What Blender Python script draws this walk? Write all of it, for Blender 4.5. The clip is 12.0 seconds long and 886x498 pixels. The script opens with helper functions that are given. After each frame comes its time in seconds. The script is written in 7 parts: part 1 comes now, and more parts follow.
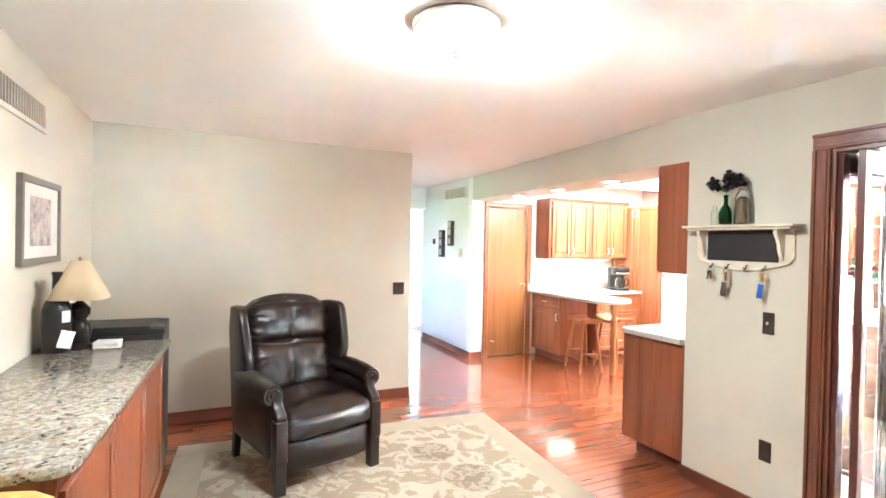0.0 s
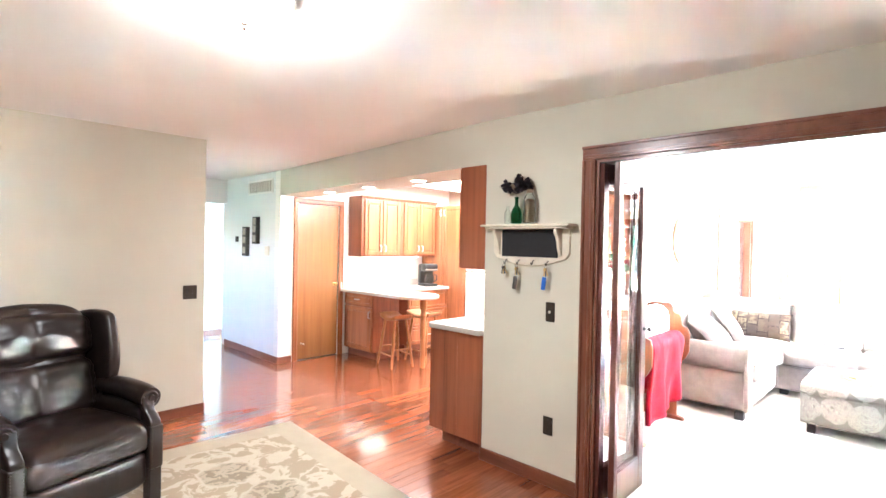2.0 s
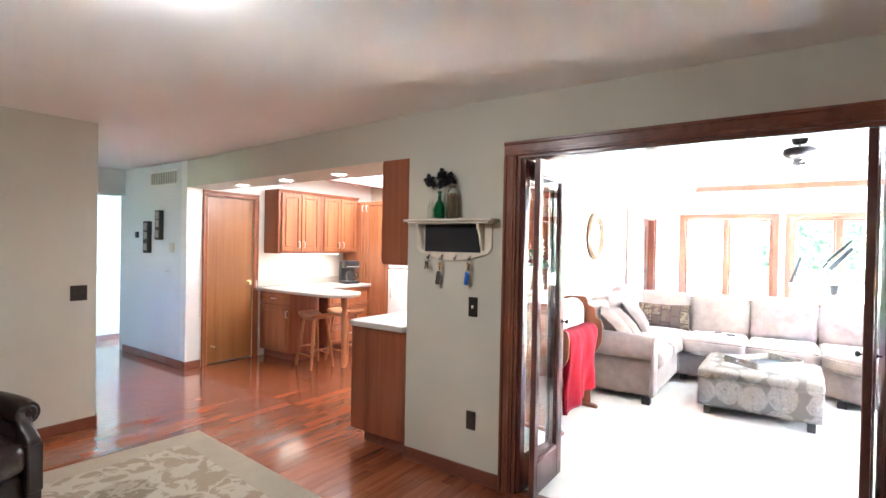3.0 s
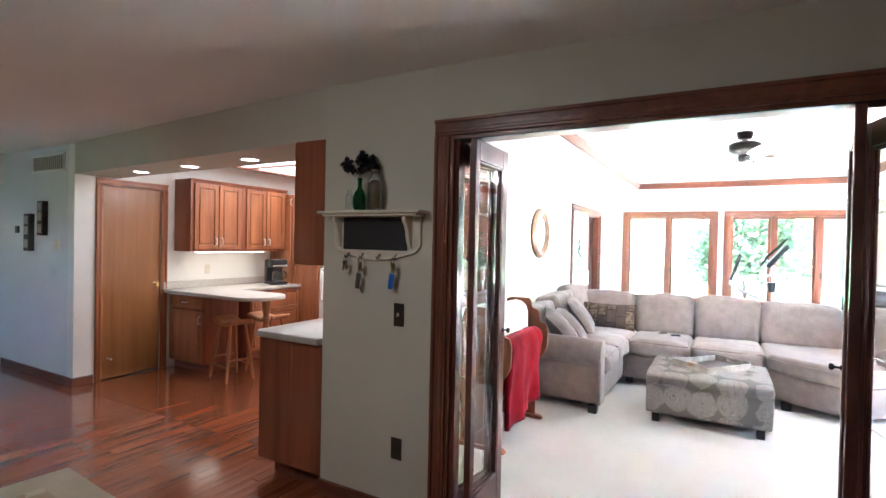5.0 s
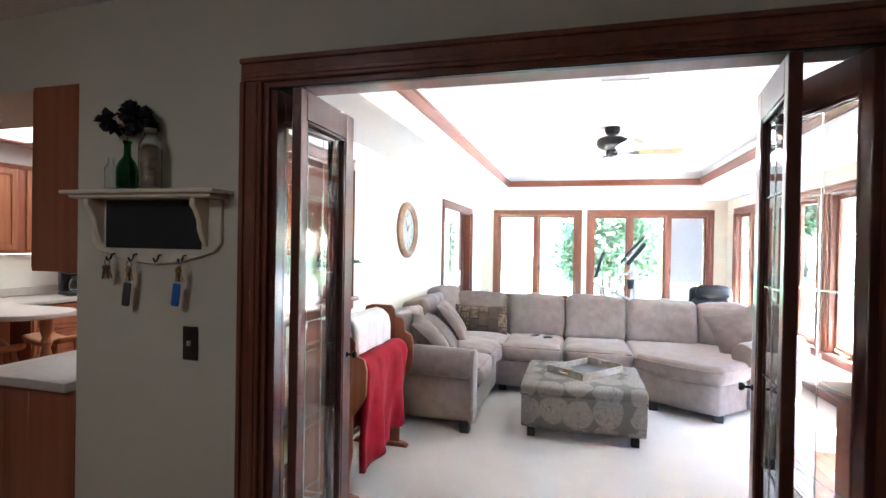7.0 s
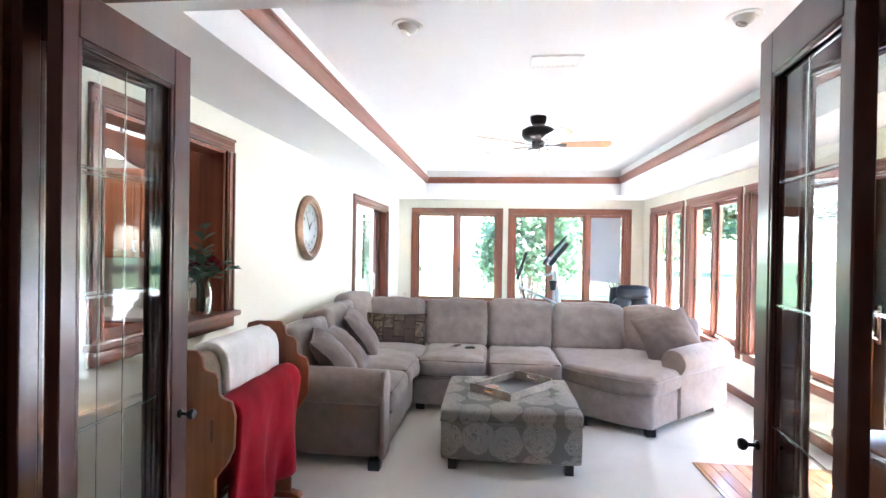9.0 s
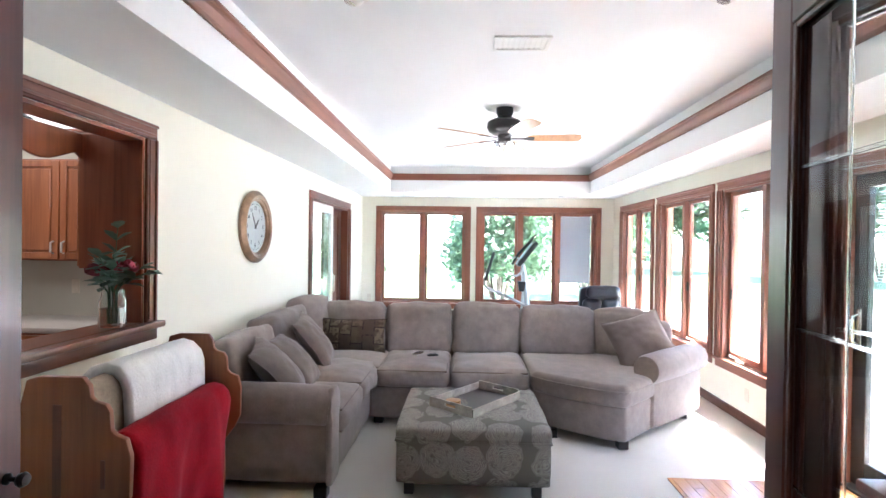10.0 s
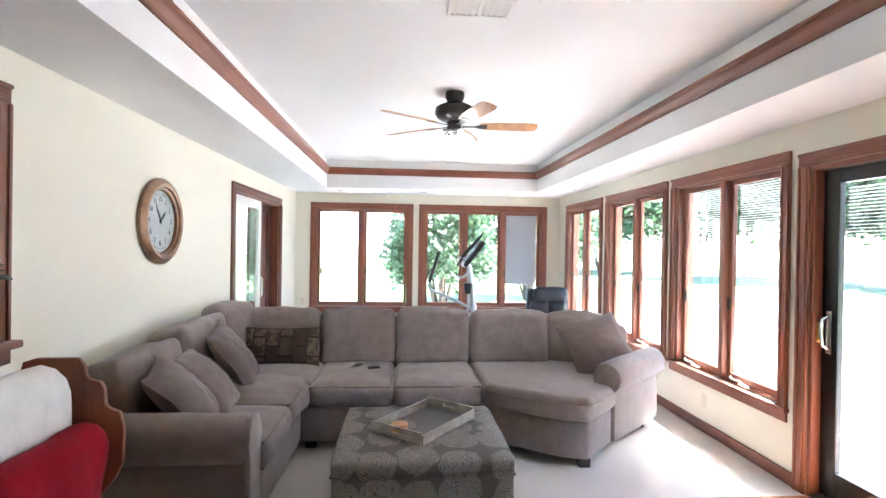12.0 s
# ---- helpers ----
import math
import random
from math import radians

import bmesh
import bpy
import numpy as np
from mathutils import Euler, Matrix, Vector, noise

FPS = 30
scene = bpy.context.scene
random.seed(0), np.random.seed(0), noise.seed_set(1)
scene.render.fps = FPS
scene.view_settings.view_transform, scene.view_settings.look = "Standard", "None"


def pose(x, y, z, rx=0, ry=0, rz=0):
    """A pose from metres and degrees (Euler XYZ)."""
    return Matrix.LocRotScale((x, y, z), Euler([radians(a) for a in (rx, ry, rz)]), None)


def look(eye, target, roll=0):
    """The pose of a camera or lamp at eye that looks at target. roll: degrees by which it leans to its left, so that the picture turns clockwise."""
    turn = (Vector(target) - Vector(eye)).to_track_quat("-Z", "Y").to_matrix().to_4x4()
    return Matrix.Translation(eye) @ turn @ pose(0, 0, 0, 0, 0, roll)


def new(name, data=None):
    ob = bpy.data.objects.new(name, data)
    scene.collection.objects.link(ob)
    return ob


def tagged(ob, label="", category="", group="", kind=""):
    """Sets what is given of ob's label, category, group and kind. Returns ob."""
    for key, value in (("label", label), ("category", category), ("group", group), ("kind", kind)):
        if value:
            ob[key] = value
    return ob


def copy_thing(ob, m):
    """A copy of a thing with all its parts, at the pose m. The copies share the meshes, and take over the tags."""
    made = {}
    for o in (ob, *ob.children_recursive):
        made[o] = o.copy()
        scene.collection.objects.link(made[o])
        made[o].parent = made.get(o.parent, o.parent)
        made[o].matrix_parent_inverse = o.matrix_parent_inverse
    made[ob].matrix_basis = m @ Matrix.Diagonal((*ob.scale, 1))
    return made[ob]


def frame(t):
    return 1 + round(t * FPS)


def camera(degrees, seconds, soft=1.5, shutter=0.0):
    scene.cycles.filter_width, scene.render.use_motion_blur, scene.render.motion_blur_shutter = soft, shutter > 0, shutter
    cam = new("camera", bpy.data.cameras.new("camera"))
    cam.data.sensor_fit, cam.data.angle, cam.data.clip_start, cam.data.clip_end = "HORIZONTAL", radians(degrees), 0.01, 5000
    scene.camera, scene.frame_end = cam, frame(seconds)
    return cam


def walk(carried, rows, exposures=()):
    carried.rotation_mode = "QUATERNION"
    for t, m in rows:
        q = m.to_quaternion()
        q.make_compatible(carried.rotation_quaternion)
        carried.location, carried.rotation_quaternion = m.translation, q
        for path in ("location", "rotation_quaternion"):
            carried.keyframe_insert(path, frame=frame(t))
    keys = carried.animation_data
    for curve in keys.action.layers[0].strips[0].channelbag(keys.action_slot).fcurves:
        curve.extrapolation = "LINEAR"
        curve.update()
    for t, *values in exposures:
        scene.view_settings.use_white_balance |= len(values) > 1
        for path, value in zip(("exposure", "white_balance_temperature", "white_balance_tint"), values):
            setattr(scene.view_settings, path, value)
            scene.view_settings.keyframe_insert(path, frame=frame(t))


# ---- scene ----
cam = camera(83.2, 12.0)
PATH = [
    (0, (0.229, 0.312, 1.545), (1.079, 2.122, 1.522), 1.2),
    (0.5, (0.255, 0.328, 1.544), (1.249, 2.064, 1.524), 1.2),
    (1, (0.28, 0.345, 1.545), (1.432, 1.98, 1.526), 1.3),
    (1.5, (0.329, 0.352, 1.549), (1.629, 1.872, 1.529), 1.2),
    (2, (0.341, 0.368, 1.545), (1.779, 1.758, 1.528), 1.1),
    (2.5, (0.353, 0.389, 1.541), (1.906, 1.649, 1.521), 1.1),
    (3, (0.389, 0.41, 1.528), (2.024, 1.561, 1.507), 1.1),
    (5, (0.875, 0.567, 1.526), (2.621, 1.543, 1.499), 1.2),
    (5.5, (1.037, 0.666, 1.515), (2.842, 1.527, 1.489), 1.1),
    (6, (1.19, 0.713, 1.508), (3.049, 1.449, 1.487), 1.0),
    (6.5, (1.37, 0.706, 1.498), (3.271, 1.328, 1.479), 0.9),
    (7, (1.585, 0.712, 1.508), (3.516, 1.231, 1.491), 1.0),
    (7.2, (1.657, 0.717, 1.526), (3.595, 1.207, 1.492), 0.7),
    (9, (2.218, 0.778, 1.519), (4.208, 0.983, 1.505), 0.9),
    (9.5, (2.372, 0.741, 1.525), (4.367, 0.887, 1.509), 0.8),
    (10, (2.555, 0.708, 1.532), (4.553, 0.801, 1.515), 0.8),
    (10.5, (2.693, 0.684, 1.526), (4.692, 0.729, 1.512), 0.8),
    (11, (2.826, 0.688, 1.524), (4.826, 0.663, 1.51), 0.9),
    (11.5, (2.948, 0.732, 1.521), (4.945, 0.634, 1.509), 1.0),
    (12, (3.018, 0.763, 1.514), (5.012, 0.611, 1.504), 0.9),
]
EXPOSURE = [(0.0, 8.32, 5600, 8), (1.0, 8.32, 5600, 8), (2.5, 7.95, 5600, 11), (3.2, 6.78, 5550, 11), (4.8, 5.95, 5550, 12), (5.5, 5.82, 5550, 12), (6.5, 5.5, 5550, 12), (7.2, 5.25, 5550, 12), (9.0, 4.8, 5550, 13), (10.5, 4.45, 5650, 14), (12.0, 4.25, 5800, 15)]
walk(cam, [(t, look(eye, target, roll)) for t, eye, target, roll in PATH], EXPOSURE)

# ---- world and sun ----
world = bpy.data.worlds.new("world")
scene.world = world
world.use_nodes = True
wn = world.node_tree.nodes
sky = wn.new("ShaderNodeTexSky")
sky.sky_type = "NISHITA"
sky.sun_disc = False
SUN_ELEV, SUN_AZ = radians(60), radians(165)
sky.sun_elevation, sky.sun_rotation = SUN_ELEV, SUN_AZ
wn["Background"].inputs["Strength"].default_value = 0.15
world.node_tree.links.new(sky.outputs[0], wn["Background"].inputs["Color"])
sun = new("sun", bpy.data.lights.new("sun", "SUN"))
sun.data.energy, sun.data.angle, sun.data.color = 5.0, radians(0.5), (1.0, 0.95, 0.87)
sun_dir = Vector((math.sin(SUN_AZ) * math.cos(SUN_ELEV), math.cos(SUN_AZ) * math.cos(SUN_ELEV), math.sin(SUN_ELEV)))
sun.matrix_basis = look(tuple(sun_dir * 40), (0, 0, 0))


# ---- materials ----
def nodes_of(name):
    m = bpy.data.materials.new(name)
    m.use_nodes = True
    return m, m.node_tree.nodes, m.node_tree.links, m.node_tree.nodes["Principled BSDF"]


def mixed(n, l, fac, a, b, mode="MIX"):
    mx = n.new("ShaderNodeMix")
    mx.data_type, mx.blend_type = "RGBA", mode
    for sock, v in ((mx.inputs[0], fac), (mx.inputs[6], a), (mx.inputs[7], b)):
        if isinstance(v, bpy.types.NodeSocket):
            l.new(v, sock)
        elif isinstance(v, (int, float)):
            sock.default_value = v
        else:
            sock.default_value = (*v, 1)
    return mx.outputs[2]


def ramp(n, l, fac, lo, hi):
    r = n.new("ShaderNodeMapRange")
    r.clamp = True
    l.new(fac, r.inputs[0])
    r.inputs[1].default_value, r.inputs[2].default_value = lo, hi
    return r.outputs[0]


def coords(n, l, scale=(1, 1, 1), rot=(0, 0, 0)):
    tc, mp = n.new("ShaderNodeTexCoord"), n.new("ShaderNodeMapping")
    l.new(tc.outputs["Object"], mp.inputs[0])
    mp.inputs["Scale"].default_value, mp.inputs["Rotation"].default_value = scale, rot
    return mp.outputs[0]


def noise_tex(n, l, vec, scale, detail=3, rough=0.55, dist=0.0):
    t = n.new("ShaderNodeTexNoise")
    l.new(vec, t.inputs["Vector"])
    t.inputs["Scale"].default_value, t.inputs["Detail"].default_value = scale, detail
    t.inputs["Roughness"].default_value, t.inputs["Distortion"].default_value = rough, dist
    return t.outputs["Fac"]


def bump(n, l, bsdf, height, strength, dist=0.01):
    b = n.new("ShaderNodeBump")
    b.inputs["Strength"].default_value, b.inputs["Distance"].default_value = strength, dist
    l.new(height, b.inputs["Height"])
    l.new(b.outputs[0], bsdf.inputs["Normal"])


def surf(name, col, rough=0.5, metal=0.0, var=0.12, big=1.5, fine=40, bmp=0.1, spec=0.5, coat=0.0, sheen=0.0):
    """A plain surface with variation at two scales, a roughness that wanders, and fine relief."""
    m, n, l, b = nodes_of(name)
    v = coords(n, l)
    big_n, fine_n = noise_tex(n, l, v, big, 3), noise_tex(n, l, v, fine, 4)
    dark, light = [c * (1 - var) for c in col], [min(1, c * (1 + var)) for c in col]
    c1 = mixed(n, l, ramp(n, l, big_n, 0.3, 0.7), dark, light)
    c2 = mixed(n, l, ramp(n, l, fine_n, 0.3, 0.7), [1 - var * 0.7] * 3, (1, 1, 1))
    l.new(mixed(n, l, 1.0, c1, c2, "MULTIPLY"), b.inputs["Base Color"])
    rr = n.new("ShaderNodeMapRange")
    l.new(big_n, rr.inputs[0])
    rr.inputs[3].default_value, rr.inputs[4].default_value = max(0.02, rough * 0.85), min(1, rough * 1.15)
    l.new(rr.outputs[0], b.inputs["Roughness"])
    b.inputs["Metallic"].default_value, b.inputs["Specular IOR Level"].default_value = metal, spec
    b.inputs["Coat Weight"].default_value, b.inputs["Sheen Weight"].default_value = coat, sheen
    b.inputs["Coat Roughness"].default_value = 0.15
    if bmp:
        bump(n, l, b, fine_n, bmp, 0.004)
    return m


def wood(name, col, dark, axis="z", rough=0.35, coat=0.25, scale=1.0, random_tone=0.0):
    """Stained wood with its grain along one axis of the object."""
    m, n, l, b = nodes_of(name)
    stretch = {"x": (0.05, 1, 1), "y": (1, 0.05, 1), "z": (1, 1, 0.05)}[axis]
    v = coords(n, l, [s * scale for s in stretch])
    grain = noise_tex(n, l, v, 55, 5, 0.65, 0.4)
    fig = noise_tex(n, l, v, 9, 3, 0.5, 1.2)
    tone = noise_tex(n, l, coords(n, l), 1.3, 2)
    c = mixed(n, l, ramp(n, l, grain, 0.35, 0.68), dark, col)
    c = mixed(n, l, ramp(n, l, fig, 0.35, 0.75), c, [min(1, x * 1.25) for x in col])
    c = mixed(n, l, 1.0, c, mixed(n, l, tone, (0.82, 0.8, 0.78), (1.1, 1.1, 1.1)), "MULTIPLY")
    if random_tone:
        oi = n.new("ShaderNodeObjectInfo")
        gi = n.new("ShaderNodeNewGeometry")
        add = n.new("ShaderNodeMath")
        add.operation = "ADD"
        l.new(oi.outputs["Random"], add.inputs[0])
        l.new(gi.outputs["Random Per Island"], add.inputs[1])
        frac = n.new("ShaderNodeMath")
        frac.operation = "FRACT"
        l.new(add.outputs[0], frac.inputs[0])
        lo = 1 - random_tone
        c = mixed(n, l, 1.0, c, mixed(n, l, frac.outputs[0], (lo, lo * 0.93, lo * 0.88), (1.12, 1.1, 1.08)), "MULTIPLY")
    l.new(c, b.inputs["Base Color"])
    b.inputs["Roughness"].default_value = rough
    b.inputs["Coat Weight"].default_value, b.inputs["Coat Roughness"].default_value = coat, 0.12
    bump(n, l, b, grain, 0.08, 0.002)
    return m


def glow(name, col, strength, base=(0.9, 0.9, 0.88)):
    m, n, l, b = nodes_of(name)
    b.inputs["Base Color"].default_value = (*base, 1)
    b.inputs["Emission Color"].default_value = (*col, 1)
    b.inputs["Emission Strength"].default_value = strength
    b.inputs["Roughness"].default_value = 0.35
    return m


def glass(name, tint=(1, 1, 1), rough=0.0, ior=1.45):
    m, n, l, b = nodes_of(name)
    b.inputs["Base Color"].default_value = (*tint, 1)
    b.inputs["Transmission Weight"].default_value = 1.0
    b.inputs["Roughness"].default_value, b.inputs["IOR"].default_value = rough, ior
    return m


M_DEN = surf("den_wall_paint", (0.59, 0.565, 0.475), 0.75, var=0.025, big=0.8, fine=160, bmp=0.12, spec=0.3)
M_LIV = surf("cream_wall_paint", (0.80, 0.765, 0.64), 0.7, var=0.02, big=0.8, fine=160, bmp=0.1, spec=0.3)
M_HALL = surf("hall_wall_paint", (0.72, 0.73, 0.72), 0.7, var=0.03, big=0.8, fine=160, bmp=0.1, spec=0.3)
M_CEIL = surf("ceiling_paint", (0.86, 0.855, 0.84), 0.85, var=0.02, big=1.1, fine=110, bmp=0.25, spec=0.2)
M_WHITE = surf("white_paint", (0.8, 0.78, 0.73), 0.4, var=0.03, fine=60, bmp=0.04)
M_TRIM = wood("trim_wood", (0.19, 0.066, 0.036), (0.12, 0.04, 0.022), "z", 0.3, 0.35)
M_TRIM_X = wood("trim_wood_long_x", (0.19, 0.066, 0.036), (0.12, 0.04, 0.022), "x", 0.3, 0.35)
M_TRIM_Y = wood("trim_wood_long_y", (0.19, 0.066, 0.036), (0.12, 0.04, 0.022), "y", 0.3, 0.35)
M_WIN = wood("window_wood", (0.25, 0.085, 0.044), (0.21, 0.07, 0.036), "z", 0.45, 0.08)
M_WIN_X = wood("window_wood_x", (0.25, 0.085, 0.044), (0.21, 0.07, 0.036), "x", 0.45, 0.08)
M_WIN_Y = wood("window_wood_y", (0.25, 0.085, 0.044), (0.21, 0.07, 0.036), "y", 0.35, 0.3)
M_DOORW = wood("dark_door_wood", (0.11, 0.036, 0.025), (0.075, 0.024, 0.017), "z", 0.32, 0.3)
M_CAB = wood("cabinet_wood", (0.28, 0.085, 0.037), (0.165, 0.047, 0.02), "z", 0.35, 0.25)
M_CAB_L = wood("cabinet_door_wood", (0.36, 0.13, 0.05), (0.23, 0.076, 0.03), "z", 0.35, 0.25)
M_PANTRY = wood("pantry_door_wood", (0.33, 0.145, 0.048), (0.25, 0.1, 0.033), "z", 0.3, 0.35, 0.5)
M_STOOL = wood("stool_wood", (0.42, 0.19, 0.075), (0.28, 0.115, 0.045), "z", 0.35, 0.25)
M_RACK = wood("rack_wood", (0.29, 0.097, 0.039), (0.2, 0.063, 0.025), "z", 0.4, 0.15)
M_PLANK = wood("oak_floor", (0.31, 0.098, 0.041), (0.165, 0.048, 0.021), "x", 0.16, 0.5, 1.0, 0.28)
M_ENTRY = wood("entry_floor", (0.5, 0.27, 0.12), (0.36, 0.17, 0.075), "x", 0.25, 0.3, 1.0, 0.2)
M_GAP = surf("floor_gap", (0.05, 0.02, 0.012), 0.8)
M_BLACKPL = surf("black_plastic", (0.012, 0.012, 0.013), 0.35, var=0.2, bmp=0.05)
M_BRONZE = surf("bronze_plate", (0.06, 0.05, 0.04), 0.4, 0.6, var=0.2)
M_CHROME = surf("nickel", (0.6, 0.58, 0.54), 0.25, 1.0, var=0.05)
M_BRASS = surf("brass", (0.62, 0.42, 0.17), 0.3, 1.0, var=0.1)
M_NICKEL = surf("satin_nickel_ring", (0.62, 0.6, 0.57), 0.45, 0.3, var=0.04)
M_FRAMEGR = surf("grey_picture_frame", (0.2, 0.185, 0.165), 0.5, 0.2, var=0.2)
M_DKMETAL = surf("dark_bronze_metal", (0.03, 0.027, 0.025), 0.35, 0.7, var=0.2)
M_STEEL = surf("grey_steel", (0.45, 0.46, 0.47), 0.35, 0.7, var=0.1)
M_PANE = glass("window_glass", (0.97, 0.99, 0.98))
M_LEAFGL = glass("thin_door_glass", (0.96, 0.975, 0.97), 0.0, 1.25)
M_BEVEL = glass("bevelled_strip_glass", (0.9, 0.95, 0.93), 0.12)
M_VASEGL = glass("clear_vase_glass", (0.93, 0.97, 0.95))
M_GREENGL = glass("green_bottle_glass", (0.02, 0.32, 0.1))
M_WATER = glass("vase_water", (0.95, 0.97, 0.95), 0.0, 1.33)
M_LAMINATE = surf("grey_laminate", (0.54, 0.5, 0.45), 0.35, var=0.07, big=30, fine=250, bmp=0.02)
M_LEATHER_B = surf("blue_black_leather", (0.012, 0.013, 0.016), 0.4, var=0.3, big=6, fine=140, bmp=0.2)
M_SOFA = surf("taupe_microfibre", (0.27, 0.218, 0.192), 0.9, var=0.12, big=13, fine=90, bmp=0.25, spec=0.2, sheen=0.25)
M_SOFA_P = surf("taupe_pillow", (0.17, 0.128, 0.108), 0.9, var=0.14, big=8, fine=100, bmp=0.3, spec=0.2, sheen=0.25)
M_RED = surf("red_fleece", (0.3, 0.008, 0.018), 0.95, var=0.25, big=6, fine=120, bmp=0.5, spec=0.1, sheen=0.05)
M_THROW = surf("white_fleece", (0.86, 0.85, 0.82), 0.95, var=0.05, big=14, fine=90, bmp=0.8, spec=0.1, sheen=0.3)
M_TAN = surf("tan_blanket", (0.36, 0.28, 0.2), 0.95, var=0.2, big=14, fine=90, bmp=0.5, spec=0.1)
M_EUCA = surf("eucalyptus", (0.12, 0.19, 0.135), 0.6, var=0.2, big=9, fine=60)
M_ROSE = surf("rose_petal", (0.22, 0.014, 0.03), 0.7, var=0.3, big=20, fine=90)
M_DRIED = surf("dark_dried_flower", (0.02, 0.016, 0.024), 0.8, var=0.4, big=30, fine=90)
M_POTP = surf("potpourri", (0.24, 0.16, 0.09), 0.9, var=0.6, big=60, fine=120, bmp=0.8)
M_SHADE = surf("lamp_shade_cloth", (0.62, 0.5, 0.33), 0.8, var=0.06, fine=200, bmp=0.15)
M_CREAM = surf("aged_cream_paint", (0.72, 0.66, 0.54), 0.5, var=0.08, big=9, fine=70)
M_CHALK = surf("chalkboard", (0.012, 0.012, 0.014), 0.7, var=0.3, big=9)
M_BLUE = surf("blue_tag", (0.02, 0.12, 0.5), 0.4, var=0.05)
M_GREYKEY = surf("worn_key_fob", (0.1, 0.095, 0.09), 0.4, 0.5)
M_BARK = surf("bark", (0.13, 0.1, 0.075), 0.9, var=0.4, big=9, fine=60, bmp=0.8)
M_CLOCKRIM = surf("copper_rim", (0.29, 0.17, 0.1), 0.35, 0.6, var=0.25, big=12)
M_CLOCKFACE = surf("clock_face", (0.42, 0.455, 0.46), 0.6, var=0.06, big=12)
M_GREYWOOD = surf("weathered_grey_wood", (0.4, 0.35, 0.29), 0.7, var=0.25, big=14, fine=70, bmp=0.2)
M_FANBL = wood("fan_blade_wood", (0.5, 0.27, 0.11), (0.36, 0.17, 0.065), "x", 0.4, 0.2)
M_PATIO = surf("patio_concrete", (0.66, 0.64, 0.6), 0.85, var=0.1, big=0.7, fine=30, bmp=0.3)
M_GRASS = surf("lawn", (0.07, 0.12, 0.035), 0.9, var=0.35, big=0.5, fine=20, bmp=0.5)
M_SIDING = surf("pale_siding", (0.6, 0.6, 0.58), 0.7, var=0.06)
M_BLIND = surf("blind_slat", (0.66, 0.66, 0.65), 0.5, var=0.04)
M_SHADECL = surf("shade_cloth", (0.55, 0.58, 0.62), 0.9, var=0.03, fine=200)
M_SHADECL.node_tree.nodes["Principled BSDF"].inputs["Transmission Weight"].default_value = 0.15
M_YELLOW = surf("yellow_upholstery", (0.6, 0.4, 0.12), 0.85, var=0.08, fine=120, bmp=0.3)
M_PAPER = surf("white_card", (0.72, 0.71, 0.68), 0.8, var=0.03)
M_DARKBR = surf("dark_brown_foot", (0.018, 0.012, 0.01), 0.4, var=0.3)
M_BLUEGREY = surf("art_wood", (0.03, 0.026, 0.022), 0.5, var=0.3)



def leather():
    """Oiled leather: fine pebble, shallow broad creases and worn lighter patches."""
    m, n, l, b = nodes_of("dark_leather")
    v = coords(n, l)
    pebble, crease, wear = noise_tex(n, l, v, 170, 2), noise_tex(n, l, v, 22, 3, 0.5, 0.8), noise_tex(n, l, v, 5, 4, 0.6)
    c = mixed(n, l, ramp(n, l, wear, 0.35, 0.75), (0.009, 0.0052, 0.0044), (0.02, 0.0115, 0.0092))
    l.new(c, b.inputs["Base Color"])
    rr = n.new("ShaderNodeMapRange")
    l.new(wear, rr.inputs[0])
    rr.inputs[3].default_value, rr.inputs[4].default_value = 0.24, 0.38
    l.new(rr.outputs[0], b.inputs["Roughness"])
    b.inputs["Specular IOR Level"].default_value = 0.5
    hgt = n.new("ShaderNodeMath")
    hgt.operation = "MULTIPLY_ADD"
    l.new(pebble, hgt.inputs[0])
    hgt.inputs[1].default_value = 0.15
    l.new(crease, hgt.inputs[2])
    bump(n, l, b, hgt.outputs[0], 0.22, 0.004)
    return m


def foliage(name, col):
    """Leaves that let some light through."""
    m, n, l, b = nodes_of(name)
    oi = n.new("ShaderNodeNewGeometry")
    c = mixed(n, l, oi.outputs["Random Per Island"], [x * 0.65 for x in col], [x * 1.35 for x in col])
    l.new(c, b.inputs["Base Color"])
    b.inputs["Roughness"].default_value = 0.5
    tr = n.new("ShaderNodeBsdfTranslucent")
    l.new(c, tr.inputs["Color"])
    mx = n.new("ShaderNodeMixShader")
    mx.inputs[0].default_value = 0.45
    l.new(b.outputs[0], mx.inputs[1])
    l.new(tr.outputs[0], mx.inputs[2])
    l.new(mx.outputs[0], n["Material Output"].inputs["Surface"])
    return m


M_LEATHER = leather()
M_LEAF, M_LEAF2 = foliage("leaf", (0.06, 0.115, 0.055)), foliage("leaf_light", (0.09, 0.15, 0.075))

# light-giving surfaces
M_BOWL = glow("lamp_bowl_glow", (1.0, 0.93, 0.83), 0.95)
M_DOWN = glow("downlight_glow", (1.0, 0.9, 0.76), 0.45)
M_LUMI = glow("luminous_ceiling_glow", (1.0, 0.94, 0.84), 0.085)
M_TUBE = glow("under_cabinet_tube_glow", (1.0, 0.86, 0.62), 0.15)
M_FANLT = glow("fan_lamp_glow", (1.0, 0.94, 0.85), 1.2)


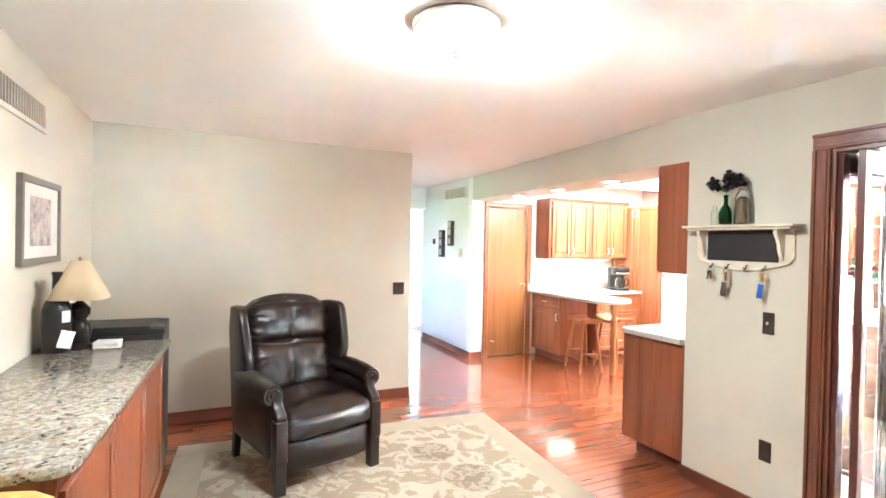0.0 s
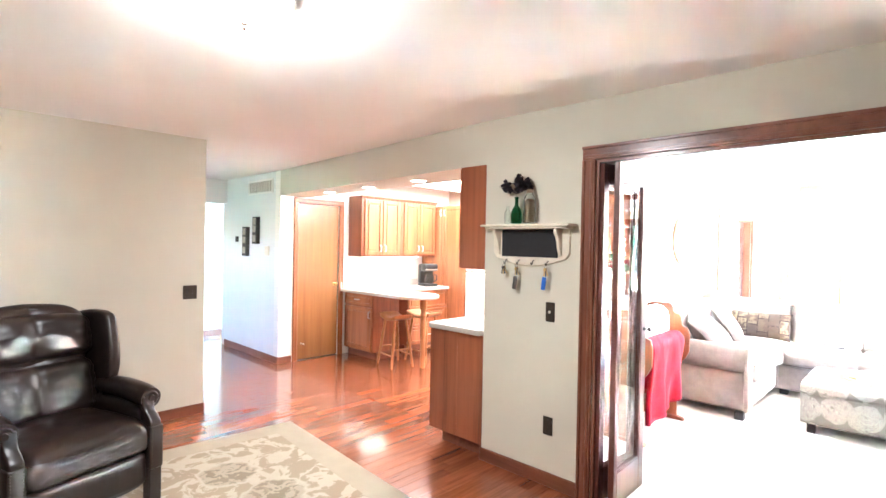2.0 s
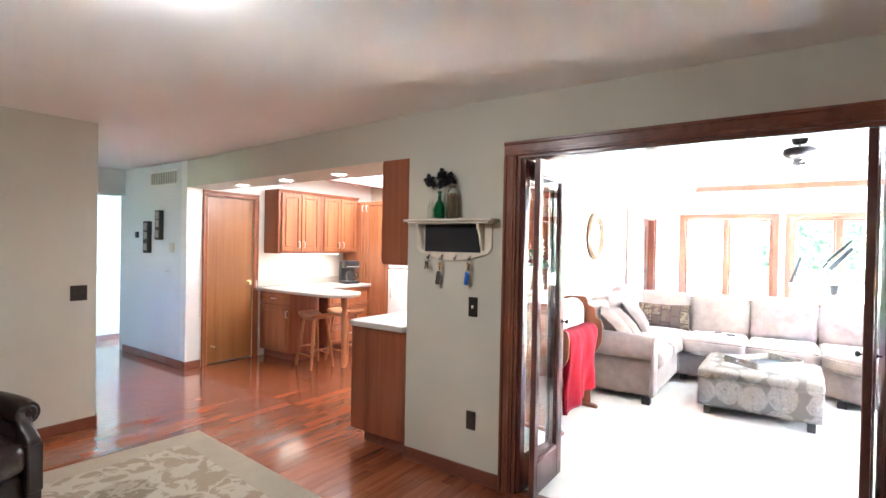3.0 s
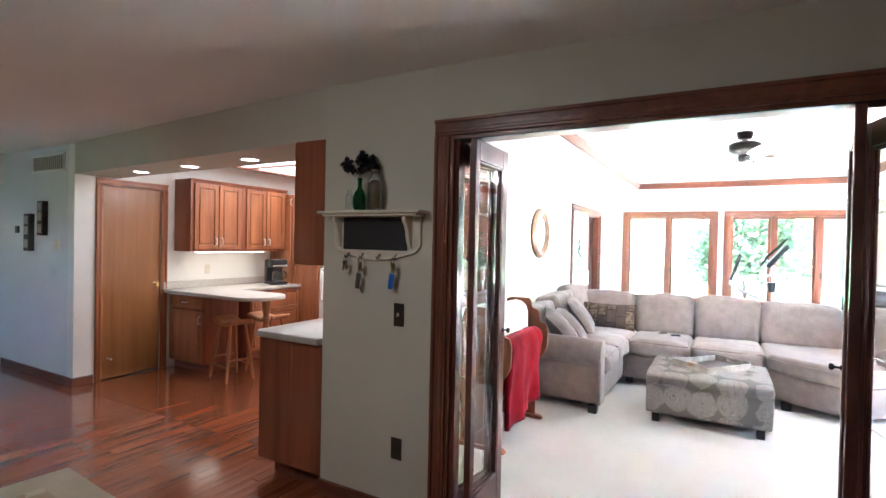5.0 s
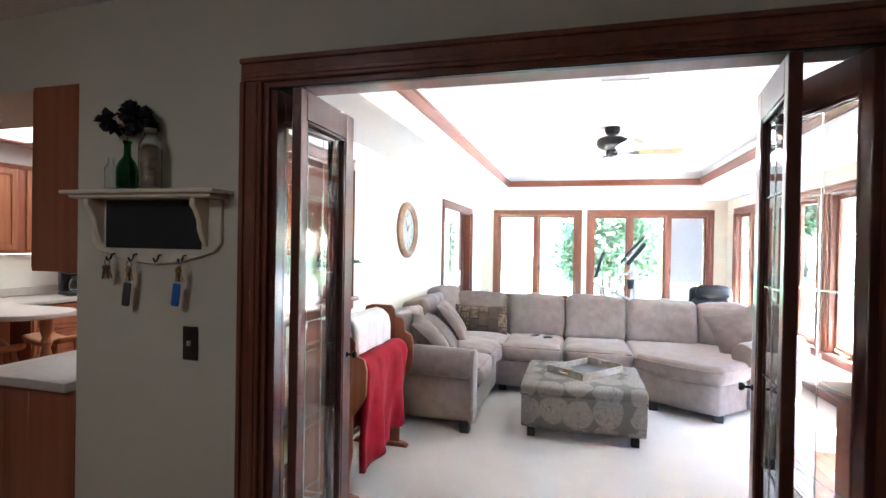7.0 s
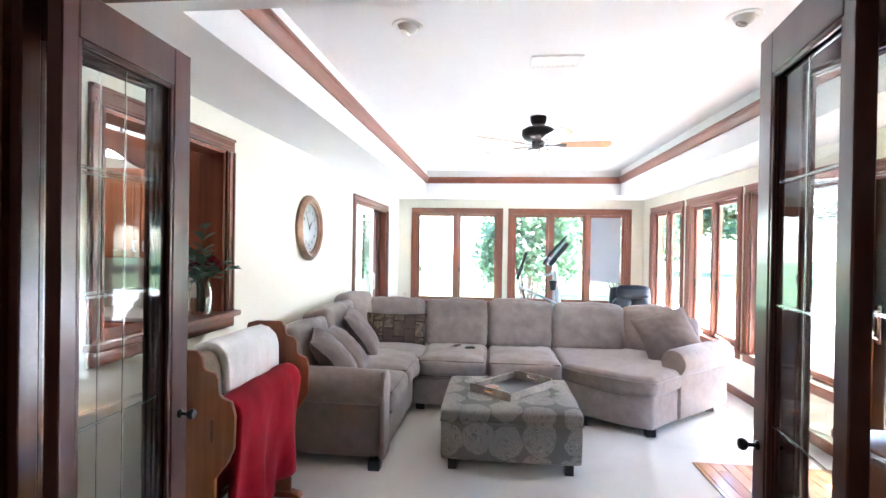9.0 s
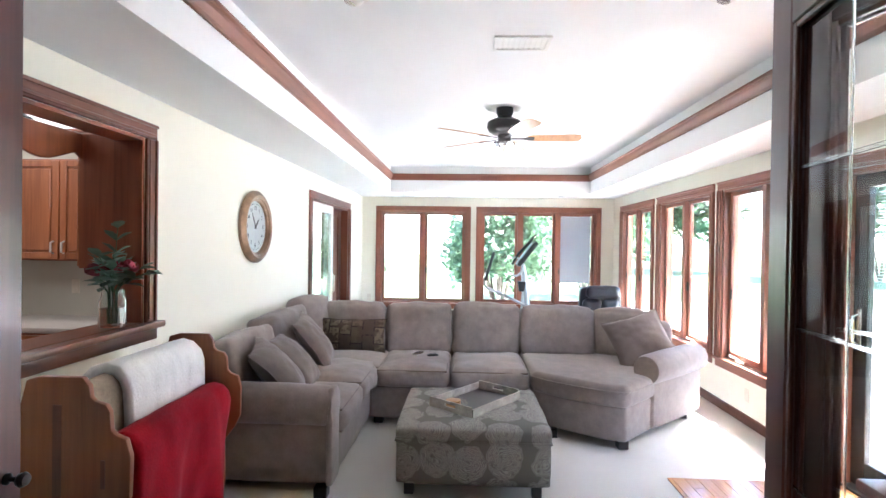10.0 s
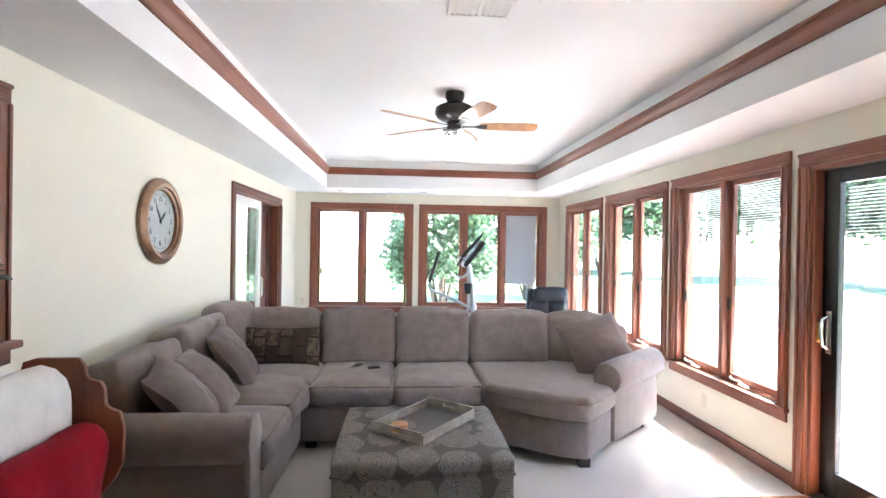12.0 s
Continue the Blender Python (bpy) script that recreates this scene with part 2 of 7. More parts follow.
def granite():
    m, n, l, b = nodes_of("granite")
    v = coords(n, l)
    vo = n.new("ShaderNodeTexVoronoi")
    vo.inputs["Scale"].default_value = 75
    l.new(v, vo.inputs["Vector"])
    sep = n.new("ShaderNodeSeparateColor")
    l.new(vo.outputs["Color"], sep.inputs[0])
    c = mixed(n, l, sep.outputs[0], (0.25, 0.225, 0.185), (0.52, 0.485, 0.42))
    blot = ramp(n, l, noise_tex(n, l, v, 38, 4, 0.7), 0.56, 0.64)
    c = mixed(n, l, blot, c, (0.06, 0.05, 0.042))
    c = mixed(n, l, ramp(n, l, noise_tex(n, l, v, 21, 3, 0.6), 0.58, 0.66), c, (0.33, 0.26, 0.19))
    l.new(c, b.inputs["Base Color"])
    b.inputs["Roughness"].default_value = 0.12
    return m


def carpet():
    m, n, l, b = nodes_of("carpet")
    v = coords(n, l)
    fine, big = noise_tex(n, l, v, 260, 3, 0.7), noise_tex(n, l, v, 1.8, 4, 0.6)
    c = mixed(n, l, ramp(n, l, big, 0.35, 0.65), (0.68, 0.635, 0.575), (0.74, 0.695, 0.635))
    c = mixed(n, l, 1.0, c, mixed(n, l, fine, (0.82, 0.81, 0.8), (1.08, 1.08, 1.08)), "MULTIPLY")
    l.new(c, b.inputs["Base Color"])
    b.inputs["Roughness"].default_value, b.inputs["Specular IOR Level"].default_value = 1.0, 0.1
    b.inputs["Sheen Weight"].default_value = 0.2
    bump(n, l, b, fine, 0.9, 0.006)
    return m


def rug_field():
    """A faded floral weave: ivory sprays over tan, and petalled rosettes with olive hearts."""
    m, n, l, b = nodes_of("rug_field")
    v = coords(n, l)

    def warped(scale, amount):
        w = n.new("ShaderNodeTexNoise")
        l.new(v, w.inputs["Vector"])
        w.inputs["Scale"].default_value = scale
        d = n.new("ShaderNodeVectorMath")
        d.operation = "MULTIPLY_ADD"
        l.new(w.outputs["Color"], d.inputs[0])
        d.inputs[1].default_value = (amount, amount, 0)
        l.new(v, d.inputs[2])
        return d.outputs[0]

    def cells(vec, scale, jitter):
        t = n.new("ShaderNodeTexVoronoi")
        t.inputs["Scale"].default_value, t.inputs["Randomness"].default_value = scale, jitter
        l.new(vec, t.inputs["Vector"])
        return t.outputs["Distance"]

    tan, ivory, olive = (0.34, 0.28, 0.2), (0.49, 0.43, 0.335), (0.25, 0.21, 0.15)
    spray = ramp(n, l, noise_tex(n, l, warped(9, 0.12), 5.5, 3, 0.55, 1.6), 0.49, 0.52)
    c = mixed(n, l, spray, tan, ivory)
    heart = cells(warped(10, 0.14), 1.45, 0.5)
    petals = ramp(n, l, noise_tex(n, l, warped(14, 0.08), 12, 2, 0.5, 1.5), 0.47, 0.52)
    rosette = mixed(n, l, petals, olive, (0.4, 0.34, 0.255))
    c = mixed(n, l, ramp(n, l, heart, 0.35, 0.33), c, ivory)
    c = mixed(n, l, ramp(n, l, heart, 0.32, 0.29), c, rosette)
    c = mixed(n, l, ramp(n, l, heart, 0.1, 0.08), c, olive)
    wear = noise_tex(n, l, v, 1.6, 4, 0.6)
    c = mixed(n, l, ramp(n, l, wear, 0.45, 0.95), c, (0.38, 0.32, 0.235))
    fine = noise_tex(n, l, v, 220, 2)
    c = mixed(n, l, 1.0, c, mixed(n, l, fine, (0.85, 0.85, 0.85), (1.06, 1.06, 1.06)), "MULTIPLY")
    l.new(c, b.inputs["Base Color"])
    b.inputs["Roughness"].default_value, b.inputs["Specular IOR Level"].default_value = 0.95, 0.15
    bump(n, l, b, fine, 0.6, 0.004)
    return m


def ottoman_cloth():
    """Taupe cloth with large pale fingerprint-like rounds."""
    m, n, l, b = nodes_of("ottoman_cloth")
    v = coords(n, l)
    wob = n.new("ShaderNodeTexNoise")
    l.new(v, wob.inputs["Vector"])
    wob.inputs["Scale"].default_value = 13
    dis = n.new("ShaderNodeVectorMath")
    dis.operation = "MULTIPLY_ADD"
    l.new(wob.outputs["Color"], dis.inputs[0])
    dis.inputs[1].default_value = (0.07, 0.07, 0.07)
    l.new(v, dis.inputs[2])
    vo = n.new("ShaderNodeTexVoronoi")
    vo.inputs["Scale"].default_value, vo.inputs["Randomness"].default_value = 4.7, 0.4
    l.new(dis.outputs[0], vo.inputs["Vector"])
    mul = n.new("ShaderNodeMath")
    mul.operation = "MULTIPLY"
    mul.inputs[1].default_value = 150
    l.new(vo.outputs["Distance"], mul.inputs[0])
    sn = n.new("ShaderNodeMath")
    sn.operation = "SINE"
    l.new(mul.outputs[0], sn.inputs[0])
    ring = n.new("ShaderNodeMath")
    ring.operation = "MULTIPLY"
    l.new(ramp(n, l, sn.outputs[0], -0.8, 0.1), ring.inputs[0])
    l.new(ramp(n, l, vo.outputs["Distance"], 0.54, 0.5), ring.inputs[1])
    brk = n.new("ShaderNodeMath")
    brk.operation = "MULTIPLY"
    l.new(ring.outputs[0], brk.inputs[0])
    l.new(ramp(n, l, noise_tex(n, l, v, 55, 2), 0.3, 0.45), brk.inputs[1])
    c = mixed(n, l, brk.outputs[0], (0.15, 0.137, 0.12), (0.32, 0.3, 0.265))
    l.new(c, b.inputs["Base Color"])
    b.inputs["Roughness"].default_value, b.inputs["Specular IOR Level"].default_value = 0.9, 0.2
    bump(n, l, b, noise_tex(n, l, v, 240, 2), 0.4, 0.003)
    return m


def animal_cloth():
    """Patchwork of brown, tan and olive woven panels."""
    m, n, l, b = nodes_of("brown_patchwork")
    v = coords(n, l)
    br = n.new("ShaderNodeTexBrick")
    l.new(v, br.inputs["Vector"])
    br.inputs["Scale"].default_value = 1.0
    br.inputs["Brick Width"].default_value, br.inputs["Row Height"].default_value = 0.16, 0.11
    br.inputs["Mortar Size"].default_value, br.inputs["Mortar Smooth"].default_value = 0.008, 0.3
    br.inputs["Color1"].default_value = (0.045, 0.024, 0.018, 1)
    br.inputs["Color2"].default_value = (0.2, 0.15, 0.09, 1)
    br.inputs["Mortar"].default_value = (0.03, 0.014, 0.012, 1)
    c = mixed(n, l, ramp(n, l, noise_tex(n, l, v, 16, 4, 0.6), 0.46, 0.56), br.outputs["Color"], (0.07, 0.042, 0.028))
    l.new(c, b.inputs["Base Color"])
    b.inputs["Roughness"].default_value = 0.9
    bump(n, l, b, noise_tex(n, l, v, 160, 2), 0.3, 0.002)
    return m


def picture_print():
    m, n, l, b = nodes_of("faded_print")
    v = coords(n, l, (1, 1, 1))
    a, c2 = noise_tex(n, l, v, 9, 5, 0.6), noise_tex(n, l, v, 40, 3)
    c = mixed(n, l, ramp(n, l, a, 0.4, 0.62), (0.24, 0.2, 0.2), (0.6, 0.55, 0.52))
    c = mixed(n, l, ramp(n, l, c2, 0.45, 0.7), c, (0.5, 0.45, 0.43))
    l.new(c, b.inputs["Base Color"])
    b.inputs["Roughness"].default_value = 0.7
    return m


M_GRANITE, M_CARPET, M_RUG, M_OTTO, M_ANIMAL, M_PRINT = granite(), carpet(), rug_field(), ottoman_cloth(), animal_cloth(), picture_print()
M_RUGB = surf("rug_border", (0.42, 0.36, 0.27), 0.95, var=0.08, big=4, fine=200, bmp=0.5, spec=0.1)


# ---- mesh helpers ----
def box(bm, x0, x1, y0, y1, z0, z1, bev=0.0, seg=1):
    v = [bm.verts.new((x, y, z)) for z in (z0, z1) for y in (y0, y1) for x in (x0, x1)]
    fs = [bm.faces.new([v[i] for i in q]) for q in ((0, 2, 3, 1), (4, 5, 7, 6), (0, 1, 5, 4), (1, 3, 7, 5), (3, 2, 6, 7), (2, 0, 4, 6))]
    if bev > 0:
        es = list({e for f in fs for e in f.edges})
        bmesh.ops.bevel(bm, geom=es, offset=bev, segments=seg, profile=0.5, affect="EDGES")
    return bm


def B(x0, x1, y0, y1, z0, z1, bev=0.0, seg=1):
    return box(bmesh.new(), x0, x1, y0, y1, z0, z1, bev, seg)


def lathe(profile, seg=24, origin=(0, 0, 0), bm=None, axis="z", cap=True):
    """Spins (radius, height) pairs about an axis through origin."""
    bm = bm or bmesh.new()
    rings = []
    for r, h in profile:
        ring = []
        for i in range(seg):
            a = 2 * math.pi * i / seg
            p = {"z": (r * math.cos(a), r * math.sin(a), h), "x": (h, r * math.cos(a), r * math.sin(a)), "y": (r * math.sin(a), h, r * math.cos(a))}[axis]
            ring.append(bm.verts.new(Vector(p) + Vector(origin)))
        rings.append(ring)
    for a, b in zip(rings, rings[1:]):
        for i in range(seg):
            bm.faces.new((a[i], a[(i + 1) % seg], b[(i + 1) % seg], b[i]))
    if cap:
        for ring, flip in ((rings[0], True), (rings[-1], False)):
            bm.faces.new(ring[::-1] if flip else ring)
    return bm


def tube(points, r, seg=10, bm=None, closed=False):
    """A round bar along points; r is one radius or one for each point."""
    bm = bm or bmesh.new()
    pts = [Vector(p) for p in points]
    rs = r if isinstance(r, (list, tuple)) else [r] * len(pts)
    rings, side = [], None
    for i, p in enumerate(pts):
        a, b = pts[max(i - 1, 0)], pts[min(i + 1, len(pts) - 1)]
        if closed:
            a, b = pts[i - 1], pts[(i + 1) % len(pts)]
        d = (b - a).normalized()
        ref = side if side is not None else (Vector((0, 0, 1)) if abs(d.z) < 0.9 else Vector((1, 0, 0)))
        u = (ref - d * ref.dot(d)).normalized()
        side = u
        w = d.cross(u)
        rings.append([bm.verts.new(p + (u * math.cos(t) + w * math.sin(t)) * rs[i]) for t in [2 * math.pi * k / seg for k in range(seg)]])
    pairs = list(zip(rings, rings[1:])) + ([(rings[-1], rings[0])] if closed else [])
    for a, b in pairs:
        for i in range(seg):
            bm.faces.new((a[i], a[(i + 1) % seg], b[(i + 1) % seg], b[i]))
    if not closed:
        bm.faces.new(rings[0][::-1])
        bm.faces.new(rings[-1])
    return bm


def prism(outline, z0, z1, bev=0.0, seg=2, axis="z"):
    """An upright block over a plan outline; axis x or y lays the outline in the plane across that axis."""
    bm = bmesh.new()
    f = {"z": lambda a, b, c: (a, b, c), "x": lambda a, b, c: (c, a, b), "y": lambda a, b, c: (a, c, b)}[axis]
    lo, hi = [bm.verts.new(f(a, b, z0)) for a, b in outline], [bm.verts.new(f(a, b, z1)) for a, b in outline]
    n = len(outline)
    bm.faces.new(lo[::-1])
    bm.faces.new(hi)
    for i in range(n):
        bm.faces.new((lo[i], lo[(i + 1) % n], hi[(i + 1) % n], hi[i]))
    bmesh.ops.recalc_face_normals(bm, faces=bm.faces)
    if bev:
        es = [e for e in bm.edges if e.calc_face_angle(0) > 0.5]
        bmesh.ops.bevel(bm, geom=es, offset=bev, segments=seg, profile=0.5, affect="EDGES")
    return bm


def soft(sx, sy, sz, r, puff=0.0, wrinkle=0.0, cuts=9, at=(0, 0, 0), seed=0.0, m=None):
    """A stuffed block: rounded edges, swollen faces and slight creases."""
    bm = bmesh.new()
    bmesh.ops.create_cube(bm, size=2)
    bmesh.ops.subdivide_edges(bm, edges=bm.edges[:], cuts=cuts, use_grid_fill=True)
    h = Vector((sx / 2, sy / 2, sz / 2))
    off = Vector((seed * 3.1, seed * 1.7, seed))
    for v in bm.verts:
        c = Vector(v.co)
        p = Vector((c.x * h.x, c.y * h.y, c.z * h.z))
        q = Vector([max(-h[i] + r, min(h[i] - r, p[i])) for i in range(3)])
        d = p - q
        if d.length > 1e-6:
            p = q + d.normalized() * min(r, d.length * 1.0) if sum(abs(x) > 1e-6 for x in d) > 1 else p
        ax = [1 - min(1, abs(c[i])) ** 2.2 for i in range(3)]
        p.x += math.copysign(puff * 0.6 * ax[1] * ax[2], c.x) if abs(c.x) > 0.98 else 0
        p.y += math.copysign(puff * 0.6 * ax[0] * ax[2], c.y) if abs(c.y) > 0.98 else 0
        p.z += math.copysign(puff * ax[0] * ax[1], c.z) if abs(c.z) > 0.98 else 0
        if wrinkle:
            w = noise.noise(p * 5 + off) + 0.5 * noise.noise(p * 13 + off)
            p += Vector((c.x, c.y, c.z)).normalized() * wrinkle * w
        v.co = p
    bmesh.ops.transform(bm, matrix=(m or Matrix.Identity(4)), verts=bm.verts)
    bmesh.ops.translate(bm, vec=at, verts=bm.verts)
    return bm


def moved(bm, m):
    bmesh.ops.transform(bm, matrix=m, verts=bm.verts)
    return bm


def mesh_of(name, bm, material, smooth=True):
    bmesh.ops.recalc_face_normals(bm, faces=bm.faces)
    me = bpy.data.meshes.new(name)
    if smooth:
        for f in bm.faces:
            f.smooth = True
        for e in bm.edges:
            e.smooth = e.calc_face_angle(0) < 0.7
    bm.to_mesh(me)
    bm.free()
    me.materials.append(material)
    return me


def part(name, bm, material, parent, label="", smooth=True):
    ob = new(name, mesh_of(name, bm, material, smooth))
    ob.parent = parent
    if label:
        ob["label"] = label
    return ob


def thing(name, label, category, m=None, group="", kind=""):
    ob = new(name)
    ob.empty_display_size = 0.1
    ob.matrix_basis = m or Matrix.Identity(4)
    return tagged(ob, label, category, group, kind)


def solid(name, bm, material, label, category, m=None, group="", kind="", smooth=True):
    ob = new(name, mesh_of(name, bm, material, smooth))
    ob.matrix_basis = m or Matrix.Identity(4)
    return tagged(ob, label, category, group, kind)


def setting(name, bm, material, label, category, smooth=False):
    return solid(name, bm, material, label, category, kind="structure", smooth=smooth)


def wall_x(bm, x0, x1, y0, y1, z0, z1, holes):
    """A wall across x (thin in x) with rectangular holes (y0, y1, z0, z1)."""
    ys = sorted({y0, y1, *[h[0] for h in holes], *[h[1] for h in holes]})
    zs = sorted({z0, z1, *[h[2] for h in holes], *[h[3] for h in holes]})
    for a, b in zip(ys, ys[1:]):
        run = None
        for c, d in zip(zs, zs[1:]):
            open_here = any(h[0] <= a + 1e-6 and b <= h[1] + 1e-6 and h[2] <= c + 1e-6 and d <= h[3] + 1e-6 for h in holes)
            if not open_here:
                run = (run[0], d) if run else (c, d)
            if (open_here or d == zs[-1]) and run:
                box(bm, x0, x1, a, b, *run)
                run = None
    bmesh.ops.remove_doubles(bm, verts=bm.verts, dist=1e-5)
    return bm


def wall_y(bm, y0, y1, x0, x1, z0, z1, holes):
    wall_x(bm, y0, y1, x0, x1, z0, z1, holes)
    for v in bm.verts:
        v.co = (v.co.y, v.co.x, v.co.z)
    return bm


# ---- large structure ----
CEIL, SOFF, TRAY, TOP = 2.44, 2.34, 2.74, 2.9
CY, RY, EX = 2.49, -1.752, 11.04          # living room: clock wall, window wall, far wall

setting("ground", B(-70, 90, -80, 80, -0.45, -0.2), M_GRASS, "green lawn stretching away round the house", "ground")
setting("patio", B(2.0, 18.0, -23.0, -1.9, -0.2, -0.12), M_PATIO, "pale concrete patio beside the house", "patio")
# Added ground slab, out of view, keeps green lawn bounce off the hall.
setting("hall_bounce_slab", B(-7.0, -0.75, 3.0, 9.5, -0.2, -0.13), M_PATIO, "unseen pale slab, added to bounce light into the hall", "patio")
setting("patio_far", B(11.2, 16.5, -1.9, 6.5, -0.2, -0.125), M_PATIO, "pale concrete walk behind the house", "patio")
setting("floor", B(-0.75, 6.65, 2.65, 8.85, -0.12, -0.014), M_GAP, "subfloor under the oak strips", "floor")
floor_den = setting("floor_den", B(-0.75, 3.2, -1.65, 2.65, -0.12, -0.014), M_GAP, "glossy red oak strip floor", "floor")
setting("carpet", B(3.2, 11.04, -1.752, 2.49, -0.12, 0.0), M_CARPET, "light beige cut-pile wall-to-wall carpet", "carpet")

setting("wall_den_west", wall_x(bmesh.new(), -0.75, -0.6, -1.5, 8.7, 0, TOP, [(6.0, 6.4, 1.3, 1.88)]), M_DEN, "smooth warm grey painted wall", "wall")
setting("wall_den_south", B(-0.75, 3.14, -1.65, -1.5, 0, TOP), M_DEN, "smooth warm grey painted wall", "wall")
setting("wall_den_north", B(-0.6, 2.07, 5.0, 5.13, 0, CEIL), M_DEN, "smooth warm grey painted wall behind the recliner", "wall")
setting("wall_between", wall_x(bmesh.new(), 3.14, 3.205, -1.9, 2.65, 0, TOP, [(-0.08, 1.80, 0, 2.075)]), M_DEN, "warm grey wall with a wide wood-cased opening", "wall")
setting("wall_living_west", wall_x(bmesh.new(), 3.205, 3.27, -1.9, 2.65, 0, TOP, [(-0.08, 1.80, 0, 2.075)]), M_LIV, "cream painted wall round the wide doorway", "wall")
setting("wall_living_clock", wall_y(bmesh.new(), 2.49, 2.57, 3.27, 11.2, 0, TOP, [(4.235, 5.235, 1.075, 2.10), (8.2, 10.0, 0, 2.05)]), M_LIV, "cream painted wall with a clock and pass-through", "wall")
setting("wall_kitchen_south", wall_y(bmesh.new(), 2.57, 2.65, 3.27, 11.2, 0, TOP, [(4.235, 5.235, 1.075, 2.10), (8.2, 10.0, 0, 2.05)]), M_WHITE, "white painted kitchen wall with pass-through", "wall")
setting("wall_windows", wall_y(bmesh.new(), -1.9, RY, 3.27, 11.2, 0, TOP, [(9.30, 10.54, 0.49, 2.09), (7.71, 9.01, 0.49, 2.09), (6.18, 7.465, 0.49, 2.09), (5.0, 5.94, 0, 2.05)]), M_LIV, "cream painted wall with three paired windows", "wall")
setting("wall_far", wall_x(bmesh.new(), EX, 11.2, RY, CY, 0, TOP, [(0.72, 2.17, 0.54, 2.1), (-1.46, 0.46, 0.54, 2.1)]), M_LIV, "cream painted end wall with two wide windows", "wall")
setting("wall_pantry", wall_y(bmesh.new(), 6.2, 6.32, 3.42, 6.65, 0, TOP, [(3.68, 4.30, 0, 2.05)]), M_WHITE, "white painted kitchen wall with pantry doorway", "wall")
# Added out of view so no daylight leaks round the pantry door.
setting("pantry_light_block", B(3.56, 4.42, 6.36, 6.46, 0, TOP), M_HALL, "unseen wall blocking daylight behind the pantry door", "wall")
setting("wall_hall_east", B(3.42, 3.54, 6.32, 7.8, 0, TOP), M_HALL, "pale painted hallway wall", "wall")
setting("wall_hall_north", wall_y(bmesh.new(), 7.8, 7.92, -0.6, 3.54, 0, TOP, [(2.75, 3.42, 0, 2.09)]), M_HALL, "pale hallway wall with an open doorway", "wall")
setting("wall_hall_end", B(-0.75, 4.2, 8.7, 8.85, 0, TOP), M_HALL, "pale wall seen through the hall doorway", "wall")
# Unseen wall; its small hole is added to brighten the hall room.
setting("wall_hall_room_east", wall_x(bmesh.new(), 4.08, 4.2, 7.8, 8.7, 0, TOP, [(8.18, 8.28, 1.2, 1.32)]), M_HALL, "unseen pale wall with a small hole added for light", "wall")
setting("wall_kitchen_east", B(6.5, 6.65, 2.65, 6.2, 0, TOP), M_DEN, "beige painted kitchen wall", "wall")
setting("ceiling_den", B(-0.6, 3.14, -1.5, 5.0, CEIL, CEIL + 0.08), M_CEIL, "off-white lightly textured ceiling", "ceiling")
setting("ceiling_hall", prism([(-0.6, 5.0), (3.14, 5.0), (3.14, 6.2), (3.42, 6.2), (3.42, 7.8), (4.08, 7.8), (4.08, 8.7), (-0.6, 8.7)], CEIL, CEIL + 0.08), M_CEIL, "off-white lightly textured ceiling", "ceiling")
setting("ceiling_kitchen", B(3.14, 6.5, 2.65, 6.2, CEIL, CEIL + 0.08), M_CEIL, "white kitchen ceiling", "ceiling")
setting("kitchen_soffit", prism([(3.14, 2.65), (3.66, 2.65), (3.8, 6.2), (3.42, 6.2)], 2.13, CEIL), M_DEN, "dropped painted soffit with round downlights", "soffit")


def tray_ceiling():
    """Soffit round the room and the raised middle, in one mesh."""
    bm = bmesh.new()
    box(bm, 3.27, 3.9, RY, CY, SOFF, TOP)
    box(bm, 10.3, EX, RY, CY, SOFF, TOP)
    box(bm, 3.9, 10.3, 1.9, CY, SOFF, TOP)
    box(bm, 3.9, 10.3, RY, -1.18, SOFF, TOP)
    box(bm, 3.9, 10.3, -1.18, 1.9, TRAY, TOP)
    return bm


setting("ceiling_living", tray_ceiling(), M_CEIL, "white tray ceiling with a lowered border", "ceiling")
# Unseen roof; its deep eaves are added to cut sun through the windows.
setting("roof", prism([(-1.4, -3.0), (11.95, -3.0), (11.95, 9.4), (-1.4, 9.4)], 2.92, 3.1), M_SIDING, "unseen roof slab, eaves deepened to limit the sun", "roof")


def crown(name, along, a0, a1, at, inward):
    """A stepped crown moulding running along one axis of the tray."""
    prof = [(0, 2.53), (0.014, 2.53), (0.018, 2.55), (0.036, 2.585), (0.04, 2.603), (0.052, 2.608), (0.052, 2.626), (0, 2.626)]
    out = [(at + inward * d, z) for d, z in prof]
    return setting(name, prism(out, a0, a1, axis="y" if along == "y" else "x"), M_WIN_Y if along == "y" else M_WIN_X, "stained wood crown moulding round the tray", "moulding")


crown("crown_left", "x", 3.9, 10.3, 1.9, -1)
crown("crown_right", "x", 3.9, 10.3, -1.18, 1)
crown("crown_far", "y", -1.18, 1.9, 10.3, -1)
crown("crown_near", "y", -1.18, 1.9, 3.9, 1)


def baseboard(name, x0, x1, y0, y1, h=0.09):
    along_x = (x1 - x0) > (y1 - y0)
    setting(name, B(x0, x1, y0, y1, 0, h, 0.004), M_TRIM_X if along_x else M_TRIM_Y, "dark stained wood baseboard", "baseboard")


